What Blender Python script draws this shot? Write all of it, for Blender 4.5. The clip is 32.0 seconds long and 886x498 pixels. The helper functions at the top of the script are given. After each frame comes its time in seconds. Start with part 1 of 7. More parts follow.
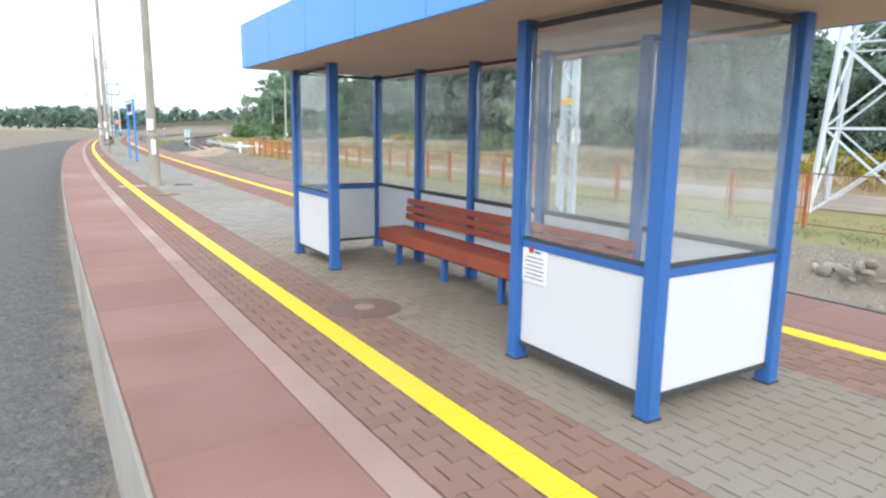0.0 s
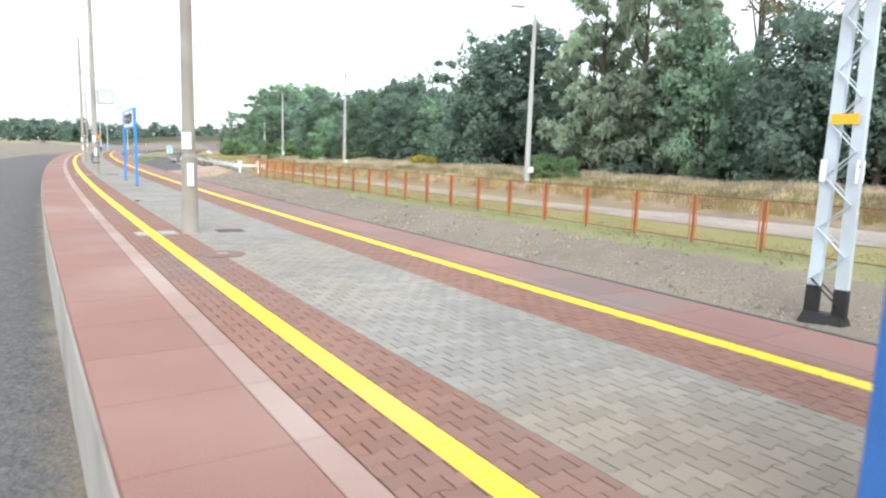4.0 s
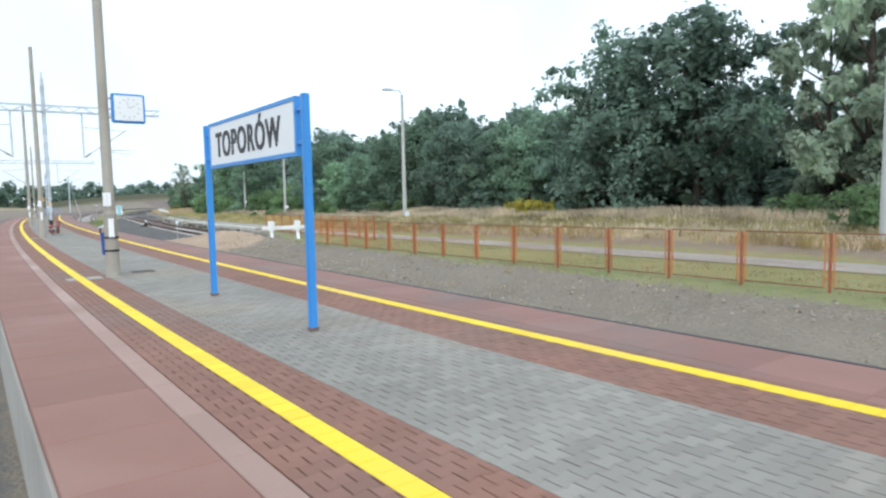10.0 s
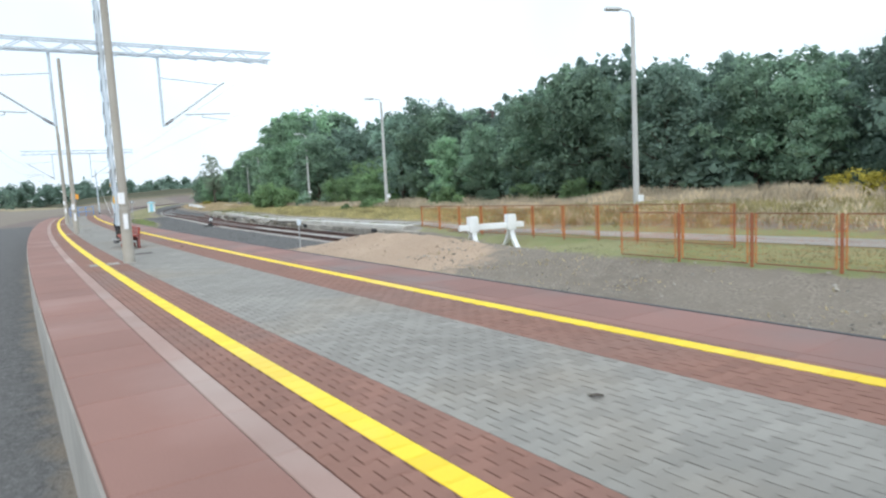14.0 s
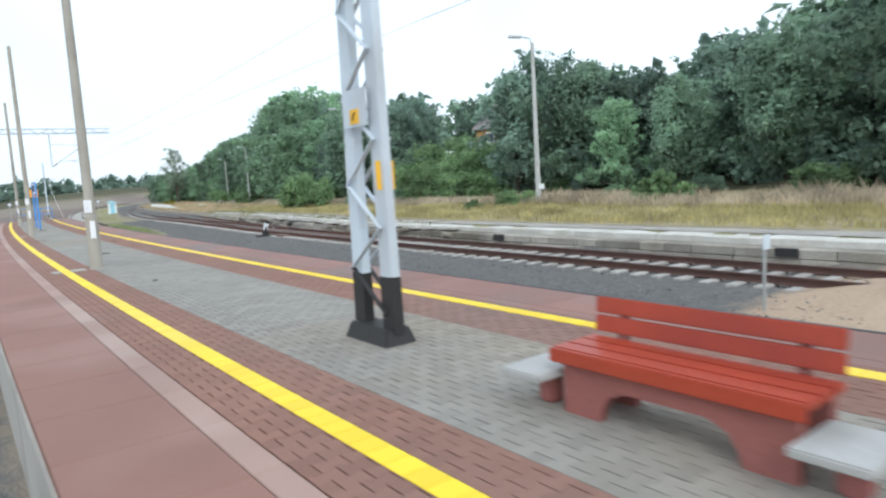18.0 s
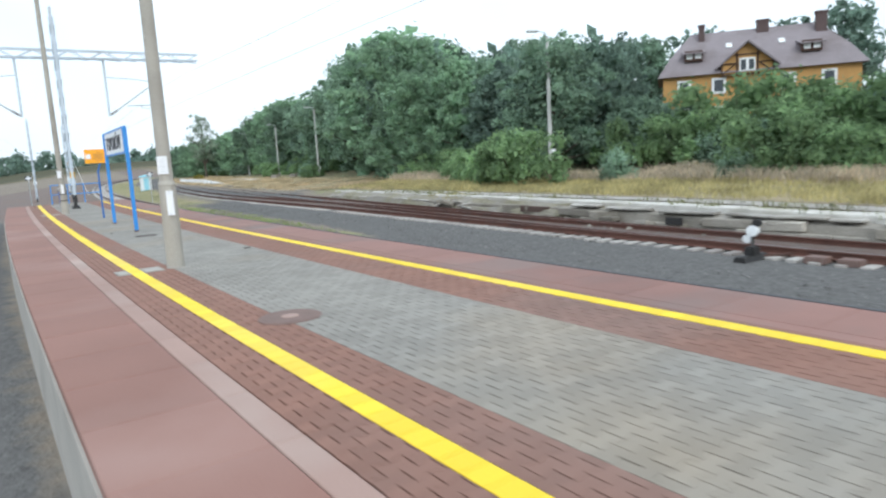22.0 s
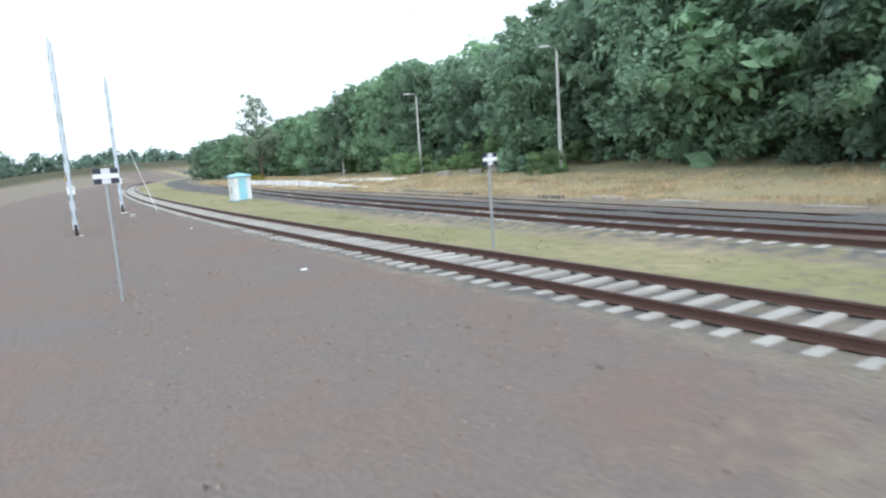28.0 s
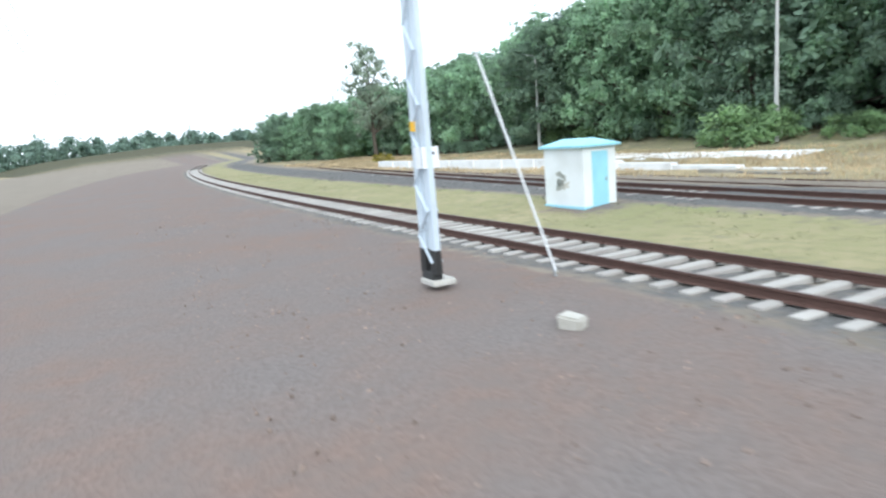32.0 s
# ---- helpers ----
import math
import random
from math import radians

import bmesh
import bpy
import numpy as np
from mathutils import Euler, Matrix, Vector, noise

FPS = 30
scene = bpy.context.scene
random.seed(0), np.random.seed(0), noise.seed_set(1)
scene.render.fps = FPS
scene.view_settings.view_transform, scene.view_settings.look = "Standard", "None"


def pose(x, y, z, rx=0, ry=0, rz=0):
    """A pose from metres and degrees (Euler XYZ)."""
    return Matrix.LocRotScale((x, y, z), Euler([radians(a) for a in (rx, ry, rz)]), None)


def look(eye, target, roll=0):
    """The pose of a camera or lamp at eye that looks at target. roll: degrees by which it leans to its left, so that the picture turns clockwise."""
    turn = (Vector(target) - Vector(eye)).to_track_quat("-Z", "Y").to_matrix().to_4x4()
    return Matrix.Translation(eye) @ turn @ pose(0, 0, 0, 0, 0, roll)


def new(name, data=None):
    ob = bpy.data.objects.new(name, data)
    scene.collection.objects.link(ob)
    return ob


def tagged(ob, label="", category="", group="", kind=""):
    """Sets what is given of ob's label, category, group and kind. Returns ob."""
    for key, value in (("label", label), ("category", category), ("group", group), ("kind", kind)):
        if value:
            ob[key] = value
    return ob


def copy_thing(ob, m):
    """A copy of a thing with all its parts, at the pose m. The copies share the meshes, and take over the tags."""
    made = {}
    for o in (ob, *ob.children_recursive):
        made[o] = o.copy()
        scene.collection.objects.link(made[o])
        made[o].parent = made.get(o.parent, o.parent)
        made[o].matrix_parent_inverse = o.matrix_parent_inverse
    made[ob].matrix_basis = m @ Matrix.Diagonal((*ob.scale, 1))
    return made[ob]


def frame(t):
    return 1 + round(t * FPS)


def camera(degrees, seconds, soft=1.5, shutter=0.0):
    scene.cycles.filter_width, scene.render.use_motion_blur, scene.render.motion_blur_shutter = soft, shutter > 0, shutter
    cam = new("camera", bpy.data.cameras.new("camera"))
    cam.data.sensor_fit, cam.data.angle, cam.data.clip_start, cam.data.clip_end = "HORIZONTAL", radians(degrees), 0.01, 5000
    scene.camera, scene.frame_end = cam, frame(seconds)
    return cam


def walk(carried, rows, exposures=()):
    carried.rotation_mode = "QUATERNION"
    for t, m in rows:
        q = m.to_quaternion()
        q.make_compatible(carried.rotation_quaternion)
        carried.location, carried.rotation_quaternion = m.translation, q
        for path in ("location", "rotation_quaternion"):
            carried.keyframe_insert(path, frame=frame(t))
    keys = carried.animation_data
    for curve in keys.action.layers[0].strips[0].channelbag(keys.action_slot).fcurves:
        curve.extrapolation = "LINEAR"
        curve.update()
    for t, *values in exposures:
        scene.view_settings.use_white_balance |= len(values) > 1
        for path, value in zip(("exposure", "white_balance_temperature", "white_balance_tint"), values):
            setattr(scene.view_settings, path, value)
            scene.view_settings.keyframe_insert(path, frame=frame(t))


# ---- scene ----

cam = camera(68.67, 32.0, 2.3, 0.28)
# seconds, x, y, z, yaw, pitch, roll
EXPOSURES = ((0.0, 0.52, 6120, 7), (1.6, 0.62, 6350, 7), (4.3, 0.62, 6200, 7), (6.6, 0.05, 5880, 4), (26.5, 0.08, 5880, 4), (28.6, 0.34, 5850, 4), (31.0, 0.38, 5850, 4), (32.0, 0.5, 5850, 4))
PATH = [
    (0.0, 0.040, 53.464, 1.563, -31.406, -10.265, -0.792),
    (1.0, -0.010, 54.694, 1.565, -31.000, -10.200, -0.857),
    (2.0, -0.010, 56.264, 1.568, -30.288, -10.820, -0.467),
    (3.0, -0.020, 58.176, 1.587, -30.943, -8.937, -0.473),
    (4.0, 0.008, 60.410, 1.576, -33.182, -8.422, -1.919),
    (4.5, -0.015, 61.638, 1.591, -37.500, -3.528, -0.082),
    (6.5, 0.044, 67.224, 1.585, -37.737, -4.882, -0.246),
    (7.0, 0.052, 68.799, 1.577, -36.259, -5.287, 0.302),
    (8.0, 0.068, 72.151, 1.581, -36.469, -5.345, 0.525),
    (9.0, 0.133, 75.765, 1.589, -37.618, -5.274, 0.398),
    (10.0, 0.205, 79.653, 1.586, -38.240, -4.598, 1.190),
    (11.0, 0.321, 83.830, 1.588, -39.872, -4.029, 0.740),
    (12.0, 0.453, 88.264, 1.600, -38.469, -4.456, 1.030),
    (13.0, 0.619, 92.907, 1.606, -36.542, -6.271, 1.962),
    (13.5, 0.715, 95.322, 1.587, -36.447, -5.838, 2.508),
    (15.5, 1.224, 105.764, 1.600, -40.320, -5.784, 4.074),
    (16.0, 1.385, 108.550, 1.591, -40.820, -5.747, 3.934),
    (17.0, 1.728, 114.254, 1.581, -41.402, -5.905, 3.857),
    (18.0, 2.132, 120.120, 1.567, -41.709, -6.130, 3.382),
    (19.0, 2.584, 126.207, 1.570, -41.799, -7.005, 3.101),
    (20.0, 3.095, 132.545, 1.560, -42.340, -7.244, 2.942),
    (21.0, 3.700, 139.123, 1.564, -42.285, -7.777, 3.117),
    (22.0, 4.333, 145.968, 1.588, -41.777, -8.208, 3.156),
    (23.0, 5.107, 153.046, 1.574, -41.615, -8.071, 3.148),
    (24.0, 5.951, 160.349, 1.557, -42.515, -8.206, 3.349),
    (25.0, 6.849, 167.817, 1.578, -42.832, -8.199, 2.976),
    (26.0, 7.850, 175.423, 1.604, -43.265, -8.498, 4.316),
    (26.5, 8.390, 179.309, 1.588, -43.206, -8.332, 4.393),
    (28.5, 10.890, 195.765, 1.577, -42.731, -8.355, 3.714),
    (29.0, 11.586, 200.166, 1.584, -42.919, -8.584, 3.844),
    (30.0, 13.138, 209.189, 1.585, -43.292, -8.443, 4.532),
    (31.0, 14.837, 218.460, 1.588, -41.727, -8.475, 4.384),
    (31.5, 15.758, 223.176, 1.582, -40.779, -9.507, 3.886),
    (32.0, 16.683, 227.952, 1.577, -40.540, -9.783, 4.569),
]
walk(cam, [(t, pose(x, y, z, 90 + pitch, roll, yaw)) for t, x, y, z, yaw, pitch, roll in PATH], EXPOSURES)
# ---- track geometry: the line bends to the right on one long radius ----
RADIUS = 853.4


def W(X, s, z=0.0):
    """Place at X metres to the right of the carriage's line and s metres along it."""
    a = (s - 60.0) / RADIUS
    r = RADIUS - X
    return Vector((RADIUS - r * math.cos(a), 60.0 + r * math.sin(a), z))


def heading(s):
    return -math.degrees((s - 60.0) / RADIUS)


def at(X, s, z=0.0, turn=0.0):
    p = W(X, s, z)
    return pose(p.x, p.y, p.z, 0, 0, heading(s) + turn)


# ---- world, sun ----
world = bpy.data.worlds.new("overcast_sky")
scene.world = world
world.use_nodes = True
wn, wl = world.node_tree.nodes, world.node_tree.links
wn.clear()
w_out = wn.new("ShaderNodeOutputWorld")
w_bg = wn.new("ShaderNodeBackground")
w_sky = wn.new("ShaderNodeTexSky")
w_sky.sky_type = "NISHITA"
w_sky.sun_disc = False
w_sky.sun_elevation = radians(36)
w_sky.sun_rotation = radians(200)
w_sky.air_density, w_sky.dust_density, w_sky.ozone_density = 1.0, 4.0, 1.0
w_dim = wn.new("ShaderNodeMixRGB")
w_dim.blend_type = "MULTIPLY"
w_dim.inputs["Fac"].default_value = 1.0
w_dim.inputs["Color2"].default_value = (0.1, 0.1, 0.1, 1)
w_mix = wn.new("ShaderNodeMixRGB")
w_cloud = wn.new("ShaderNodeTexNoise")
w_cloud.inputs["Scale"].default_value = 2.2
w_cloud.inputs["Detail"].default_value = 4
w_ramp = wn.new("ShaderNodeMapRange")
w_ramp.inputs["From Min"].default_value, w_ramp.inputs["From Max"].default_value = 0.3, 0.62
w_ramp.inputs["To Min"].default_value, w_ramp.inputs["To Max"].default_value = 0.72, 0.97
w_tc = wn.new("ShaderNodeTexCoord")
wl.new(w_tc.outputs["Generated"], w_cloud.inputs["Vector"])
wl.new(w_cloud.outputs["Fac"], w_ramp.inputs["Value"])
wl.new(w_sky.outputs["Color"], w_dim.inputs["Color1"])
wl.new(w_dim.outputs["Color"], w_mix.inputs["Color1"])
w_mix.inputs["Color2"].default_value = (1.0, 1.03, 1.08, 1)
wl.new(w_ramp.outputs["Result"], w_mix.inputs["Fac"])
wl.new(w_mix.outputs["Color"], w_bg.inputs["Color"])
w_up, w_lift = wn.new("ShaderNodeSeparateXYZ"), wn.new("ShaderNodeMapRange")
wl.new(w_tc.outputs["Generated"], w_up.inputs["Vector"])
w_lift.inputs["From Min"].default_value, w_lift.inputs["From Max"].default_value = 0.0, 1.0
w_lift.inputs["To Min"].default_value, w_lift.inputs["To Max"].default_value = 1.18, 1.34
wl.new(w_up.outputs["Z"], w_lift.inputs["Value"])
wl.new(w_lift.outputs["Result"], w_bg.inputs["Strength"])
wl.new(w_bg.outputs["Background"], w_out.inputs["Surface"])

sun_data = bpy.data.lights.new("sun", "SUN")
sun_data.energy, sun_data.angle, sun_data.color = 1.3, radians(30), (1.0, 0.96, 0.9)
sun = new("sun", sun_data)
sun.matrix_world = look((-28, 6, 42), (0, 55, 0))


# ---- materials ----
def nodes_of(name):
    m = bpy.data.materials.new(name)
    m.use_nodes = True
    m.node_tree.nodes.clear()
    return m, m.node_tree.nodes, m.node_tree.links


def rgb(c, k=1.0):
    return (min(c[0] * k, 1), min(c[1] * k, 1), min(c[2] * k, 1), 1)


def mat(name, base, rough=0.75, metal=0.0, scale=3.0, amount=0.2, fine=60.0, bump=0.15, stain=None, stain_at=0.62,
        rand="", rand_amount=0.2, depth=0.01, spec=0.4, dust=None):
    """A painted, worn or mineral surface: two scales of variation, optional stains, optional piece-by-piece tint."""
    m, n, l = nodes_of(name)
    out, p = n.new("ShaderNodeOutputMaterial"), n.new("ShaderNodeBsdfPrincipled")
    l.new(p.outputs["BSDF"], out.inputs["Surface"])
    p.inputs["Roughness"].default_value, p.inputs["Metallic"].default_value = rough, metal
    p.inputs["Specular IOR Level"].default_value = spec
    geo = n.new("ShaderNodeNewGeometry")
    big, small = n.new("ShaderNodeTexNoise"), n.new("ShaderNodeTexNoise")
    big.inputs["Scale"].default_value, big.inputs["Detail"].default_value = scale, 5
    small.inputs["Scale"].default_value, small.inputs["Detail"].default_value = fine, 3
    for t in (big, small):
        l.new(geo.outputs["Position"], t.inputs["Vector"])
    a, b = n.new("ShaderNodeMixRGB"), n.new("ShaderNodeMixRGB")
    a.inputs["Color1"].default_value, a.inputs["Color2"].default_value = rgb(base, 1 - amount), rgb(base, 1 + amount)
    l.new(big.outputs["Fac"], a.inputs["Fac"])
    b.blend_type = "OVERLAY"
    b.inputs["Fac"].default_value = amount
    l.new(a.outputs["Color"], b.inputs["Color1"])
    l.new(small.outputs["Fac"], b.inputs["Color2"])
    last = b
    if stain:
        s = n.new("ShaderNodeTexNoise")
        s.inputs["Scale"].default_value, s.inputs["Detail"].default_value = scale * 0.45, 7
        l.new(geo.outputs["Position"], s.inputs["Vector"])
        r = n.new("ShaderNodeMapRange")
        r.inputs["From Min"].default_value, r.inputs["From Max"].default_value = stain_at - 0.12, stain_at + 0.1
        l.new(s.outputs["Fac"], r.inputs["Value"])
        c = n.new("ShaderNodeMixRGB")
        c.inputs["Color2"].default_value = rgb(stain)
        l.new(r.outputs["Result"], c.inputs["Fac"])
        l.new(last.outputs["Color"], c.inputs["Color1"])
        last = c
    if dust:
        where, reach, tone, most = dust
        off, far_, edge, wob, mul, lay = (n.new(k) for k in ("ShaderNodeVectorMath", "ShaderNodeVectorMath", "ShaderNodeMapRange", "ShaderNodeMath", "ShaderNodeVectorMath", "ShaderNodeMixRGB"))
        off.operation, mul.operation, far_.operation, wob.operation = "SUBTRACT", "DIVIDE", "LENGTH", "ADD"
        l.new(geo.outputs["Position"], off.inputs[0])
        off.inputs[1].default_value, mul.inputs[1].default_value = where, reach
        l.new(off.outputs["Vector"], mul.inputs[0])
        l.new(mul.outputs["Vector"], far_.inputs[0])
        l.new(far_.outputs["Value"], wob.inputs[0])
        l.new(big.outputs["Fac"], wob.inputs[1])
        edge.inputs["From Min"].default_value, edge.inputs["From Max"].default_value = 1.15, 1.65
        edge.inputs["To Min"].default_value, edge.inputs["To Max"].default_value = most, 0.0
        l.new(wob.outputs[0], edge.inputs["Value"])
        lay.inputs["Color2"].default_value = rgb(tone)
        l.new(edge.outputs["Result"], lay.inputs["Fac"])
        l.new(last.outputs["Color"], lay.inputs["Color1"])
        last = lay
    if rand:
        if rand == "island":
            src = geo.outputs["Random Per Island"]
        else:
            src = n.new("ShaderNodeObjectInfo").outputs["Random"]
        r = n.new("ShaderNodeMapRange")
        r.inputs["To Min"].default_value, r.inputs["To Max"].default_value = 1 - rand_amount, 1 + rand_amount
        l.new(src, r.inputs["Value"])
        c = n.new("ShaderNodeVectorMath")
        c.operation = "SCALE"
        l.new(last.outputs["Color"], c.inputs[0])
        l.new(r.outputs["Result"], c.inputs["Scale"])
        l.new(c.outputs["Vector"], p.inputs["Base Color"])
    else:
        l.new(last.outputs["Color"], p.inputs["Base Color"])
    if bump:
        bn = n.new("ShaderNodeBump")
        bn.inputs["Strength"].default_value, bn.inputs["Distance"].default_value = bump, depth
        l.new(small.outputs["Fac"], bn.inputs["Height"])
        l.new(bn.outputs["Normal"], p.inputs["Normal"])
    return m


def leaf_mat(name, base, spread=0.5):
    m, n, l = nodes_of(name)
    out = n.new("ShaderNodeOutputMaterial")
    geo, oi = n.new("ShaderNodeNewGeometry"), n.new("ShaderNodeObjectInfo")
    a = n.new("ShaderNodeMixRGB")
    a.inputs["Color1"].default_value = rgb((base[0] * (1 - spread * 0.7), base[1] * (1 - spread * 0.6), base[2] * (1 - spread * 0.4)))
    a.inputs["Color2"].default_value = rgb((base[0] * (1 + spread), base[1] * (1 + spread), base[2] * (1 + spread * 0.7)))
    l.new(geo.outputs["Random Per Island"], a.inputs["Fac"])
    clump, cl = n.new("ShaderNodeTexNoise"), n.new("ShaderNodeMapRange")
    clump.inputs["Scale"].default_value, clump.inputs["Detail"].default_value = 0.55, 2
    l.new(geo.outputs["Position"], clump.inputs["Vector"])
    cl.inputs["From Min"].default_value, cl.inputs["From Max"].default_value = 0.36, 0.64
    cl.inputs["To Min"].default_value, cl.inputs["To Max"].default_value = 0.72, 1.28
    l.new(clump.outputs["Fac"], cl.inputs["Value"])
    v = n.new("ShaderNodeMapRange")
    v.inputs["To Min"].default_value, v.inputs["To Max"].default_value = 0.72, 1.3
    l.new(oi.outputs["Random"], v.inputs["Value"])
    s = n.new("ShaderNodeVectorMath")
    s.operation = "SCALE"
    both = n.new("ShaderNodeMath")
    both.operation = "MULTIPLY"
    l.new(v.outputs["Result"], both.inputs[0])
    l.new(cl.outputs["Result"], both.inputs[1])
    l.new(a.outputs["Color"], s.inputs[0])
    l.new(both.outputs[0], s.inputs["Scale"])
    d, t, mx = n.new("ShaderNodeBsdfDiffuse"), n.new("ShaderNodeBsdfTranslucent"), n.new("ShaderNodeMixShader")
    l.new(s.outputs["Vector"], d.inputs["Color"])
    l.new(s.outputs["Vector"], t.inputs["Color"])
    mx.inputs["Fac"].default_value = 0.5
    l.new(d.outputs["BSDF"], mx.inputs[1])
    l.new(t.outputs["BSDF"], mx.inputs[2])
    l.new(mx.outputs["Shader"], out.inputs["Surface"])
    return m


def glass_mat(name, haze):
    m, n, l = nodes_of(name)
    out, g, d, mx = (n.new("ShaderNodeOutputMaterial"), n.new("ShaderNodeBsdfPrincipled"), n.new("ShaderNodeBsdfPrincipled"), n.new("ShaderNodeMixShader"))
    g.inputs["Transmission Weight"].default_value, g.inputs["Roughness"].default_value, g.inputs["IOR"].default_value = 1.0, 0.01, 1.3
    g.inputs["Base Color"].default_value = (0.93, 0.96, 0.95, 1)
    d.inputs["Base Color"].default_value, d.inputs["Roughness"].default_value = (0.62, 0.64, 0.64, 1), 0.9
    geo, no, r = n.new("ShaderNodeNewGeometry"), n.new("ShaderNodeTexNoise"), n.new("ShaderNodeMapRange")
    no.inputs["Scale"].default_value, no.inputs["Detail"].default_value = 2.5, 6
    l.new(geo.outputs["Position"], no.inputs["Vector"])
    r.inputs["From Min"].default_value, r.inputs["From Max"].default_value = 0.3, 0.75
    r.inputs["To Min"].default_value, r.inputs["To Max"].default_value = haze * 0.4, haze * 1.6
    l.new(no.outputs["Fac"], r.inputs["Value"])
    l.new(r.outputs["Result"], mx.inputs["Fac"])
    l.new(g.outputs["BSDF"], mx.inputs[1])
    l.new(d.outputs["BSDF"], mx.inputs[2])
    l.new(mx.outputs["Shader"], out.inputs["Surface"])
    return m


def ground_mat():
    """Soil, with lawn, crushed stone, dry grass and sand laid out by the four cover weights on the ground mesh."""
    m, n, l = nodes_of("ground_soil")
    out, p = n.new("ShaderNodeOutputMaterial"), n.new("ShaderNodeBsdfPrincipled")
    l.new(p.outputs["BSDF"], out.inputs["Surface"])
    p.inputs["Roughness"].default_value = 0.95
    p.inputs["Specular IOR Level"].default_value = 0.15
    geo = n.new("ShaderNodeNewGeometry")

    def noise_tex(scale, detail=5):
        t = n.new("ShaderNodeTexNoise")
        t.inputs["Scale"].default_value, t.inputs["Detail"].default_value = scale, detail
        l.new(geo.outputs["Position"], t.inputs["Vector"])
        return t.outputs["Fac"]

    def spread_out(src, lo, hi):
        r = n.new("ShaderNodeMapRange")
        r.inputs["From Min"].default_value, r.inputs["From Max"].default_value = lo, hi
        l.new(src, r.inputs["Value"])
        return r.outputs["Result"]

    big, mid, fine = spread_out(noise_tex(0.35), 0.34, 0.66), noise_tex(2.2), spread_out(noise_tex(17.0, 4), 0.3, 0.7)
    patch = spread_out(mid, 0.34, 0.66)
    vor = n.new("ShaderNodeTexVoronoi")
    vor.inputs["Scale"].default_value = 14.0
    l.new(geo.outputs["Position"], vor.inputs["Vector"])

    def mix(f, c1, c2):
        a = n.new("ShaderNodeMixRGB")
        for k, c in (("Color1", c1), ("Color2", c2)):
            if isinstance(c, tuple):
                a.inputs[k].default_value = rgb(c)
            else:
                l.new(c, a.inputs[k])
        l.new(f, a.inputs["Fac"])
        return a.outputs["Color"]

    soil = mix(patch, mix(big, (0.195, 0.166, 0.134), (0.262, 0.226, 0.184)), mix(fine, (0.155, 0.132, 0.106), (0.33, 0.288, 0.238)))
    lawn = mix(patch, mix(fine, (0.235, 0.235, 0.105), (0.30, 0.285, 0.145)), mix(big, (0.212, 0.250, 0.105), (0.315, 0.297, 0.165)))
    stone = mix(vor.outputs["Color"], (0.075, 0.073, 0.071), (0.205, 0.2, 0.194))
    stone = mix(fine, stone, (0.135, 0.131, 0.127))
    dry = mix(patch, mix(fine, (0.27, 0.23, 0.14), (0.42, 0.345, 0.235)), mix(big, (0.26, 0.245, 0.135), (0.38, 0.315, 0.205)))
    sand = mix(patch, mix(fine, (0.33, 0.235, 0.165), (0.50, 0.39, 0.29)), mix(big, (0.38, 0.28, 0.205), (0.47, 0.355, 0.26)))
    brown = mix(big, mix(fine, (0.160, 0.136, 0.126), (0.222, 0.194, 0.182)), mix(patch, mix(fine, (0.182, 0.130, 0.108), (0.252, 0.182, 0.152)), (0.196, 0.158, 0.140)))
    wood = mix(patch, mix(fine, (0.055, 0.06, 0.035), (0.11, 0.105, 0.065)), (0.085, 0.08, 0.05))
    col = soil
    for name, other in (("lawn", lawn), ("stone", stone), ("dry", dry), ("sand", sand), ("brown", brown), ("wood", wood)):
        at_n = n.new("ShaderNodeAttribute")
        at_n.attribute_name = name
        add = n.new("ShaderNodeMath")
        add.operation = "ADD"
        l.new(at_n.outputs["Fac"], add.inputs[0])
        sub = n.new("ShaderNodeMath")
        sub.operation = "MULTIPLY_ADD"
        l.new(mid, sub.inputs[0])
        sub.inputs[1].default_value, sub.inputs[2].default_value = 0.9, -0.45
        l.new(sub.outputs[0], add.inputs[1])
        r = n.new("ShaderNodeMapRange")
        r.inputs["From Min"].default_value, r.inputs["From Max"].default_value = 0.35, 0.65
        l.new(add.outputs[0], r.inputs["Value"])
        col = mix(r.outputs["Result"], col, other)
    l.new(col, p.inputs["Base Color"])
    bn = n.new("ShaderNodeBump")
    bn.inputs["Strength"].default_value, bn.inputs["Distance"].default_value = 0.5, 0.05
    l.new(fine, bn.inputs["Height"])
    l.new(bn.outputs["Normal"], p.inputs["Normal"])
    return m


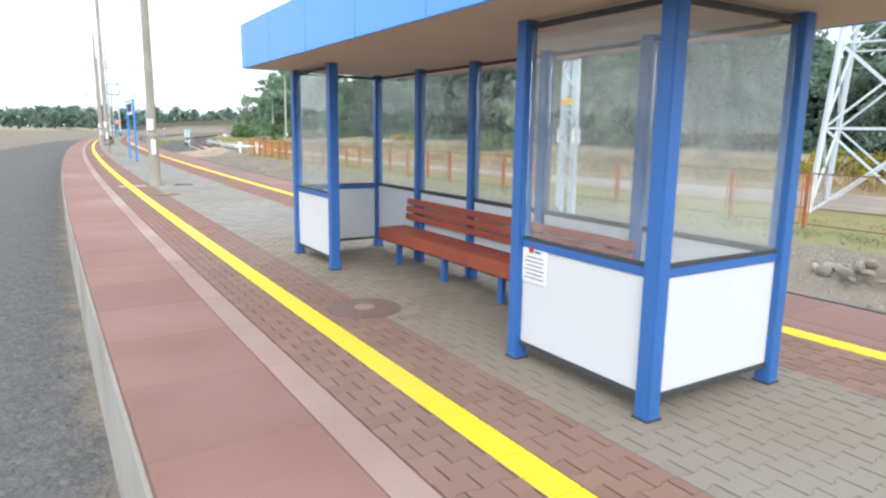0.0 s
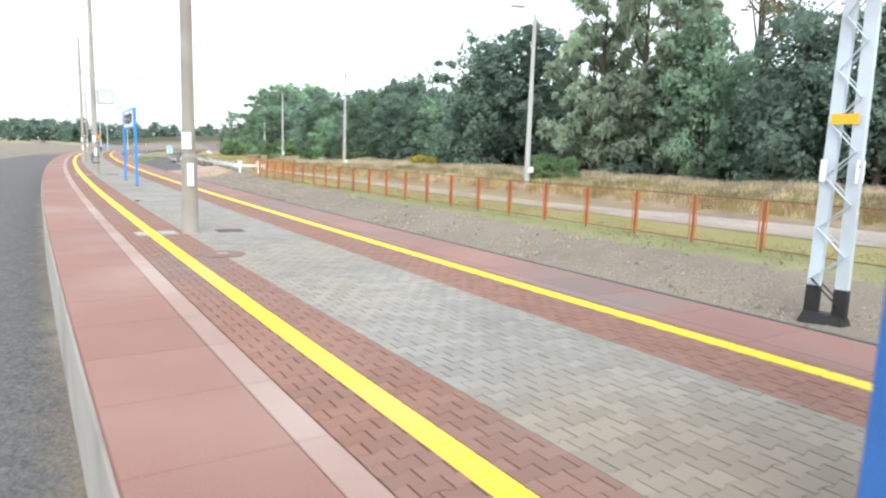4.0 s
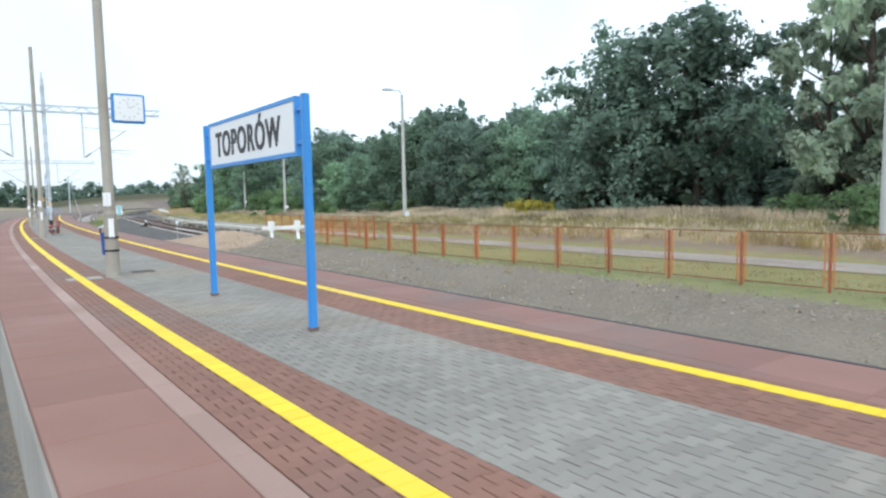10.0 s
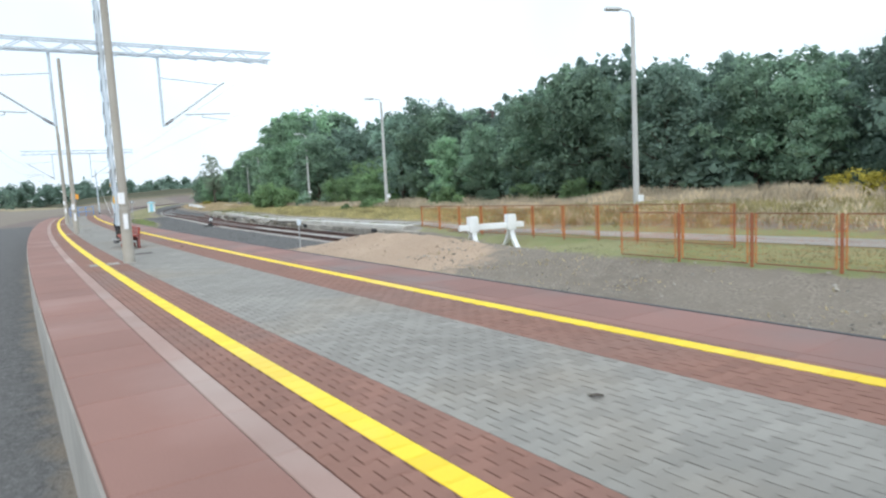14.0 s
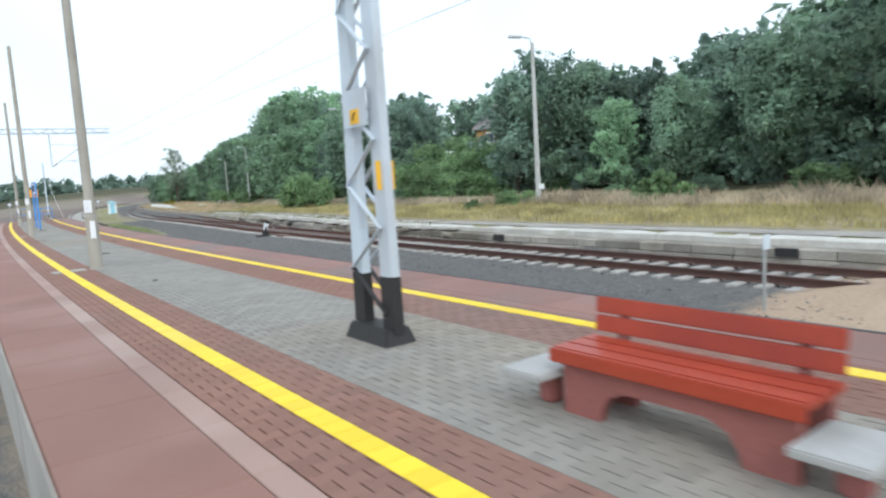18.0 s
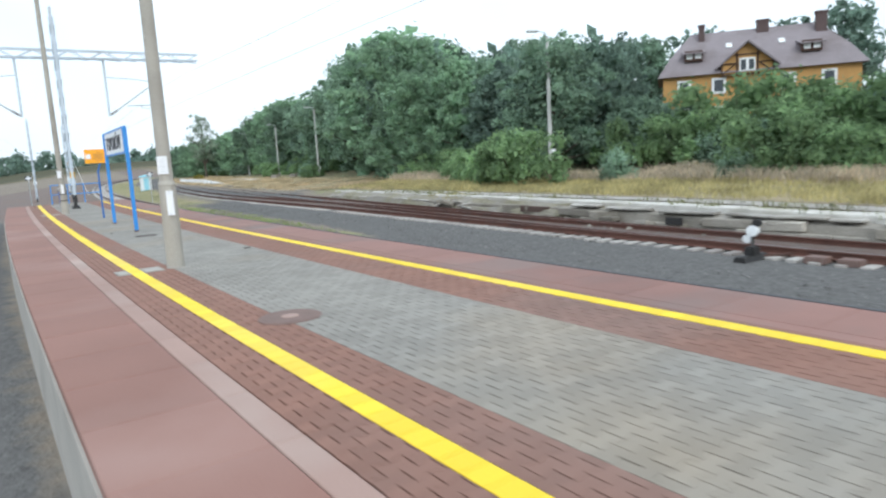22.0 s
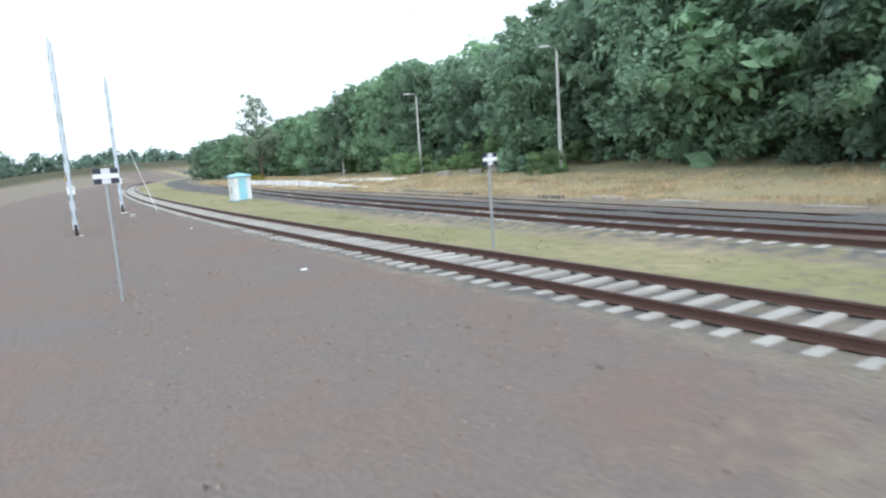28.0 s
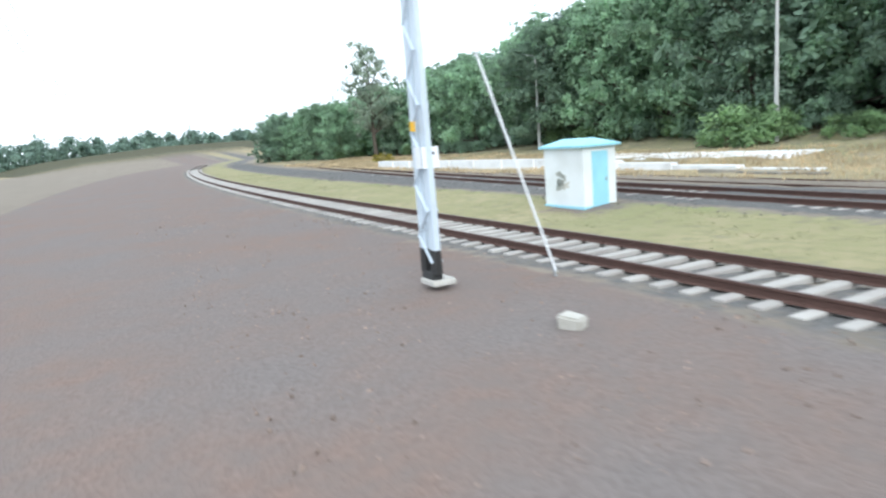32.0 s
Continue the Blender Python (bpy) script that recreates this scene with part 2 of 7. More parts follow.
M = {
    "ground": ground_mat(),
    "grey_paver": mat("grey_paver", (0.262, 0.246, 0.219), 0.85, scale=0.5, amount=0.27, fine=90, rand="island", rand_amount=0.11, stain=(0.29, 0.24, 0.18), stain_at=0.64, dust=((3.2, 58.4, 0.0), (2.0, 4.6, 1.0), (0.25, 0.207, 0.162), 0.84)),
    "red_paver": mat("red_paver", (0.238, 0.126, 0.094), 0.85, scale=0.5, amount=0.2, fine=90, rand="island", rand_amount=0.09, stain=(0.21, 0.14, 0.118), dust=((3.2, 58.0, 0.0), (2.6, 5.0, 1.0), (0.25, 0.165, 0.125), 0.6)),
    "yellow_tile": mat("yellow_tile", (0.84, 0.60, 0.025), 0.6, scale=0.7, amount=0.12, fine=50, rand="island", rand_amount=0.09, stain=(0.78, 0.56, 0.10)),
    "joint": mat("joint_sand", (0.07, 0.064, 0.056), 0.95, scale=4, amount=0.2, dust=((3.0, 58.2, 0.0), (2.6, 5.0, 1.0), (0.21, 0.17, 0.135), 0.85)),
    "edge_dark": mat("red_edge_slab", (0.255, 0.136, 0.108), 0.8, scale=0.7, amount=0.2, fine=80, rand="object", rand_amount=0.06, stain=(0.32, 0.20, 0.17)),
    "edge_light": mat("pale_edge_slab", (0.34, 0.228, 0.192), 0.8, scale=0.7, amount=0.2, fine=80, rand="object", rand_amount=0.07, stain=(0.42, 0.33, 0.29)),
    "edge_far": mat("worn_edge_slab", (0.255, 0.142, 0.119), 0.8, scale=0.9, amount=0.25, fine=80, rand="object", rand_amount=0.1, stain=(0.20, 0.158, 0.145), stain_at=0.59),
    "hatch": mat("grey_hatch_concrete", (0.33, 0.315, 0.285), 0.9, scale=2.5, amount=0.2, fine=45, stain=(0.25, 0.235, 0.21)),
    "concrete": mat("weathered_concrete", (0.40, 0.375, 0.34), 0.9, scale=1.6, amount=0.18, fine=45, stain=(0.29, 0.27, 0.24)),
    "pole_concrete": mat("pole_concrete", (0.40, 0.375, 0.33), 0.9, scale=1.4, amount=0.2, fine=45, stain=(0.30, 0.275, 0.24), stain_at=0.6),
    "wall_concrete": mat("old_wall_concrete", (0.33, 0.305, 0.265), 0.95, scale=0.9, amount=0.35, fine=20, bump=0.5, stain=(0.17, 0.15, 0.118), stain_at=0.54, depth=0.03, rand="object", rand_amount=0.28),
    "worn_coping": mat("worn_coping_stone", (0.47, 0.445, 0.41), 0.95, scale=2.0, amount=0.3, fine=22, bump=0.4, depth=0.02, rand="object", rand_amount=0.25, stain=(0.27, 0.25, 0.22), stain_at=0.5),
    "coping": mat("pale_coping", (0.55, 0.53, 0.49), 0.95, scale=1.6, amount=0.3, fine=18, bump=0.5, depth=0.02, rand="object", rand_amount=0.07, stain=(0.40, 0.375, 0.32), stain_at=0.58),
    "blue_paint": mat("blue_paint", (0.042, 0.145, 0.43), 0.42, scale=2.0, amount=0.14, fine=40, bump=0.05, stain=(0.04, 0.14, 0.38)),
    "blue_fascia": mat("blue_fascia", (0.12, 0.36, 0.86), 0.4, scale=1.0, amount=0.06, fine=40, bump=0.03),
    "sign_blue": mat("sign_blue", (0.06, 0.27, 0.68), 0.4, scale=2.0, amount=0.1, fine=40, bump=0.03),
    "seal": mat("dark_seal", (0.055, 0.06, 0.068), 0.6, scale=5, amount=0.2),
    "panel_white": mat("white_panel", (0.66, 0.68, 0.72), 0.5, scale=1.2, amount=0.05, fine=30, bump=0.02, stain=(0.72, 0.73, 0.75)),
    "soffit": mat("tan_soffit", (0.58, 0.475, 0.385), 0.8, scale=1.0, amount=0.1, fine=30, bump=0.05),
    "bench_red": mat("red_painted_slats", (0.345, 0.086, 0.048), 0.4, scale=3.0, amount=0.16, fine=25, bump=0.1, stain=(0.28, 0.06, 0.035)),
    "table_stone": mat("grey_table_stone", (0.40, 0.395, 0.385), 0.8, scale=5.0, amount=0.15, fine=60, stain=(0.32, 0.315, 0.30)),
    "bench_bright": mat("bright_red_slats", (0.36, 0.056, 0.03), 0.36, scale=3.0, amount=0.14, fine=25, bump=0.1, stain=(0.27, 0.045, 0.03)),
    "bench_base": mat("red_painted_concrete", (0.29, 0.108, 0.092), 0.8, scale=3.0, amount=0.2, fine=40, stain=(0.26, 0.10, 0.09)),
    "paper": mat("paper", (0.82, 0.83, 0.85), 0.6, scale=3, amount=0.04, fine=30, bump=0),
    "print": mat("grey_print", (0.52, 0.53, 0.56), 0.7, scale=3, amount=0.1, bump=0),
    "print_dark": mat("dark_print", (0.2, 0.2, 0.22), 0.7, scale=3, amount=0.1, bump=0),
    "ink": mat("black_lettering", (0.035, 0.035, 0.045), 0.5, scale=3, amount=0.1, bump=0),
    "sign_white": mat("sign_white", (0.80, 0.82, 0.84), 0.45, scale=1.0, amount=0.04, fine=30, bump=0),
    "black": mat("black_bitumen", (0.028, 0.027, 0.027), 0.6, scale=4, amount=0.25, fine=40),
    "mast_white": mat("pale_blue_mast_paint", (0.58, 0.65, 0.72), 0.5, scale=1.2, amount=0.1, fine=30, bump=0.05, stain=(0.46, 0.49, 0.52)),
    "plate_yellow": mat("yellow_plate", (0.85, 0.48, 0.03), 0.5, scale=3, amount=0.08, bump=0),
    "galv": mat("galvanised_steel", (0.42, 0.44, 0.45), 0.5, 0.6, scale=3, amount=0.15, fine=40, bump=0.05),
    "lamp_pole": mat("pale_lamp_pole", (0.48, 0.48, 0.47), 0.8, scale=1.0, amount=0.12, fine=30, stain=(0.38, 0.37, 0.35)),
    "lamp_head": mat("lamp_head", (0.60, 0.62, 0.63), 0.5, scale=2, amount=0.08, bump=0),
    "bin_blue": mat("bin_blue", (0.035, 0.085, 0.33), 0.45, scale=3, amount=0.12, fine=30, bump=0.04),
    "orange_dark": mat("rusty_orange_post", (0.34, 0.115, 0.05), 0.65, scale=1.5, amount=0.2, fine=30, stain=(0.26, 0.09, 0.05)),
    "rail_brown": mat("brown_fence_rail", (0.25, 0.115, 0.06), 0.65, scale=1.5, amount=0.2, fine=30, stain=(0.19, 0.10, 0.06)),
    "orange": mat("orange_fence_paint", (0.55, 0.22, 0.07), 0.6, scale=1.5, amount=0.18, fine=30, stain=(0.42, 0.14, 0.06)),
    "sign_orange": mat("orange_board", (0.93, 0.40, 0.02), 0.5, scale=1.5, amount=0.06, bump=0),
    "wire": mat("dark_wire", (0.10, 0.09, 0.08), 0.6, 0.5, scale=4, amount=0.2, bump=0),
    "iron": mat("brown_cast_iron", (0.185, 0.125, 0.108), 0.75, 0.1, scale=4, amount=0.25, fine=50, stain=(0.20, 0.12, 0.09)),
    "grate": mat("dark_grate", (0.13, 0.115, 0.105), 0.8, 0.1, scale=4, amount=0.25, fine=50),
    "rail_rust": mat("rail_rust", (0.10, 0.056, 0.045), 0.75, 0.2, scale=4, amount=0.25, fine=40),
    "rail_red": mat("fresh_red_rust", (0.135, 0.064, 0.048), 0.8, 0.15, scale=4, amount=0.25, fine=40, stain=(0.10, 0.055, 0.045)),
    "slope_soil": mat("slope_soil", (0.225, 0.205, 0.14), 0.95, scale=1.3, amount=0.4, fine=9, bump=0.9, depth=0.06, stain=(0.285, 0.265, 0.235), stain_at=0.52),
    "cavity": mat("cavity_brick", (0.10, 0.066, 0.055), 0.95, scale=3, amount=0.3, fine=20),
    "rail_top": mat("worn_rail_head", (0.15, 0.105, 0.095), 0.45, 0.5, scale=4, amount=0.2, fine=40, bump=0),
    "ballast_bed": mat("rusty_ballast_bed", (0.125, 0.088, 0.074), 0.95, scale=6, amount=0.35, fine=40, bump=0.8, depth=0.03, stain=(0.14, 0.125, 0.115), stain_at=0.6),
    "sleeper": mat("sleeper_concrete", (0.38, 0.36, 0.335), 0.9, scale=1.5, amount=0.16, fine=30, rand="object", rand_amount=0.12, stain=(0.30, 0.27, 0.25)),
    "stop_white": mat("white_buffer_paint", (0.78, 0.79, 0.80), 0.6, scale=2, amount=0.06, fine=30, stain=(0.60, 0.60, 0.60)),
    "road": mat("pale_track_road", (0.62, 0.59, 0.55), 0.95, scale=0.5, amount=0.16, fine=12, bump=0.4, stain=(0.50, 0.47, 0.42), depth=0.03),
    "bark": mat("bark", (0.09, 0.075, 0.06), 0.95, scale=3, amount=0.3, fine=25, bump=0.6, depth=0.03),
    "birch_bark": mat("birch_bark", (0.42, 0.41, 0.38), 0.85, scale=5, amount=0.3, fine=25, stain=(0.06, 0.055, 0.05)),
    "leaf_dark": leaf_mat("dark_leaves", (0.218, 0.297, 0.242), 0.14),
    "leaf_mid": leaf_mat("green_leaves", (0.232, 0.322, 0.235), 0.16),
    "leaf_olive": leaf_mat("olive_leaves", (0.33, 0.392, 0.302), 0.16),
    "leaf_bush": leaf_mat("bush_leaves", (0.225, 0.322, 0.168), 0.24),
    # green leaves made paler, the haze over the far wood put into their colour
    "leaf_hazed": leaf_mat("hazed_green_leaves", (0.268, 0.385, 0.255), 0.18),
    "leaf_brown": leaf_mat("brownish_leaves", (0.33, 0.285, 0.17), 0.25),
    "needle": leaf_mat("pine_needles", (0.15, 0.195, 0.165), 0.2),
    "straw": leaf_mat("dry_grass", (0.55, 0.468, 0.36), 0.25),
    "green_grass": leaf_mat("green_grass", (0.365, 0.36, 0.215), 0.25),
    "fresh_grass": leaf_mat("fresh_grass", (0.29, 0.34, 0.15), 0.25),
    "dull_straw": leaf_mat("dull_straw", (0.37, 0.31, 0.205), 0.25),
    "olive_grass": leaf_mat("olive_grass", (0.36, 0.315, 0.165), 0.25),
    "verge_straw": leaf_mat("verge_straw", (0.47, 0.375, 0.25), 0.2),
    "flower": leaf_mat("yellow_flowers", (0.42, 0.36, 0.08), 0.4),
    "plaster": mat("ochre_plaster", (0.50, 0.29, 0.105), 0.9, scale=0.8, amount=0.16, fine=10, stain=(0.42, 0.25, 0.10)),
    "roof_tile": mat("grey_brown_roof", (0.235, 0.205, 0.215), 0.8, scale=0.8, amount=0.14, fine=8, stain=(0.17, 0.14, 0.14)),
    "red_tile": mat("red_roof_tile", (0.30, 0.085, 0.06), 0.8, scale=0.8, amount=0.18, fine=8, stain=(0.22, 0.08, 0.06)),
    "timber": mat("dark_timber", (0.065, 0.035, 0.025), 0.8, scale=3, amount=0.2),
    "brick": mat("chimney_brick", (0.10, 0.07, 0.068), 0.9, scale=2, amount=0.2, fine=10),
    "frame_white": mat("white_window_frame", (0.75, 0.76, 0.76), 0.5, scale=3, amount=0.05, bump=0),
    "window_dark": mat("dark_window", (0.05, 0.06, 0.07), 0.08, scale=2, amount=0.2, bump=0, spec=0.5),
    "hut_white": mat("hut_white", (0.76, 0.79, 0.80), 0.7, scale=1.0, amount=0.06, fine=25, stain=(0.62, 0.64, 0.63)),
    "hut_blue": mat("hut_light_blue", (0.34, 0.64, 0.75), 0.6, scale=1.5, amount=0.14, fine=25, stain=(0.27, 0.53, 0.63)),
    "mural": mat("faded_mural", (0.36, 0.38, 0.35), 0.8, scale=5, amount=0.35, fine=30, stain=(0.60, 0.58, 0.52), stain_at=0.5),
    "dark_board": mat("dark_signal_board", (0.035, 0.04, 0.065), 0.5, scale=2, amount=0.1, bump=0),
    "glass": glass_mat("dusty_pane", 0.095),
}


# ---- building helpers ----
def box(bm, c, size, turn=0.0, tilt=0.0, roll=0.0):
    m = Matrix.Translation(c) @ pose(0, 0, 0, tilt, roll, turn) @ Matrix.Diagonal((*size, 1))
    return bmesh.ops.create_cube(bm, size=1.0, matrix=m)["verts"]


def bar(bm, p, q, w, h=None):
    """A square bar from p to q."""
    p, q = Vector(p), Vector(q)
    d = q - p
    m = Matrix.Translation((p + q) / 2) @ d.to_track_quat("Z", "Y").to_matrix().to_4x4() @ Matrix.Diagonal((w, h or w, d.length, 1))
    return bmesh.ops.create_cube(bm, size=1.0, matrix=m)["verts"]


def rod(bm, p, q, r, r2=None, n=8):
    p, q = Vector(p), Vector(q)
    d = q - p
    m = Matrix.Translation((p + q) / 2) @ d.to_track_quat("Z", "Y").to_matrix().to_4x4()
    return bmesh.ops.create_cone(bm, cap_ends=True, segments=n, radius1=r, radius2=r if r2 is None else r2, depth=d.length, matrix=m)["verts"]


def soften(bm, width, segments=2):
    bmesh.ops.bevel(bm, geom=list(bm.edges), offset=width, segments=segments, affect="EDGES", clamp_overlap=True)


def mesh_of(name, bm, material, smooth=False):
    me = bpy.data.meshes.new(name)
    if smooth:
        for f in bm.faces:
            f.smooth = True
    bm.to_mesh(me)
    bm.free()
    me.materials.append(material)
    return me


def part(name, bm, material, parent=None, label="", bevel=0.0, smooth=False):
    if bevel:
        soften(bm, bevel)
    ob = new(name, mesh_of(name, bm, material, smooth))
    ob.parent = parent
    return tagged(ob, label)


def share(name, me, parent, m):
    ob = new(name, me)
    ob.parent = parent
    ob.matrix_basis = m
    return ob


def thing(name, m, label, category, group="", kind=""):
    ob = new(name)
    ob.empty_display_size = 0.2
    ob.matrix_basis = m
    return tagged(ob, label, category, group, kind)


def array_mesh(name, verts, loops, sizes, material, smooth=False):
    """A mesh from numpy arrays: vertices, the flat corner list and the corner count of each face."""
    me = bpy.data.meshes.new(name)
    me.vertices.add(len(verts))
    me.vertices.foreach_set("co", np.asarray(verts, dtype=np.float32).ravel())
    me.loops.add(len(loops))
    me.loops.foreach_set("vertex_index", np.asarray(loops, dtype=np.int32))
    starts = np.concatenate([[0], np.cumsum(sizes)[:-1]]).astype(np.int32)
    me.polygons.add(len(sizes))
    me.polygons.foreach_set("loop_start", starts)
    me.polygons.foreach_set("use_smooth", np.full(len(sizes), smooth, dtype=bool))
    me.update(calc_edges=True)
    me.validate()
    me.materials.append(material)
    return me


def W_arr(X, s, z):
    a = (s - 60.0) / RADIUS
    r = RADIUS - X
    return np.stack([RADIUS - r * np.cos(a), 60.0 + r * np.sin(a), z], axis=-1)


def sweep(bm, profile, s0, s1, step=2.0, closed=True):
    """A profile of (X, z) drawn along the line from s0 to s1."""
    n = max(1, int(round((s1 - s0) / step)))
    rings = [[bm.verts.new(W(X, s0 + (s1 - s0) * i / n, z)) for X, z in profile] for i in range(n + 1)]
    k = len(profile)
    for a, b in zip(rings, rings[1:]):
        for j in range(k if closed else k - 1):
            bm.faces.new((a[j], a[(j + 1) % k], b[(j + 1) % k], b[j]))
    if closed:
        bm.faces.new(rings[0][::-1])
        bm.faces.new(rings[-1])
    bmesh.ops.recalc_face_normals(bm, faces=bm.faces)
# ---- ground ----
def knots(xs, ys):
    return np.array(xs, dtype=float), np.array(ys, dtype=float)


PROFILE_A = knots([-400, -4, 0.3, 6.4, 11.3, 12.8, 13.9, 19.8, 22.5, 26, 60, 300], [-1.2, -1.0, -1.0, -1.0, -1.0, -0.62, -0.52, -0.5, 0.1, 0.3, 1.0, 3.0])
PROFILE_B = knots([-400, -4, 0.3, 6.4, 10.6, 12.0, 15.3, 15.7, 17.5, 21, 25, 28, 30, 33, 40, 60, 300], [-1.2, -1.0, -0.98, -0.95, -0.9, -0.845, -0.84, -0.14, -0.12, -0.12, -0.15, -0.12, 0.15, 0.7, 2.1, 4.2, 8.0])
PROFILE_C = knots([-400, -4, 0.3, 6.5, 10, 12.6, 13.9, 16, 20, 24, 30, 35, 45, 60, 100, 300], [-1.2, -1.0, -0.9, -0.9, -0.98, -1.02, -0.905, -0.88, -0.875, -0.8, -0.5, -0.2, 2.0, 5.0, 8.0, 9.0])


def ease(a, b, v):
    t = np.clip((v - a) / (b - a), 0, 1)
    return t * t * (3 - 2 * t)


BANK_S, BANK_OUT = np.array([148.0, 156.0, 160.0, 166.0, 172.0, 180.0, 196.0]), np.array([0.0, 0.25, 0.6, 1.25, 1.75, 2.55, 3.6])


def bank_x(X, s):
    """The place across the line with the bank's edge brought back to where it lies before the branch track swings out."""
    sh = np.interp(s, BANK_S, BANK_OUT)
    edge = 15.3 + sh
    near = 12.5 + (X - 12.5) * 2.8 / (2.8 + sh)
    far_side = 16.3 + (X - edge - 1.0) * (12.7 / (12.7 - sh))
    return np.where(X < 12.5, X, np.where(X < edge, near, np.where(X < edge + 1.0, X - sh, np.where(X < 29.0, far_side, X))))


def bank_drop(s):
    return np.interp(s, [147, 157, 165, 172, 180, 190], [0.15, 0.02, 0.05, 0.10, 0.17, 0.24])


def ground_z(X, s):
    a, c = (np.interp(X, *p) for p in (PROFILE_A, PROFILE_C))
    Xb = bank_x(X, s)
    b = np.interp(Xb, *PROFILE_B) - bank_drop(s) * ease(15.35, 15.7, Xb) * (1 - ease(18.0, 25.0, Xb))
    z = a + (b - a) * ease(120.5, 126.0, s)
    z = z + (c - z) * ease(186.0, 205.0, s)
    mound = ease(109.0, 119.0, s) * (1 - ease(121.5, 126.2, s)) * np.exp(-((X - 12.0) / np.where(X < 12.0, 2.4, 1.35)) ** 2)
    dip = np.exp(-((s - 117.3) / 3.2) ** 2) * ease(12.6, 13.8, X) * (1 - ease(15.4, 16.4, X))
    return z + 0.52 * mound - 0.42 * dip + 0.05 * np.exp(-((s - 114) / 5.0) ** 2) * np.exp(-((X - 12.0) / 2.0) ** 2)


def soft_band(v, lo, hi, edge):
    return ease(lo - edge, lo + edge, v) * (1 - ease(hi - edge, hi + edge, v))


def lattice_noise(x, y, cell, seed):
    """Smooth noise between -1 and 1 on a lattice of that cell size."""
    rnd = np.random.default_rng(seed).uniform(-1, 1, (256, 256))
    u, v = x / cell, y / cell
    i, j = np.floor(u).astype(int), np.floor(v).astype(int)
    fu, fv = u - i, v - j
    fu, fv = fu * fu * (3 - 2 * fu), fv * fv * (3 - 2 * fv)
    a, b = rnd[i % 256, j % 256], rnd[(i + 1) % 256, j % 256]
    c, d = rnd[i % 256, (j + 1) % 256], rnd[(i + 1) % 256, (j + 1) % 256]
    return (a * (1 - fu) + b * fu) * (1 - fv) + (c * (1 - fu) + d * fu) * fv


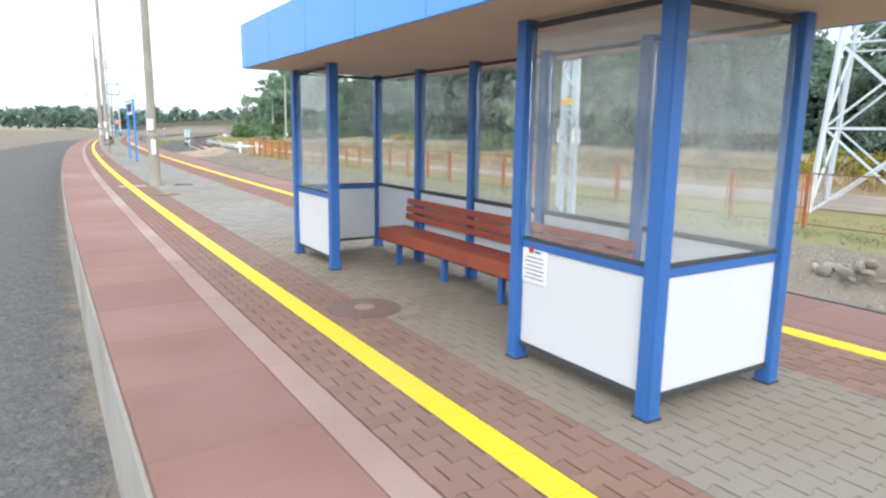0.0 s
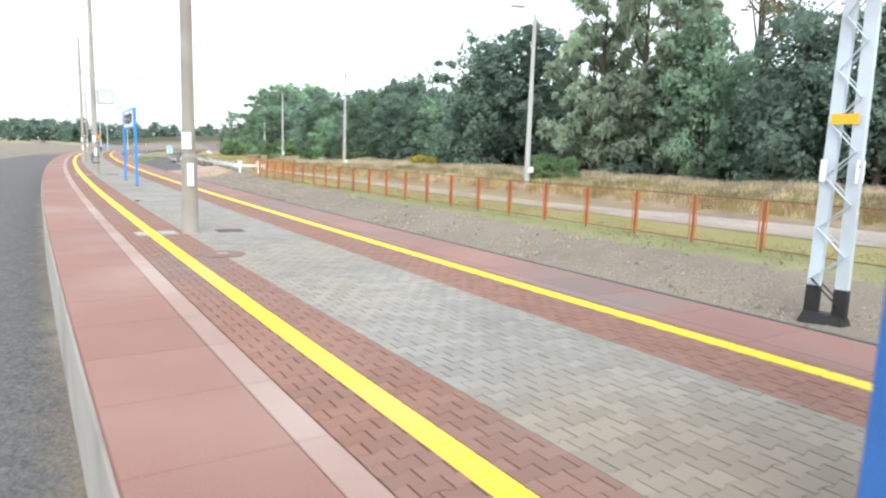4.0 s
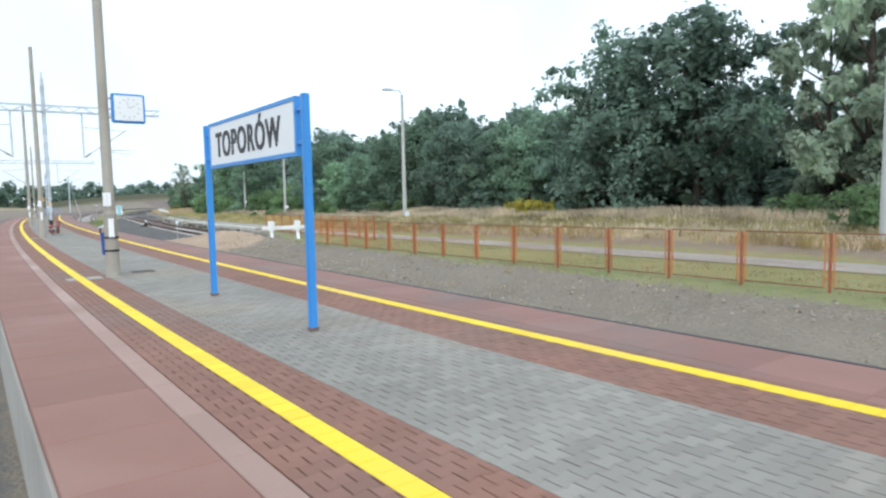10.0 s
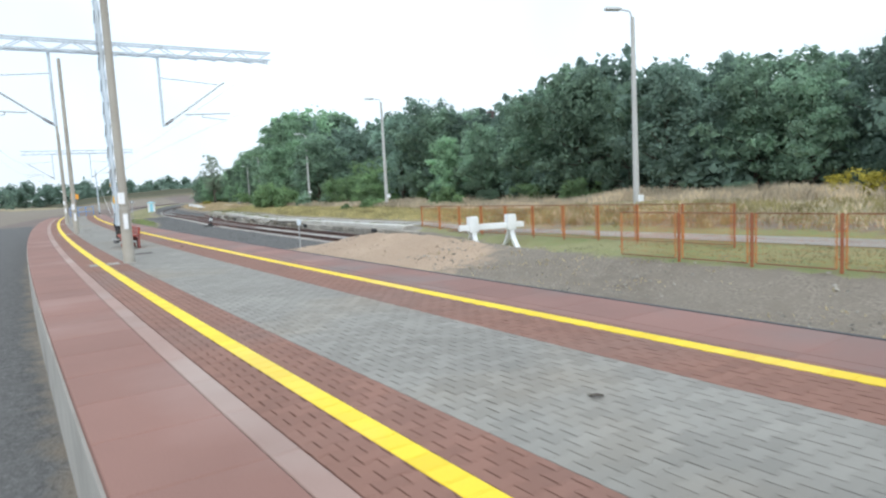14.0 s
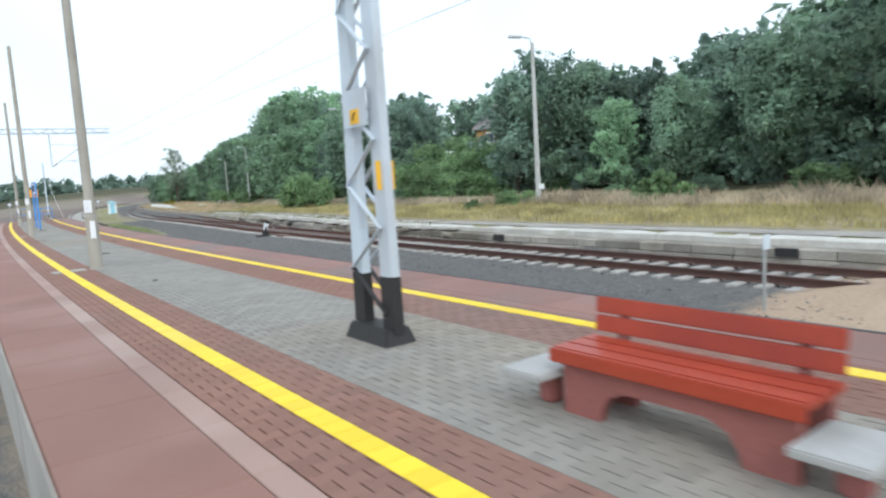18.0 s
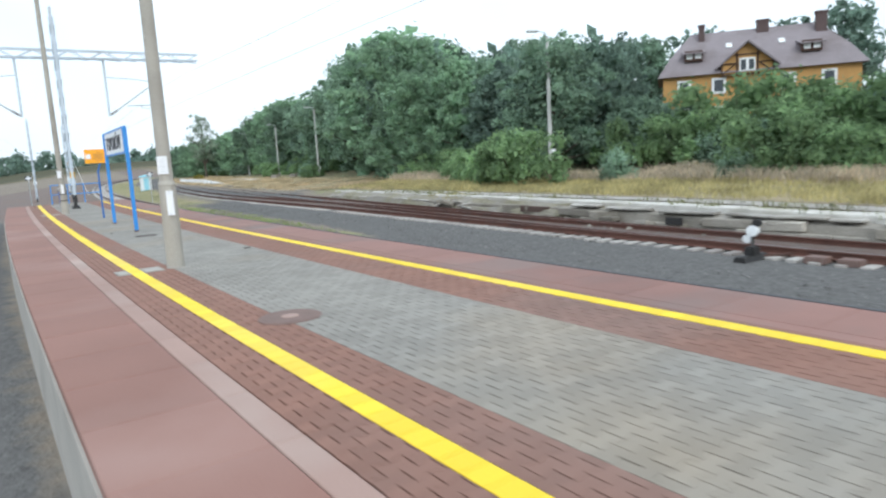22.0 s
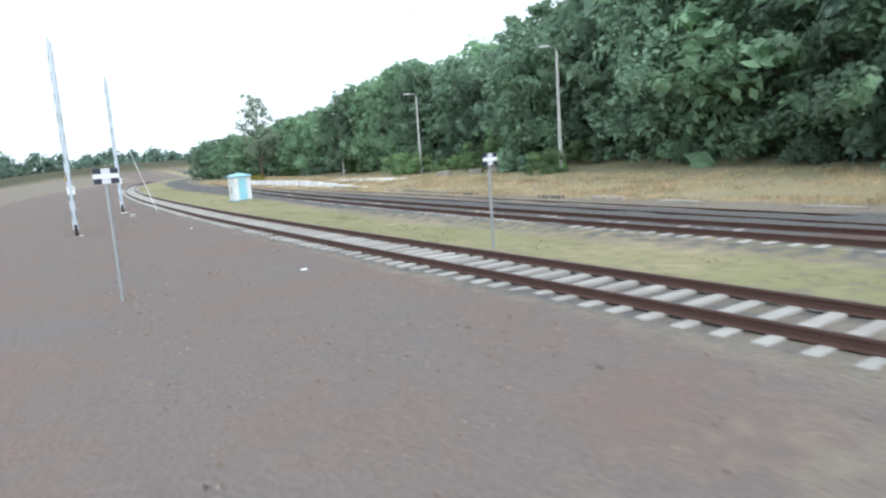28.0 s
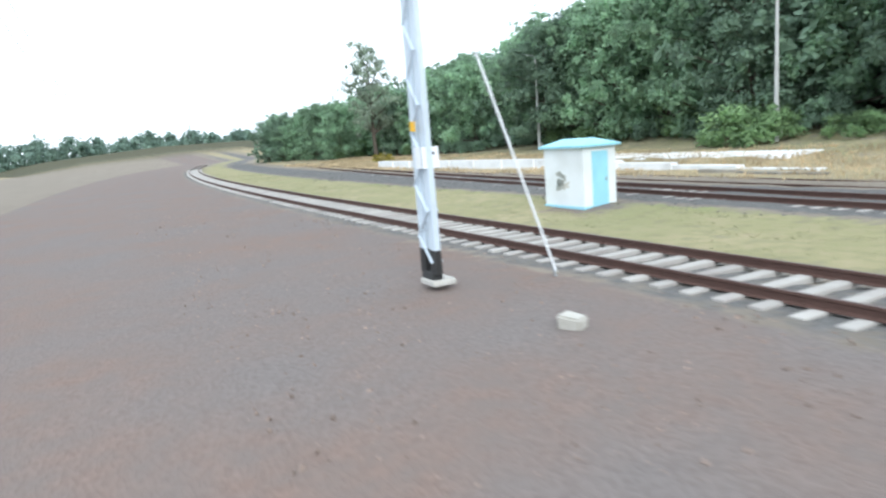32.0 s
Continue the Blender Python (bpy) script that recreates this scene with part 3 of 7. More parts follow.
def build_ground():
    gx = np.concatenate([np.linspace(-2600, -60, 14), np.linspace(-40, -6, 8), np.arange(-4, 7.4, 0.6), np.arange(7.6, 16.6, 0.24), np.arange(17.2, 76, 0.7), np.linspace(80, 150, 15), np.linspace(200, 2600, 14)])
    gy = np.concatenate([np.linspace(-2600, -60, 14), np.linspace(-40, 28, 10), np.arange(30, 50, 1.0), np.arange(50, 128, 0.36), np.arange(128.6, 345, 1.0), np.linspace(350, 480, 20), np.linspace(560, 2700, 14)])
    xx, yy = np.meshgrid(gx, gy, indexing="ij")
    r = np.hypot(RADIUS - xx, yy - 60.0)
    X, s = RADIUS - r, 60.0 + np.arctan2(yy - 60.0, RADIUS - xx) * RADIUS
    far = (np.abs(xx - 20) > 140) | (yy > 500) | (yy < -50)
    X = np.where(far, np.clip(xx - 20, -400, 300), X)
    s = np.where(far, yy, s)
    z = ground_z(X, s)
    rng = np.random.default_rng(3)
    open_soil = ((X > 6.8) & (X < 60) & ((X < 16) | (X > 22.5) | (s > 182))) | (s > 192)
    z = z + rng.normal(0, 0.018, z.shape) * open_soil * (~far)
    bank = soft_band(X, 7.9, 13.2, 0.4) * (1 - ease(106.0, 112.0, s)) * (~far)
    heap = soft_band(X + 0.22 * (118 - s), 7.2, 13.2, 0.6) * ease(112.0, 115.0, s) * (1 - ease(123.0, 126.0, s)) * (~far)
    lumps = 0.065 * lattice_noise(xx, yy, 1.9, 41) + 0.05 * lattice_noise(xx, yy, 0.85, 42)
    z = z + lumps * (bank + 0.8 * heap)
    nx, ny = xx.shape
    idx = np.arange(nx * ny).reshape(nx, ny)
    quads = np.stack([idx[:-1, :-1], idx[1:, :-1], idx[1:, 1:], idx[:-1, 1:]], axis=-1).reshape(-1, 4)
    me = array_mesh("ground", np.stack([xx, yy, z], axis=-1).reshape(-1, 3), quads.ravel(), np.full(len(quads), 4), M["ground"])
    Xb = bank_x(X, s)
    A, B, C = 1 - ease(115, 122, s), ease(115, 122, s) * (1 - ease(188, 200, s)), ease(188, 200, s)
    cover = {
        "lawn": A * (soft_band(X, 13.2, 20.5, 0.6) * 0.72 + soft_band(X, 10.4, 13.2, 1.0) * 0.16) + C * (soft_band(X, 9.9, 13.0 + 1.9 * ease(212, 246, s), 0.45) * 0.66 + ease(27, 30, X) * 0.55) + B * ease(150, 168, s) * soft_band(X, 6.6, 10.7, 0.6) * (0.5 + 0.42 * lattice_noise(X, s, 3.2, 43)) + B * soft_band(Xb, 15.4, 16.6, 0.3) * 0.58,
        "stone": soft_band(X, -7, 0.2, 0.5) * (1 - C) + B * ease(7.6, 8.8, X - 2.6 * ease(150, 172, s)) * (1 - ease(14.8, 15.4, Xb)) + C * (soft_band(X, 13.2 + 1.9 * ease(212, 246, s), 19.5, 0.5) + soft_band(X, 6.7, 9.7, 0.5) * 0.62) + A * soft_band(X, 6.2, 8.2, 0.6) * 0.4,
        "dry": A * ease(20.0, 22.0, X) * 0.8 + B * ease(16.6, 18.2, Xb) * 0.8 + C * (ease(20.5, 23, X) * 0.85 - ease(27, 30, X) * 0.38 + soft_band(X, 9.7, 14.6, 0.5) * 0.48) + (far * 0.8),
        "sand": ease(110.5, 115.5, s) * (1 - ease(124.6, 127.0, s)) * soft_band(X + 0.22 * (118 - s), 6.8, 13.6, 0.9) * 0.95,
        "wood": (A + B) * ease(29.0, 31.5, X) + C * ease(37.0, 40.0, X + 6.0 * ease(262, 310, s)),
        "brown": C * soft_band(X, -6, 6.8, 0.6) + np.exp(-((s - 245.2) / 2.2) ** 2 - ((X - 13.8) / 1.7) ** 2) * 0.8,
    }
    for name, v in cover.items():
        a = me.attributes.new(name, "FLOAT", "POINT")
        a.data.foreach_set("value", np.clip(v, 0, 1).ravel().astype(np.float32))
    for p in me.polygons:
        p.use_smooth = True
    return tagged(new("ground", me), "trampled soil, ballast and dry grass beside the railway", "ground", kind="structure")


build_ground()


def gz(X, s):
    return float(ground_z(np.array(X, dtype=float), np.array(s, dtype=float)))


# ---- platform ----
S0, S1 = 40.0, 190.6
NEAR, FAR = 0.33, 6.38
EDGES = ((0.33, 1.20), (5.50, 6.38))
PALE = ((1.20, 1.40), (5.30, 5.50))
YELLOW = ((1.79, 1.98), (5.03, 5.22))
RED = ((1.40, 1.79), (1.98, 2.42), (4.27, 5.03), (5.22, 5.30))
GREY = ((2.42, 4.27),)

platform = tagged(new("platform"), "island platform paved in grey and red blocks with two yellow lines", "platform", kind="structure")
bm = bmesh.new()
sweep(bm, [(NEAR + 0.06, -0.014), (FAR - 0.06, -0.014), (FAR - 0.06, -1.1), (NEAR + 0.06, -1.1)], S0, S1)
part("platform_body", bm, M["joint"], platform)
bm = bmesh.new()
for X in (NEAR + 0.03, FAR - 0.03):
    sweep(bm, [(X - 0.05, -0.09), (X + 0.05, -0.09), (X + 0.05, -1.05), (X - 0.05, -1.05)], S0, S1 + 0.04)
part("edge_wall", bm, M["concrete"], platform)
bm = bmesh.new()
sweep(bm, [(FAR + 0.002, 0.006), (FAR + 0.045, 0.006), (FAR + 0.045, -0.07), (FAR + 0.002, -0.07)], S0, S1)
part("edge_strip", bm, M["seal"], platform, "dark strip along the far edge")
bm = bmesh.new()
sweep(bm, [(FAR + 0.047, -0.03), (FAR + 0.10, -0.03), (FAR + 0.10, -0.12), (FAR + 0.047, -0.12)], S0, S1)
part("edge_lip", bm, M["hatch"], platform, "pale concrete lip along the far edge")
bm = bmesh.new()
e0, e1 = W(NEAR, S1), W(FAR, S1)
bar(bm, (e0.x, e0.y, -0.55), (e1.x, e1.y, -0.55), 1.02, 0.12)
part("end_wall", bm, M["concrete"], platform)


def slab_mesh(name, w, ln, h, material, bevel=0.008):
    b = bmesh.new()
    box(b, (0, 0, -h / 2), (w - 0.006, ln - 0.008, h))
    soften(b, bevel, 1)
    return mesh_of(name, b, material)


for (a, b_), key, nm in ((EDGES[0], "edge_dark", "edge_slab"), (EDGES[1], "edge_far", "edge_slab"), (PALE[0], "edge_light", "pale_slab"), (PALE[1], "edge_far", "edge_slab")):
    me = slab_mesh(nm, b_ - a, 1.0, 0.09, M[key])
    for k in range(int(S0), int(S1)):
        share(nm, me, platform, at((a + b_) / 2, k + 1.1, 0.0))


def paver_outline():
    """The waisted block: wide at its ends, narrow at its middle."""
    hl, w1, w2 = 0.0884, 0.0735, 0.0563
    side = [(-hl, w1), (-0.06, w1), (-0.033, w2), (0.033, w2), (0.06, w1), (hl, w1)]
    return np.array(side + [(x, -y) for x, y in side[::-1]])


def brick_field(name, lo, hi, key, keep=None, seed=1):
    """Rows of waisted blocks across the platform, every second row set off by half a block. Those inside keep=(s0, s1) become pieces of their own."""
    rng = np.random.default_rng(seed)
    out = paver_outline()
    k = len(out)
    rows = np.arange(S0 + 0.09, S1 - 0.07, 0.13)
    cells = []
    for i, s in enumerate(rows):
        X = lo + (0.0935 if i % 2 else 0.0) + np.arange(int((hi - lo) / 0.187) + 3) * 0.187 - 0.0935
        X = X[(X > lo - 0.078) & (X < hi + 0.078)]
        cells.append(np.stack([X, np.full(len(X), s)], axis=1))
    cells = np.concatenate(cells)
    if keep:
        inside = (cells[:, 1] > keep[0]) & (cells[:, 1] < keep[1])
        chosen = cells[inside][:300]
        limit = chosen[-1, 1] + 0.01 if len(chosen) else keep[0]
        whole = (cells[:, 1] > keep[0]) & (cells[:, 1] < limit) & (cells[:, 0] > lo + 0.09) & (cells[:, 0] < hi - 0.09)
        chosen = cells[whole]
        cells = cells[~whole]
        b = bmesh.new()
        top = [b.verts.new((x * 0.992, y * 0.972, 0)) for x, y in out]
        low = [b.verts.new((x, y, -0.02)) for x, y in out]
        b.faces.new(top[::-1])
        for j in range(k):
            b.faces.new((top[j], top[(j + 1) % k], low[(j + 1) % k], low[j]))
        bmesh.ops.recalc_face_normals(b, faces=b.faces)
        me = mesh_of(name, b, M[key])
        for X, s in chosen:
            share(name, me, platform, at(X, s, rng.normal(0, 0.0012), rng.normal(0, 0.3)))
    n = len(cells)
    z = rng.normal(0, 0.0009, n)
    jit = rng.normal(0, 0.0008, (n, 2))
    P = cells[:, None, :] + jit[:, None, :] + out[None, :, :] * np.array([0.992, 0.972])
    Q = cells[:, None, :] + jit[:, None, :] + out[None, :, :]
    P[..., 0], Q[..., 0] = np.clip(P[..., 0], lo + 0.002, hi - 0.002), np.clip(Q[..., 0], lo + 0.002, hi - 0.002)
    top = W_arr(P[..., 0], P[..., 1], np.broadcast_to(z[:, None], P.shape[:2]))
    low = W_arr(Q[..., 0], Q[..., 1], np.full(Q.shape[:2], -0.02))
    verts = np.concatenate([top, low], axis=1).reshape(-1, 3)
    base = (np.arange(n) * 2 * k)[:, None]
    caps = (base + np.arange(k)[None, ::-1])
    j = np.arange(k)
    side = np.stack([j, (j + 1) % k, k + (j + 1) % k, k + j], axis=1)
    sides = base[:, :, None] + side[None]
    loops = np.concatenate([caps.reshape(n, -1), sides.reshape(n, -1)], axis=1).ravel()
    sizes = np.tile(np.concatenate([[k], np.full(k, 4)]), n)
    ob = new(name + "_field", array_mesh(name + "_field", verts, loops, sizes, M[key]))
    ob.parent = platform
    return tagged(ob, kind="stuff")


# ---- tracks ----
R_LINE = knots([112, 118, 130, 150, 160, 168, 176, 190, 205, 222, 241, 257, 300, 420], [12.75, 12.95, 13.35, 13.85, 14.2, 14.6, 14.8, 15.0, 15.25, 15.95, 16.95, 18.2, 21.5, 31.0])
R2_LINE = knots([150, 160, 167, 172, 176, 186, 205, 222, 260, 320], [13.85, 14.55, 15.25, 15.65, 15.95, 17.05, 18.8, 19.7, 21.6, 25.5])
N_LINE = knots([140, 228, 240, 420], [8.4, 8.4, 8.54, 8.7])


def rail_track(name, line, s0, s1, top, label, sleepers_to=None, red=(0, 0), sink=None, close=(0, 0)):
    tr = tagged(new(name), label, "railway track", kind="structure")
    prof = [(-0.036, 0), (0.036, 0), (0.036, -0.035), (0.009, -0.05), (0.009, -0.13), (0.07, -0.152), (0.07, -0.16), (-0.07, -0.16), (-0.07, -0.152), (-0.009, -0.13), (-0.009, -0.05), (-0.036, -0.035)]
    cuts = sorted({s0, *(c for c in red if s0 < c < s1), s1})
    for side in (-0.753, 0.753):
        for lo, hi in zip(cuts, cuts[1:]):
            rust = "rail_red" if red[0] <= lo < red[1] else "rail_rust"
            for nm, pr, key in (("rail", prof, rust), ("rail_head", [(-0.03, 0.002), (0.03, 0.002), (0.03, -0.004), (-0.03, -0.004)], "rail_top")):
                b = bmesh.new()
                rings = []
                for s in np.linspace(lo, hi, int((hi - lo) / 2) + 2):
                    Xc = float(np.interp(s, *line)) + side
                    low = sink[2] * float(ease(sink[0], sink[1], s)) if sink else 0.0
                    rings.append([b.verts.new(W(Xc + x, s, top + z - low)) for x, z in pr])
                kk = len(pr)
                for u, v in zip(rings, rings[1:]):
                    for j in range(kk):
                        b.faces.new((u[j], u[(j + 1) % kk], v[(j + 1) % kk], v[j]))
                b.faces.new(rings[0][::-1])
                b.faces.new(rings[-1])
                bmesh.ops.recalc_face_normals(b, faces=b.faces)
                part(nm, b, M[key], tr)
    b = bmesh.new()
    vs = box(b, (0, 0, -0.1), (2.5, 0.26, 0.2))
    for v in vs:
        if v.co.z > -0.05:
            v.co.y *= 0.8
            if abs(v.co.x) < 1.3:
                v.co.x *= 0.985
    soften(b, 0.015, 1)
    me = mesh_of("sleeper", b, M["sleeper"])
    rng = np.random.default_rng(11)
    places, s = [], s0 + 0.3
    while s < min(s1, sleepers_to or s1):
        places.append(s)
        s += 0.46 if close[0] < s < close[1] else 0.585
    if len(places) > 300:
        b = bmesh.new()
        for s in places[300:]:
            box(b, W(float(np.interp(s, *line)), s, top - 0.255 - (sink[2] if sink else 0.0)), (2.5, 0.22, 0.2), heading(s))
        rest = part("far_sleepers", b, M["sleeper"], tr)
        tagged(rest, "pale concrete sleepers far along the track", kind="stuff")
    for s in places[:300]:
        Xc = float(np.interp(s, *line))
        skew = -math.degrees(math.atan((np.interp(s + 1, *line) - np.interp(s - 1, *line)) / 2))
        share("sleeper", me, tr, at(Xc + rng.normal(0, 0.015), s, top - 0.155 - (sink[2] * float(ease(sink[0], sink[1], s)) if sink else 0.0) + rng.normal(0, 0.006), skew + rng.normal(0, 0.5)))
    return tr


rail_track("side_track", R_LINE, 116.0, 420.0, -0.64, "rusty side track on pale concrete sleepers, ending in a sand heap", 302.0, (146, 196), (176, 206, 0.09), (147, 196))
side_track = bpy.data.objects["side_track"]
bm = bmesh.new()
prev = None
for s in np.arange(141.0, 206.1, 2.5):
    Xc, Xd, dip_ = float(np.interp(s, *R_LINE)), float(np.interp(s, *R2_LINE)) if 150 < s < 184 else 0.0, 0.1 * (1 - float(ease(141, 148, s)) * (1 - float(ease(198, 206, s)))) - 0.085 * (1 - float(ease(176, 206, s)))
    Xd = max(Xc, Xd)
    cur = [bm.verts.new(W(u, s, zz - dip_)) for u, zz in ((Xc - 0.70, -0.95), (Xc - 0.64, -0.915), (0.5 * (Xc + Xd), -0.905), (Xd + 0.64, -0.915), (Xd + 0.70, -0.95))]
    if prev:
        for j in range(4):
            bm.faces.new((prev[j], prev[j + 1], cur[j + 1], cur[j]))
    prev = cur
bmesh.ops.recalc_face_normals(bm, faces=bm.faces)
bmesh.ops.solidify(bm, geom=list(bm.faces), thickness=-0.06)
part("ballast_fill", bm, M["ballast_bed"], side_track, "rust-stained ballast filled in between the rails")
rail_track("branch_track", R2_LINE, 150.0, 320.0, -0.65, "rusty branch track joining at a set of points", 150.1, (150, 196), (176, 206, 0.175))
rail_track("outer_track", N_LINE, 186.0, 420.0, -0.73, "rusty track on pale concrete sleepers beside brown soil", 372.0)

# ---- old loading wall beside the side track, the road, the pale ramp ----
old_wall = tagged(new("old_loading_wall"), "crumbling grey concrete loading wall with pale coping slabs", "retaining wall", kind="structure")


def wall_shift(s):
    return 0.38 * float(ease(146, 160, s)) + float(np.interp(s, [158, 165, 172, 180, 196], [0, 0.7, 1.6, 2.4, 3.3]))


def face_x(s):
    return 15.16 + float(np.interp(s, BANK_S, BANK_OUT))


bm = bmesh.new()
ss = np.arange(122.0, 196.1, 1.0)
rng = np.random.default_rng(5)
rings = []
for s in ss:
    w = rng.normal(0, 0.02, 2)
    o = wall_shift(s)
    low = 0.5 * float(ease(178, 196, s)) + 0.45 * (1 - float(ease(122, 125, s)))
    fx, dr, lay = face_x(s), float(bank_drop(s)), 0.1 * float(ease(160, 168, s))
    rings.append([bm.verts.new(W(X, s, z)) for X, z in ((fx + w[0], -1.15), (fx + 0.03 + w[1], -0.72 - lay * 0.4), (fx + 0.06 + w[0], -0.40 - low - lay - 0.7 * dr * (s < 160)), (max(fx + 0.1, 0.5 * fx + 0.5 * (15.85 + o)) + w[1], -0.3 - 0.8 * low - dr), (max(fx + 0.15, 15.75 + o), -0.2 - 0.6 * low - dr), (16.2 + o, -0.17 - 0.5 * low - dr), (16.2 + o, -1.15))])
for u, v in zip(rings, rings[1:]):
    for j in range(6):
        bm.faces.new((u[j], v[j], v[j + 1], u[j + 1]))
bm.faces.new(rings[0])
bmesh.ops.recalc_face_normals(bm, faces=bm.faces)
part("wall_body", bm, M["wall_concrete"], old_wall)
rng = np.random.default_rng(6)
block_meshes = [slab_mesh("wall_block", 0.3, ln, 0.235, M["wall_concrete"], 0.025) for ln in (0.8, 1.15, 1.5)]
for course, z in enumerate((-0.60, -0.36)):
    s = 122.6 + 0.4 * course
    while s < 165:
        k = int(rng.integers(0, 3))
        ln = (0.8, 1.15, 1.5)[k]
        s += ln / 2
        worn = float(ease(138, 160, s))
        if rng.random() > (0.06 + 0.4 * worn if course else 0.04 + 0.12 * worn):
            tip = rng.normal(0, 0.6 + 2.2 * worn) if course else 0.0
            share("wall_block", block_meshes[k], old_wall, at(face_x(s) + 0.08 + rng.normal(0, 0.012 + 0.025 * worn * course), s, z - 0.7 * float(bank_drop(s)) + (rng.normal(0, 0.02) * worn if course else 0), rng.normal(0, 0.4 + 2 * worn * course)) @ pose(0, 0, 0, tip * 0.4, tip, 0))
        s += ln / 2 + 0.02
copings = [slab_mesh("coping_slab", w, 1.5, 0.2, M["coping"], 0.02) for w in (0.62, 1.1)]
for k, s in enumerate(np.arange(125.8, 186, 1.5)):
    share("coping_slab", copings[int(s < 148)], old_wall, at(15.82 + 0.22 * (s < 148) + wall_shift(s) + rng.normal(0, 0.01), s, -0.13 - float(bank_drop(s)) + rng.normal(0, 0.004), -5.5 * float(ease(158, 164, s)) + rng.normal(0, 0.3)) @ pose(0, 0, 0, rng.normal(0, 0.15), rng.normal(0, 0.25), 0))
me3 = [slab_mesh("worn_coping", 0.34, ln, 0.07, M["worn_coping"], 0.02) for ln in (0.7, 1.2, 1.7)]
s = 138.0
while s < 186:
    k = int(rng.integers(0, 3))
    s += (0.35, 0.6, 0.85)[k]
    if rng.random() < (0.62 if s < 163 else 0.0 if s < 172.5 else 0.85):
        share("worn_coping", me3[k], old_wall, at(face_x(s) + 0.16 + rng.normal(0, 0.03), s, float(np.interp(s, [146, 157, 162, 172, 187], [-0.345, -0.26, -0.25, -0.44, -0.60])) + rng.normal(0, 0.012), -5.0 * float(ease(160, 164, s)) + rng.normal(0, 2)) @ pose(0, 0, 0, rng.normal(0, 1.0), rng.normal(2, 2), 0))
    s += (0.35, 0.6, 0.85)[k] + rng.uniform(0.02, 0.5)
me2 = slab_mesh("broken_slab", 0.34, 0.62, 0.12, M["wall_concrete"], 0.012)
for k in range(16):
    s = rng.uniform(140, 165)
    share("broken_slab", me2, old_wall, at(face_x(s) - 0.02 + rng.normal(0, 0.12), s, -0.58 + rng.uniform(-0.2, 0.22), rng.uniform(-40, 40)) @ pose(0, 0, 0, rng.uniform(-8, 8), rng.uniform(-4, 16), 0))
bm = bmesh.new()
prev = None
rng = np.random.default_rng(17)
for s in np.arange(160.0, 187.1, 1.0):
    fx, o, dr = face_x(s), wall_shift(s), float(bank_drop(s))
    up = 0.09 * float(ease(160, 165, s)) * (1 - float(ease(183, 187, s)))
    zl = np.interp(s, [160, 166, 171, 174, 187], [-0.45, -0.62, -0.66, -0.5, -0.7])
    cur = [bm.verts.new(W(X, s, z - 0.07 + rng.normal(0, 0.03))) for X, z in ((fx - 0.12 * up / 0.09, zl - 0.28 * up / 0.09), (fx + 0.05, zl + up), (0.5 * (fx + 0.05 + 15.6 + o), 0.5 * (zl - 0.16 - dr) + up), (15.6 + o, -0.20 - dr + up * 0.6))]
    if prev:
        for j in range(3):
            bm.faces.new((prev[j], prev[j + 1], cur[j + 1], cur[j]))
    prev = cur
bmesh.ops.recalc_face_normals(bm, faces=bm.faces)
bmesh.ops.solidify(bm, geom=list(bm.faces), thickness=-0.05)
part("grassy_slope", bm, M["slope_soil"], old_wall, "crumbled slope with thin dry grass")
for k in range(34):
    s = rng.normal(169.6, 1.0) if k < 22 else rng.uniform(161.5, 173.5)
    X, z = (face_x(s) + rng.uniform(-0.1, 0.3), -0.62 + 0.16 * math.exp(-(s - 169.6) ** 2) + rng.normal(0, 0.05)) if k < 22 else (face_x(s) - 0.06 + rng.normal(0, 0.04), -0.76 + rng.normal(0, 0.03))
    me = (me2, me3[0], me3[1], me3[2])[int(rng.integers(0, 2)) if k < 22 else int(rng.integers(1, 4))]
    share("broken_slab", me, old_wall, at(X, s, z, rng.uniform(-50, 50) if k < 22 else rng.normal(0, 5)) @ pose(0, 0, 0, rng.normal(0, 9 if k < 22 else 2), rng.normal(0, 10 if k < 22 else 4), 0))
bm = bmesh.new()
box(bm, W(face_x(163.4) - 0.02, 163.4, -0.5), (0.1, 1.5, 0.2), heading(163.4))
part("brick_cavity", bm, M["cavity"], old_wall, "dark brown cavity with bare brick")
bm = bmesh.new()
for s in (127.2, 137.2, 157.0):
    box(bm, W(face_x(s) - 0.105, s, -0.55), (0.06, 0.5, 0.2), heading(s))
part("drain_opening", bm, M["black"], old_wall)

bm = bmesh.new()
ROAD_IN = knots([20, 60, 85, 105, 118, 126, 190], [20.8, 19.3, 17.6, 17.4, 17.0, 16.2, 16.2])
ROAD_OUT = knots([20, 60, 85, 105, 118, 126, 190], [23.0, 21.4, 19.7, 19.3, 18.4, 17.1, 16.9])
prev = None
rng = np.random.default_rng(8)
for s in np.arange(20, 181, 2.0):
    sh = float(np.interp(s, BANK_S, BANK_OUT))
    a, b_ = sh + float(np.interp(s, *ROAD_IN)) + rng.normal(0, 0.05), sh + float(np.interp(s, *ROAD_OUT)) + rng.normal(0, 0.05)
    cur = [bm.verts.new(W(X, s, gz(X, s) + 0.03)) for X in np.linspace(a, b_, 5)]
    if prev:
        for j in range(4):
            bm.faces.new((prev[j], prev[j + 1], cur[j + 1], cur[j]))
    prev = cur
bmesh.ops.solidify(bm, geom=list(bm.faces), thickness=0.06)
bmesh.ops.recalc_face_normals(bm, faces=bm.faces)
tagged(part("road", bm, M["road"]), "pale gravel road behind the orange fence", "road", kind="structure")

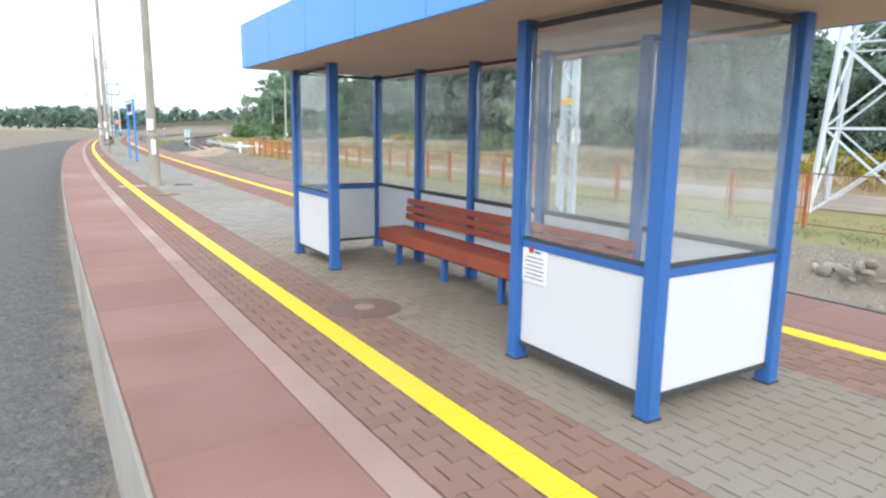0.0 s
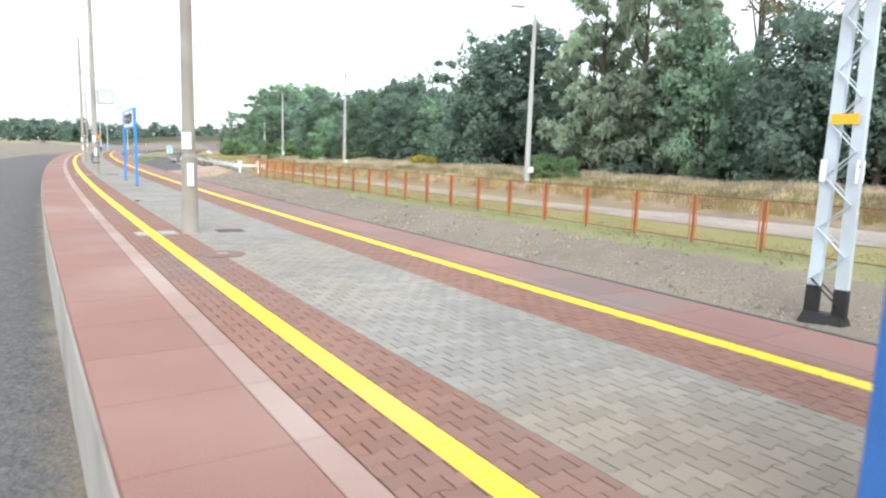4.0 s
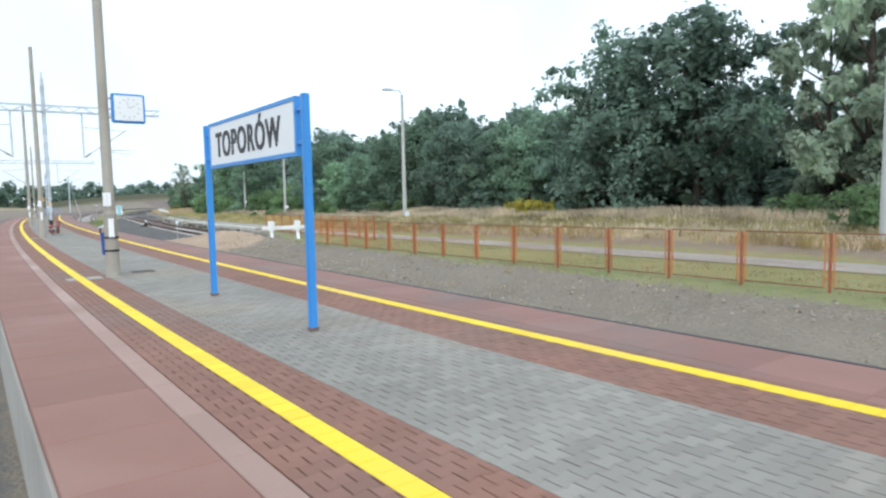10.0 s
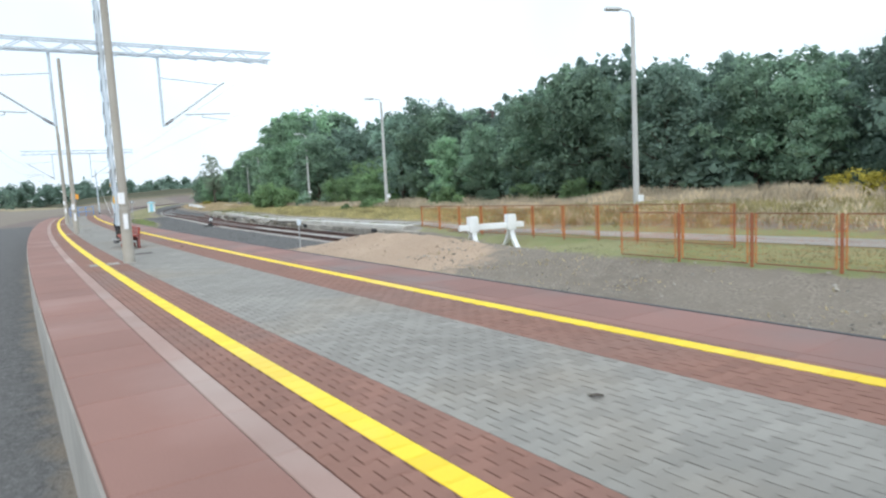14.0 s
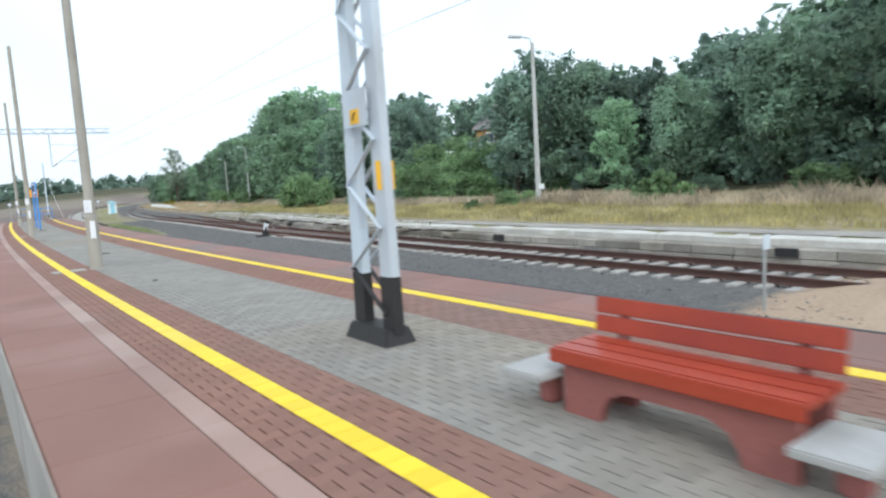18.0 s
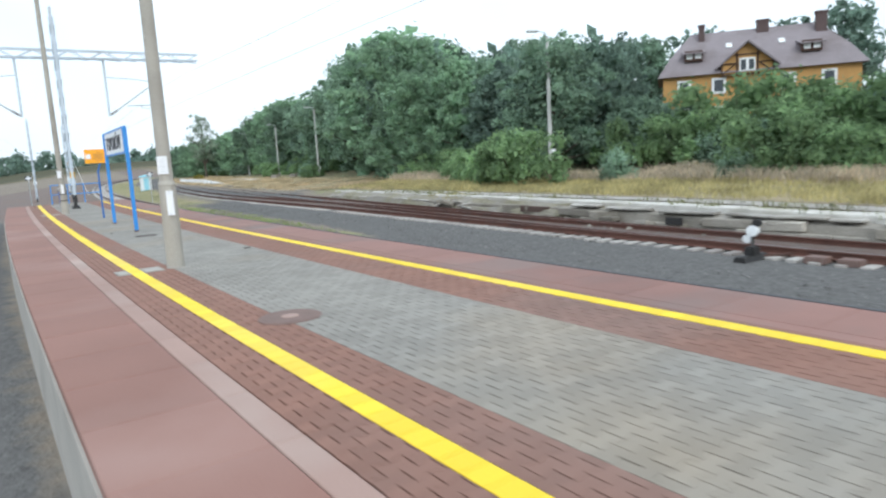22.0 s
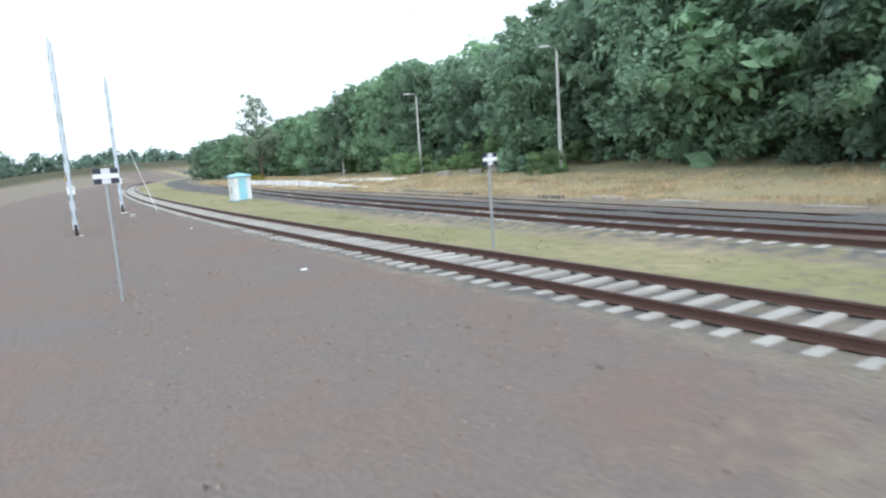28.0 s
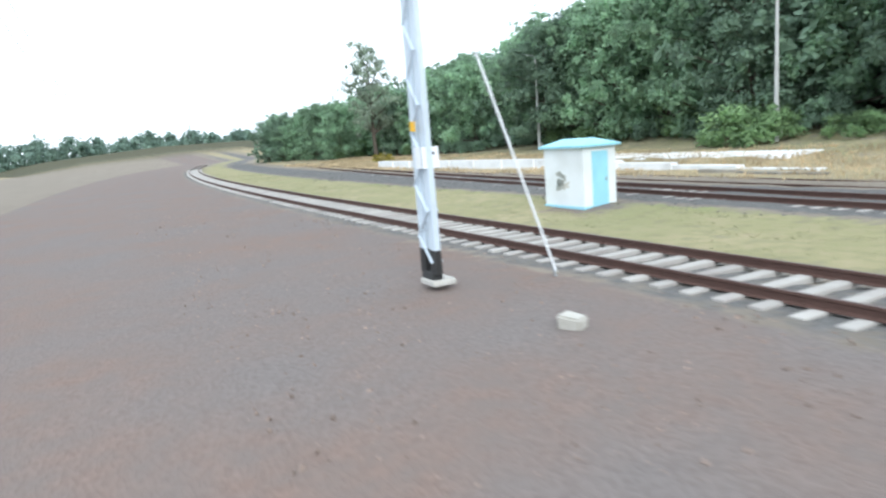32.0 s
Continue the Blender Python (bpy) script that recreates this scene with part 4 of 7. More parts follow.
ramp = tagged(new("pale_ramp_wall"), "low whitewashed ramp wall beyond the tracks", "ramp wall", kind="structure")
bm = bmesh.new()
for k in range(12):
    s = 246 + k * 3.6
    X = 24.4 - 0.14 * k
    h = 0.18 + 0.52 * min(1.0, k / 4)
    box(bm, W(X, s, -0.9 + h / 2), (0.5, 3.62, h), heading(s))
part("ramp_face", bm, M["stop_white"], ramp)
bm = bmesh.new()
sweep(bm, [(27.3, -0.66), (30.4, -0.40), (30.4, -0.6), (27.3, -0.8)], 248, 267)
part("ramp_surface", bm, M["stop_white"], ramp)
kerb_line = tagged(new("kerb_line"), "low broken concrete kerb behind the branch track", "kerb", kind="structure")
rng = np.random.default_rng(15)
me = slab_mesh("kerb_stone", 0.3, 1.9, 0.3, M["wall_concrete"], 0.02)
for s in np.arange(196, 250, 2.0):
    if rng.random() < 0.7:
        X = float(np.interp(s, *R2_LINE)) + 2.2
        share("kerb_stone", me, kerb_line, at(X, s, gz(X, s) + 0.12 + rng.normal(0, 0.03), -3 + rng.normal(0, 1)))
# ---- fence ----
def fence_bay(m, length, label, group):
    f = thing("fence_bay", m, label, "fence", group)
    bm = bmesh.new()
    box(bm, (0, 0, 0.56), (0.055, 0.055, 1.2))
    part("post", bm, M["orange_dark"], f, bevel=0.006)
    for z, nm in ((1.145, "top_rail"), (0.05, "bottom_rail")):
        bm = bmesh.new()
        box(bm, (0, length / 2, z), (0.025, length - 0.2, 0.028))
        part(nm, bm, M["rail_brown"], f)
    for y in (0.1, length - 0.1):
        bm = bmesh.new()
        box(bm, (0, y, 0.597), (0.025, 0.03, 1.066))
        part("frame_upright", bm, M["orange"], f)
    bm = bmesh.new()
    for k in range(1, 30):
        y = 0.1 + (length - 0.2) * k / 30
        bar(bm, (0, y, 0.07), (0, y, 1.13), 0.0035)
    for k in range(1, 10):
        bar(bm, (0, 0.1, 0.07 + 1.06 * k / 10), (0, length - 0.1, 0.07 + 1.06 * k / 10), 0.0035)
    for y, z in ((0.06, 0.25), (0.06, 0.8), (length - 0.06, 0.25), (length - 0.06, 0.8)):
        box(bm, (0, y, z), (0.012, 0.09, 0.025))
    part("wire_mesh", bm, M["orange"], f)
    return f


FENCE_X = knots([40, 75, 90, 109], [14.3, 13.95, 13.75, 13.35])
first = None
for k in range(37):
    s = 41.0 + 1.85 * k
    X = float(np.interp(s, *FENCE_X))
    m = at(X, s, gz(X, s) + float(np.interp(s, [60, 72, 84, 96], [0.16, 0.13, 0.09, 0.03])))
    if first is None:
        first = fence_bay(m, 1.85, "orange steel fence bay with thin wire mesh", "fence along the road")
    else:
        copy_thing(first, m)
for k in range(10):
    s = 107.8 + 1.65 * k
    copy_thing(first, at(16.0 + 0.02 * k, s, -0.47 - 0.008 * k) @ Matrix.Diagonal((1, 1.65 / 1.85, 1, 1)))
end_post = thing("fence_post", at(16.2, 124.3, -0.55), "orange steel post closing the end of the fence", "fence post")
bm = bmesh.new()
box(bm, (0, 0, 0.56), (0.055, 0.055, 1.2))
part("post", bm, M["orange_dark"], end_post, bevel=0.006)


# ---- street lamps ----
def street_lamp(m, h):
    f = thing("street_lamp", m, "slim pale concrete street lamp with a single flat head", "street lamp", "lamps along the road")
    bm = bmesh.new()
    rod(bm, (0, 0, -0.3), (0, 0, h), 0.15, 0.085, 14)
    part("pole", bm, M["lamp_pole"], f)
    bm = bmesh.new()
    rod(bm, (0, 0, h - 0.1), (-0.12, 0.05, h + 0.25), 0.035, 0.03)
    rod(bm, (-0.12, 0.05, h + 0.25), (-0.6, 0.2, h + 0.32), 0.03, 0.03)
    part("arm", bm, M["galv"], f)
    bm = bmesh.new()
    vs = box(bm, (-0.9, 0.3, h + 0.33), (0.75, 0.3, 0.14), -18)
    soften(bm, 0.04, 2)
    part("lamp_head", bm, M["lamp_head"], f)
    bm = bmesh.new()
    box(bm, (0.1, -0.16, 0.55), (0.3, 0.12, 0.3))
    part("switch_box", bm, M["sign_white"], f, bevel=0.015)
    return f


lamp = None
for X, s, z, h in ((22.07, 87.4, 0.3, 8.4), (23.6, 117.6, -0.05, 8.5), (24.95, 145.4, 0.36, 8.0), (28.5, 175.8, 1.0, 7.3), (31.8, 203.0, 1.0, 7.3), (33.4, 228.7, 0.3, 8.1), (34.8, 253.8, -0.25, 8.0), (34.7, 278.1, -0.3, 8.0), (33.0, 316.5, -0.6, 8.0), (20.9, 57.5, 0.0, 8.4), (33.5, 345.0, -0.6, 8.0)):
    m = at(X, s, z)
    if lamp is None:
        lamp = street_lamp(m, 8.4)
    else:
        copy_thing(lamp, m @ Matrix.Diagonal((1, 1, h / 8.4, 1)))


# ---- concrete poles on the platform ----
def notice(name, parent, y, z, w, h, x=-0.16, lines=5):
    bm = bmesh.new()
    box(bm, (x, y, z), (0.012, w, h))
    sh = part(name, bm, M["paper"], parent, bevel=0.003)
    for k in range(lines):
        bm = bmesh.new()
        wd = w * (0.75 if k % 2 else 0.55)
        box(bm, (x - 0.008, y + (0.0 if k % 2 else 0.02), z + h * (0.36 - 0.72 * k / max(1, lines - 1))), (0.004, wd, h * 0.05))
        part("printed_line", bm, M["print"], sh)
    return sh


def concrete_pole(m, step=1.36, rise=0.32):
    f = thing("platform_pole", m, "tall grey concrete pole with taped paper notices", "pole", "concrete poles on the platform")
    bm = bmesh.new()
    rod(bm, (0, 0, 0), (0, 0, step), 0.14, 0.13, 20)
    rod(bm, (0, 0, step), (0, 0, step + 0.07), 0.14, 0.11, 20)
    part("base_shaft", bm, M["pole_concrete"], f, bevel=0.004)
    bm = bmesh.new()
    rod(bm, (0, 0, step + 0.04), (0, 0, 9.0), 0.108, 0.08, 24)
    part("upper_shaft", bm, M["pole_concrete"], f)
    bm = bmesh.new()
    box(bm, (-0.118, 0.0, step + rise), (0.012, 0.165, 0.29))
    p = part("paper_notice", bm, M["paper"], f, "white paper notice taped to the pole", bevel=0.003)
    for k in range(6):
        bm = bmesh.new()
        box(bm, (-0.1255, 0.01 * (k % 2), step + rise + 0.1 - 0.04 * k), (0.004, 0.09 if k % 2 else 0.06, 0.006))
        part("printed_line", bm, M["print"], p)
    bm = bmesh.new()
    box(bm, (-0.148, -0.065, step - 0.29), (0.02, 0.11, 0.40))
    p2 = part("notice_case", bm, M["paper"], f, "narrow white notice case", bevel=0.004)
    for z in (step - 0.47, step - 0.11):
        bm = bmesh.new()
        box(bm, (-0.161, -0.065, z), (0.006, 0.02, 0.02))
        part("fixing", bm, M["print"], p2)
    bm = bmesh.new()
    rod(bm, (0, 0, 0.0), (0, 0, 0.012), 0.15, 0.145, 20)
    part("foot_collar", bm, M["concrete"], f)
    return f


def litter_bin(m):
    f = thing("litter_bin", m, "blue metal litter bin with a grey canopy, strapped to a pole", "litter bin", "bins on the platform")
    bm = bmesh.new()
    rod(bm, (0, 0, 0.47), (0, 0, 0.92), 0.14, 0.155, 24)
    part("bucket", bm, M["bin_blue"], f, smooth=False)
    bm = bmesh.new()
    rod(bm, (0, 0, 0.915), (0, 0, 0.955), 0.161, 0.161, 24)
    part("rim", bm, M["bin_blue"], f)
    bm = bmesh.new()
    rod(bm, (0, 0, 0.93), (0, 0, 0.958), 0.13, 0.13, 20)
    part("opening", bm, M["black"], f)
    bm = bmesh.new()
    rod(bm, (0, 0, 1.07), (0, 0, 1.13), 0.205, 0.10, 24)
    rod(bm, (0, 0, 1.055), (0, 0, 1.072), 0.205, 0.205, 24)
    part("canopy", bm, M["galv"], f)
    for x in (-0.15, 0.15):
        bm = bmesh.new()
        box(bm, (x, 0, 1.0), (0.03, 0.02, 0.14))
        part("canopy_stay", bm, M["black"], f)
    for z in (0.58, 0.86):
        bm = bmesh.new()
        box(bm, (0, -0.19, z), (0.05, 0.09, 0.04))
        rod(bm, (0, -0.375, z - 0.02), (0, -0.375, z + 0.02), 0.15, 0.15, 20)
        part("strap", bm, M["black"], f)
    return f


for s, step, rise in ((72.6, 1.34, 0.3), (95.22, 1.36, 0.32), (116.2, 1.36, 0.3), (136.85, 1.19, 0.24), (157.4, 1.36, 0.32), (177.9, 1.36, 0.32)):
    concrete_pole(at(2.5, s, 0.0, 62), step, rise)
bin_1 = litter_bin(at(2.5, 95.60, 0.0))
copy_thing(bin_1, at(2.5, 178.28, 0.0))

clock = thing("platform_clock", at(2.98, 95.2, 3.63), "square white clock box with a blue rim on a bracket", "clock")
bm = bmesh.new()
box(bm, (0, 0, 0), (0.66, 0.16, 0.62))
part("case", bm, M["sign_blue"], clock, bevel=0.02)
bm = bmesh.new()
box(bm, (0, -0.085, 0), (0.57, 0.012, 0.53))
face = part("face", bm, M["sign_white"], clock)
for k in range(12):
    a = radians(30 * k)
    bm = bmesh.new()
    box(bm, (0.2 * math.sin(a), -0.094, 0.2 * math.cos(a)), (0.02, 0.006, 0.04), 0, 0, math.degrees(a))
    part("dial_mark", bm, M["print"], face)
for tip, w in (((0.11, -0.096, 0.05), 0.014), ((-0.04, -0.097, 0.17), 0.012)):
    bm = bmesh.new()
    bar(bm, (0, tip[1], 0), tip, w)
    part("clock_hand", bm, M["print"], face)
for z in (-0.2, 0.2):
    bm = bmesh.new()
    bar(bm, (-0.46, 0, z), (-0.3, 0, z), 0.04)
    part("bracket", bm, M["galv"], clock)


# ---- station name boards ----
def text_mesh(name, body, size, depth, material):
    cu = bpy.data.curves.new(name, "FONT")
    cu.body, cu.size, cu.extrude, cu.align_x, cu.align_y, cu.space_character, cu.offset = body, size, depth, "CENTER", "CENTER", 1.12, 0.008
    ob = bpy.data.objects.new(name, cu)
    scene.collection.objects.link(ob)
    bpy.context.view_layer.update()
    me = bpy.data.meshes.new_from_object(ob.evaluated_get(bpy.context.evaluated_depsgraph_get()))
    bpy.data.objects.remove(ob)
    me.materials.clear()
    me.materials.append(material)
    return me


def name_board(m):
    f = thing("station_name_board", m, "white station name board lettered TOPORÓW between blue posts", "station sign", "station name boards")
    L = 3.86
    for y in (0, L):
        bm = bmesh.new()
        box(bm, (0, y, 1.42), (0.09, 0.09, 2.84))
        part("post", bm, M["sign_blue"], f, bevel=0.008)
        bm = bmesh.new()
        box(bm, (0, y, 0.02), (0.105, 0.105, 0.04))
        part("post_foot", bm, M["iron"], f)
    bm = bmesh.new()
    box(bm, (0, L / 2, 2.48), (0.05, 3.34, 0.62))
    panel = part("panel", bm, M["sign_white"], f, bevel=0.004)
    bm = bmesh.new()
    for z in (2.815, 2.145):
        box(bm, (0, L / 2, z), (0.07, 3.44, 0.05))
    for y in (L / 2 - 1.695, L / 2 + 1.695):
        box(bm, (0, y, 2.48), (0.07, 0.05, 0.62))
    part("frame", bm, M["sign_blue"], f)
    for y0, y1 in ((0.04, L / 2 - 1.72), (L / 2 + 1.72, L - 0.04)):
        for z in (2.28, 2.68):
            bm = bmesh.new()
            bar(bm, (0, y0, z), (0, y1, z), 0.045)
            part("tie", bm, M["sign_blue"], f)
    me = text_mesh("lettering", "TOPORÓW", 0.53, 0.006, M["ink"])
    ob = share("lettering", me, f, pose(-0.032, L / 2 + 0.07, 2.45, 90, 0, -90) @ Matrix.Diagonal((0.875, 1, 1, 1)))
    return f


board = name_board(at(3.34, 86.88, 0.0))
copy_thing(board, at(3.27, 165.37, 0.0))


# ---- catenary masts ----
LEG_W = 0.2


def lattice_mast(m, h, spread, label, beam=False, black_to=0.66, plate=True, slim=False):
    f = thing("catenary_mast", m, label, "catenary mast", "catenary masts")
    tip = spread * 0.42
    for sgn in (-1, 1):
        bm = bmesh.new()
        vs = bar(bm, (0, sgn * spread / 2 - sgn * 0.03, 0.12), (0, sgn * tip / 2, h), 0.1, LEG_W)
        part("leg", bm, M["mast_white"], f, bevel=0.006)
        bm = bmesh.new()
        k = black_to / h
        bar(bm, (0, sgn * (spread / 2 - 0.03), 0.1), (0, sgn * ((spread / 2 - 0.03) * (1 - k) + tip / 2 * k), black_to), 0.108, LEG_W + 0.008)
        part("black_leg_base", bm, M["black"], f)
    n = int(h / 0.42)
    for i in range(n):
        z0, z1 = 0.3 + i * 0.42, 0.3 + (i + 1) * 0.42
        if z1 > h:
            break
        w0, w1 = (spread / 2 + (tip - spread) / 2 * z0 / h), (spread / 2 + (tip - spread) / 2 * z1 / h)
        sg = 1 if i % 2 else -1
        bm = bmesh.new()
        bar(bm, (-0.085, sg * w0, z0), (-0.085, -sg * w1, z1), 0.045, 0.012)
        bar(bm, (0.085, sg * w0, z0), (0.085, -sg * w1, z1), 0.045, 0.012)
        part("lacing", bm, M["black"] if z1 < black_to + 0.2 else M["mast_white"], f)
    bm = bmesh.new()
    vs = box(bm, (0, 0, 0.06), (0.2, spread + 0.06, 0.16) if slim else (0.38, spread + 0.22, 0.2))
    for v in vs:
        if v.co.z > 0.1:
            v.co.x *= 0.7
            v.co.y *= 0.82
    part("foundation", bm, M["black"], f, bevel=0.015)
    if plate:
        bm = bmesh.new()
        box(bm, (-0.108, 0, 2.3), (0.01, spread * 0.72, 0.36))
        part("cross_plate", bm, M["mast_white"], f)
        bm = bmesh.new()
        box(bm, (-0.117, 0.0, 2.22), (0.008, 0.16, 0.14))
        wp = part("warning_plate", bm, M["plate_yellow"], f)
        bm = bmesh.new()
        bar(bm, (-0.124, 0.03, 2.18), (-0.124, -0.02, 2.26), 0.02, 0.006)
        part("warning_mark", bm, M["ink"], wp)
        bm = bmesh.new()
        box(bm, (0.0, -spread * 0.39 - 0.062, 1.64), (0.2, 0.01, 0.27))
        npl = part("number_plate", bm, M["plate_yellow"], f)
        bm = bmesh.new()
        box(bm, (0.0, -spread * 0.39 - 0.07, 1.73), (0.1, 0.006, 0.05))
        box(bm, (0.0, -spread * 0.39 - 0.07, 1.62), (0.07, 0.006, 0.06))
        part("dark_bar", bm, M["ink"], npl)
    if beam:
        top = 7.15
        for dx in (0.2, -0.2):
            for dz in (0, 0.4):
                bm = bmesh.new()
                bar(bm, (-4.6, dx, top + dz), (6.5, dx, top + dz + (0.0 if dz else 0.1)), 0.06)
                part("beam_chord", bm, M["mast_white"], f)
        for i in range(15):
            x0, x1 = -4.6 + i * 0.74, -4.6 + (i + 1) * 0.74
            bm = bmesh.new()
            for dx in (0.2, -0.2):
                bar(bm, (x0, dx, top + (0.4 if i % 2 else 0)), (x1, dx, top + (0 if i % 2 else 0.4)), 0.035)
            bar(bm, (x0, -0.2, top), (x1, 0.2, top), 0.035)
            part("beam_lacing", bm, M["mast_white"], f)
        for sg in (1, -1):
            x = 2.0 if sg > 0 else -1.7
            bm = bmesh.new()
            rod(bm, (x, 0, top), (x, 0, 4.44), 0.05, 0.05)
            part("drop_tube", bm, M["mast_white"], f)
            bm = bmesh.new()
            rod(bm, (x, 0, 4.46), (x + sg * 2.5, 0, 6.26), 0.032, 0.032)
            part("stay_tube", bm, M["galv"], f)
            bm = bmesh.new()
            rod(bm, (x, 0, 6.35), (x + sg * 2.35, 0, 6.15), 0.012, 0.012)
            part("tie_rod", bm, M["wire"], f)
            bm = bmesh.new()
            rod(bm, (x + sg * 0.85, 0, 4.93), (x + sg * 2.65, 0, 5.0), 0.022, 0.022)
            rod(bm, (x + sg * 1.5, 0, 4.95), (x + sg * 1.55, 0, 4.82), 0.02, 0.02)
            rod(bm, (x + sg * 1.55, 0, 4.84), (x + sg * 2.5, 0, 4.72), 0.015, 0.015)
            part("steady_arm", bm, M["galv"], f)
            bm = bmesh.new()
            for k in range(5):
                q = 0.12 + 0.07 * k
                rod(bm, (x + sg * 2.5 * q / 3, 0, 4.46 + 1.8 * q / 3), (x + sg * 2.5 * (q + 0.03) / 3, 0, 4.46 + 1.8 * (q + 0.03) / 3), 0.065, 0.065)
            part("insulator", bm, M["brick"], f)
    return f


lattice_mast(at(3.36, 125.75, 0.0), 9.5, 0.62, "pale lattice catenary mast with a black foot on the platform", True)
lattice_mast(at(3.25, 182.72, 0.0), 9.5, 0.62, "pale lattice catenary mast with a black foot near the platform's end", True)
# ---- waiting shelter ----
SH_S = 55.75
shelter = thing("waiting_shelter", at(2.79, SH_S, 0.0), "open waiting shelter with blue posts, white panels and dusty glass", "shelter")
DEPTH, LEN = 1.12, 5.68
BACK = [0.0, 1.13, 2.27, 3.40, 4.54, LEN]
PW = 0.1


def sh_post(x, y, h=2.3):
    bm = bmesh.new()
    box(bm, (x, y, h / 2), (PW, PW, h))
    part("post", bm, M["blue_paint"], shelter, bevel=0.006)
    bm = bmesh.new()
    box(bm, (x, y, 0.006), (PW + 0.016, PW + 0.016, 0.012))
    part("post_foot", bm, M["seal"], shelter)


for x, y in [(0, 0), (0, 1.17), (0, LEN - 1.17), (0, LEN)] + [(DEPTH, y) for y in BACK]:
    sh_post(x, y)


def sh_bay(p, q):
    """A bay between two posts: a white panel below, a pane above, rails and dark seals."""
    (x0, y0), (x1, y1) = p, q
    d = Vector((x1 - x0, y1 - y0, 0))
    ln = d.length - PW
    mid = ((x0 + x1) / 2, (y0 + y1) / 2)
    along_y = abs(d.y) > abs(d.x)

    def size(w, t, h):
        return (t, w, h) if along_y else (w, t, h)

    rear = min(x0, x1) > 0.5
    bm = bmesh.new()
    box(bm, (mid[0], mid[1], 0.484 if rear else 0.47), size(ln - 0.01, 0.03, 0.70 if rear else 0.66))
    part("lower_panel", bm, M["panel_white"], shelter, "white lower panel", bevel=0.003)
    bm = bmesh.new()
    box(bm, (mid[0], mid[1], 0.842 if rear else 0.825), size(ln, 0.05, 0.014 if rear else 0.05))
    part("middle_rail", bm, M["seal"] if rear else M["blue_paint"], shelter, bevel=0.003)
    bm = bmesh.new()
    box(bm, (mid[0], mid[1], 2.235), size(ln, 0.04, 0.03))
    part("upper_seal", bm, M["seal"], shelter)
    bm = bmesh.new()
    box(bm, (mid[0], mid[1], 0.862), size(ln, 0.035, 0.024))
    part("lower_seal", bm, M["seal"], shelter)
    bm = bmesh.new()
    box(bm, (mid[0], mid[1], 0.125), size(ln, 0.045, 0.03))
    part("bottom_rail", bm, M["seal"], shelter)
    bm = bmesh.new()
    box(bm, (mid[0], mid[1], 1.538), size(ln - 0.01, 0.008, 1.32))
    pane = part("glass_pane", bm, M["glass"], shelter, "dusty glass pane")
    pane.visible_shadow = False


sh_bay((0, 0), (0, 1.17))
sh_bay((0, LEN - 1.17), (0, LEN))
sh_bay((0, 0), (DEPTH, 0))
sh_bay((0, LEN), (DEPTH, LEN))
for a, b_ in zip(BACK, BACK[1:]):
    sh_bay((DEPTH, a), (DEPTH, b_))
bm = bmesh.new()
x0, x1, y0, y1 = -0.6, 1.75, -0.75, LEN + 0.12
box(bm, ((x0 + x1) / 2, (y0 + y1) / 2, 2.29), (x1 - x0 - 0.04, y1 - y0 - 0.04, 0.03))
part("soffit", bm, M["soffit"], shelter, "tan roof underside")
bm = bmesh.new()
box(bm, ((x0 + x1) / 2, (y0 + y1) / 2, 2.72), (x1 - x0 - 0.06, y1 - y0 - 0.06, 0.03))
part("roof_deck", bm, M["galv"], shelter)
for k in range(6):
    ya, yb = y0 + (y1 - y0) * k / 6, y0 + (y1 - y0) * (k + 1) / 6
    for x in (x0, x1):
        bm = bmesh.new()
        box(bm, (x, (ya + yb) / 2, 2.52), (0.03, yb - ya - 0.006, 0.50))
        part("fascia_panel", bm, M["blue_fascia"], shelter, bevel=0.003)
for y in (y0, y1):
    for k in range(2):
        xa, xb = x0 + 0.02 + (x1 - x0 - 0.04) * k / 2, x0 + 0.02 + (x1 - x0 - 0.04) * (k + 1) / 2
        bm = bmesh.new()
        box(bm, ((xa + xb) / 2, y, 2.52), (xb - xa - 0.006, 0.03, 0.50))
        part("fascia_panel", bm, M["blue_fascia"], shelter, bevel=0.003)
bm = bmesh.new()
box(bm, (-0.02, 0.985, 0.70), (0.006, 0.25, 0.25))
sheet = part("notice_sheet", bm, M["paper"], shelter, "white printed notice with a small red mark")
for k in range(6):
    bm = bmesh.new()
    box(bm, (-0.0245, 0.985, 0.745 - 0.028 * k), (0.003, 0.19 if k % 2 else 0.16, 0.006))
    part("printed_line", bm, M["print_dark"], sheet)
bm = bmesh.new()
rod(bm, (-0.0235, 1.02, 0.795), (-0.0265, 1.02, 0.795), 0.024, 0.024, 14)
part("red_mark", bm, M["bench_bright"], sheet)
bm = bmesh.new()
box(bm, (-0.0245, 0.955, 0.785), (0.003, 0.06, 0.014))
part("blue_mark", bm, M["blue_paint"], sheet)

bench = thing("waiting_bench", at(3.47, 56.84, 0.0), "long red slatted bench on blue legs under the shelter", "bench")
BL = 3.62
for k in range(4):
    bm = bmesh.new()
    box(bm, (0.03 + 0.088 * k, BL / 2, 0.405), (0.08, BL, 0.04))
    part("seat_slat", bm, M["bench_red"], bench, bevel=0.008)
bm = bmesh.new()
box(bm, (-0.026, BL / 2, 0.355), (0.025, BL, 0.13))
part("front_board", bm, M["bench_red"], bench, bevel=0.006)
for k in range(3):
    bm = bmesh.new()
    box(bm, (0.345 + 0.01 * k, BL / 2, 0.535 + 0.092 * k), (0.03, BL, 0.075))
    part("back_slat", bm, M["bench_red"], bench, bevel=0.008)
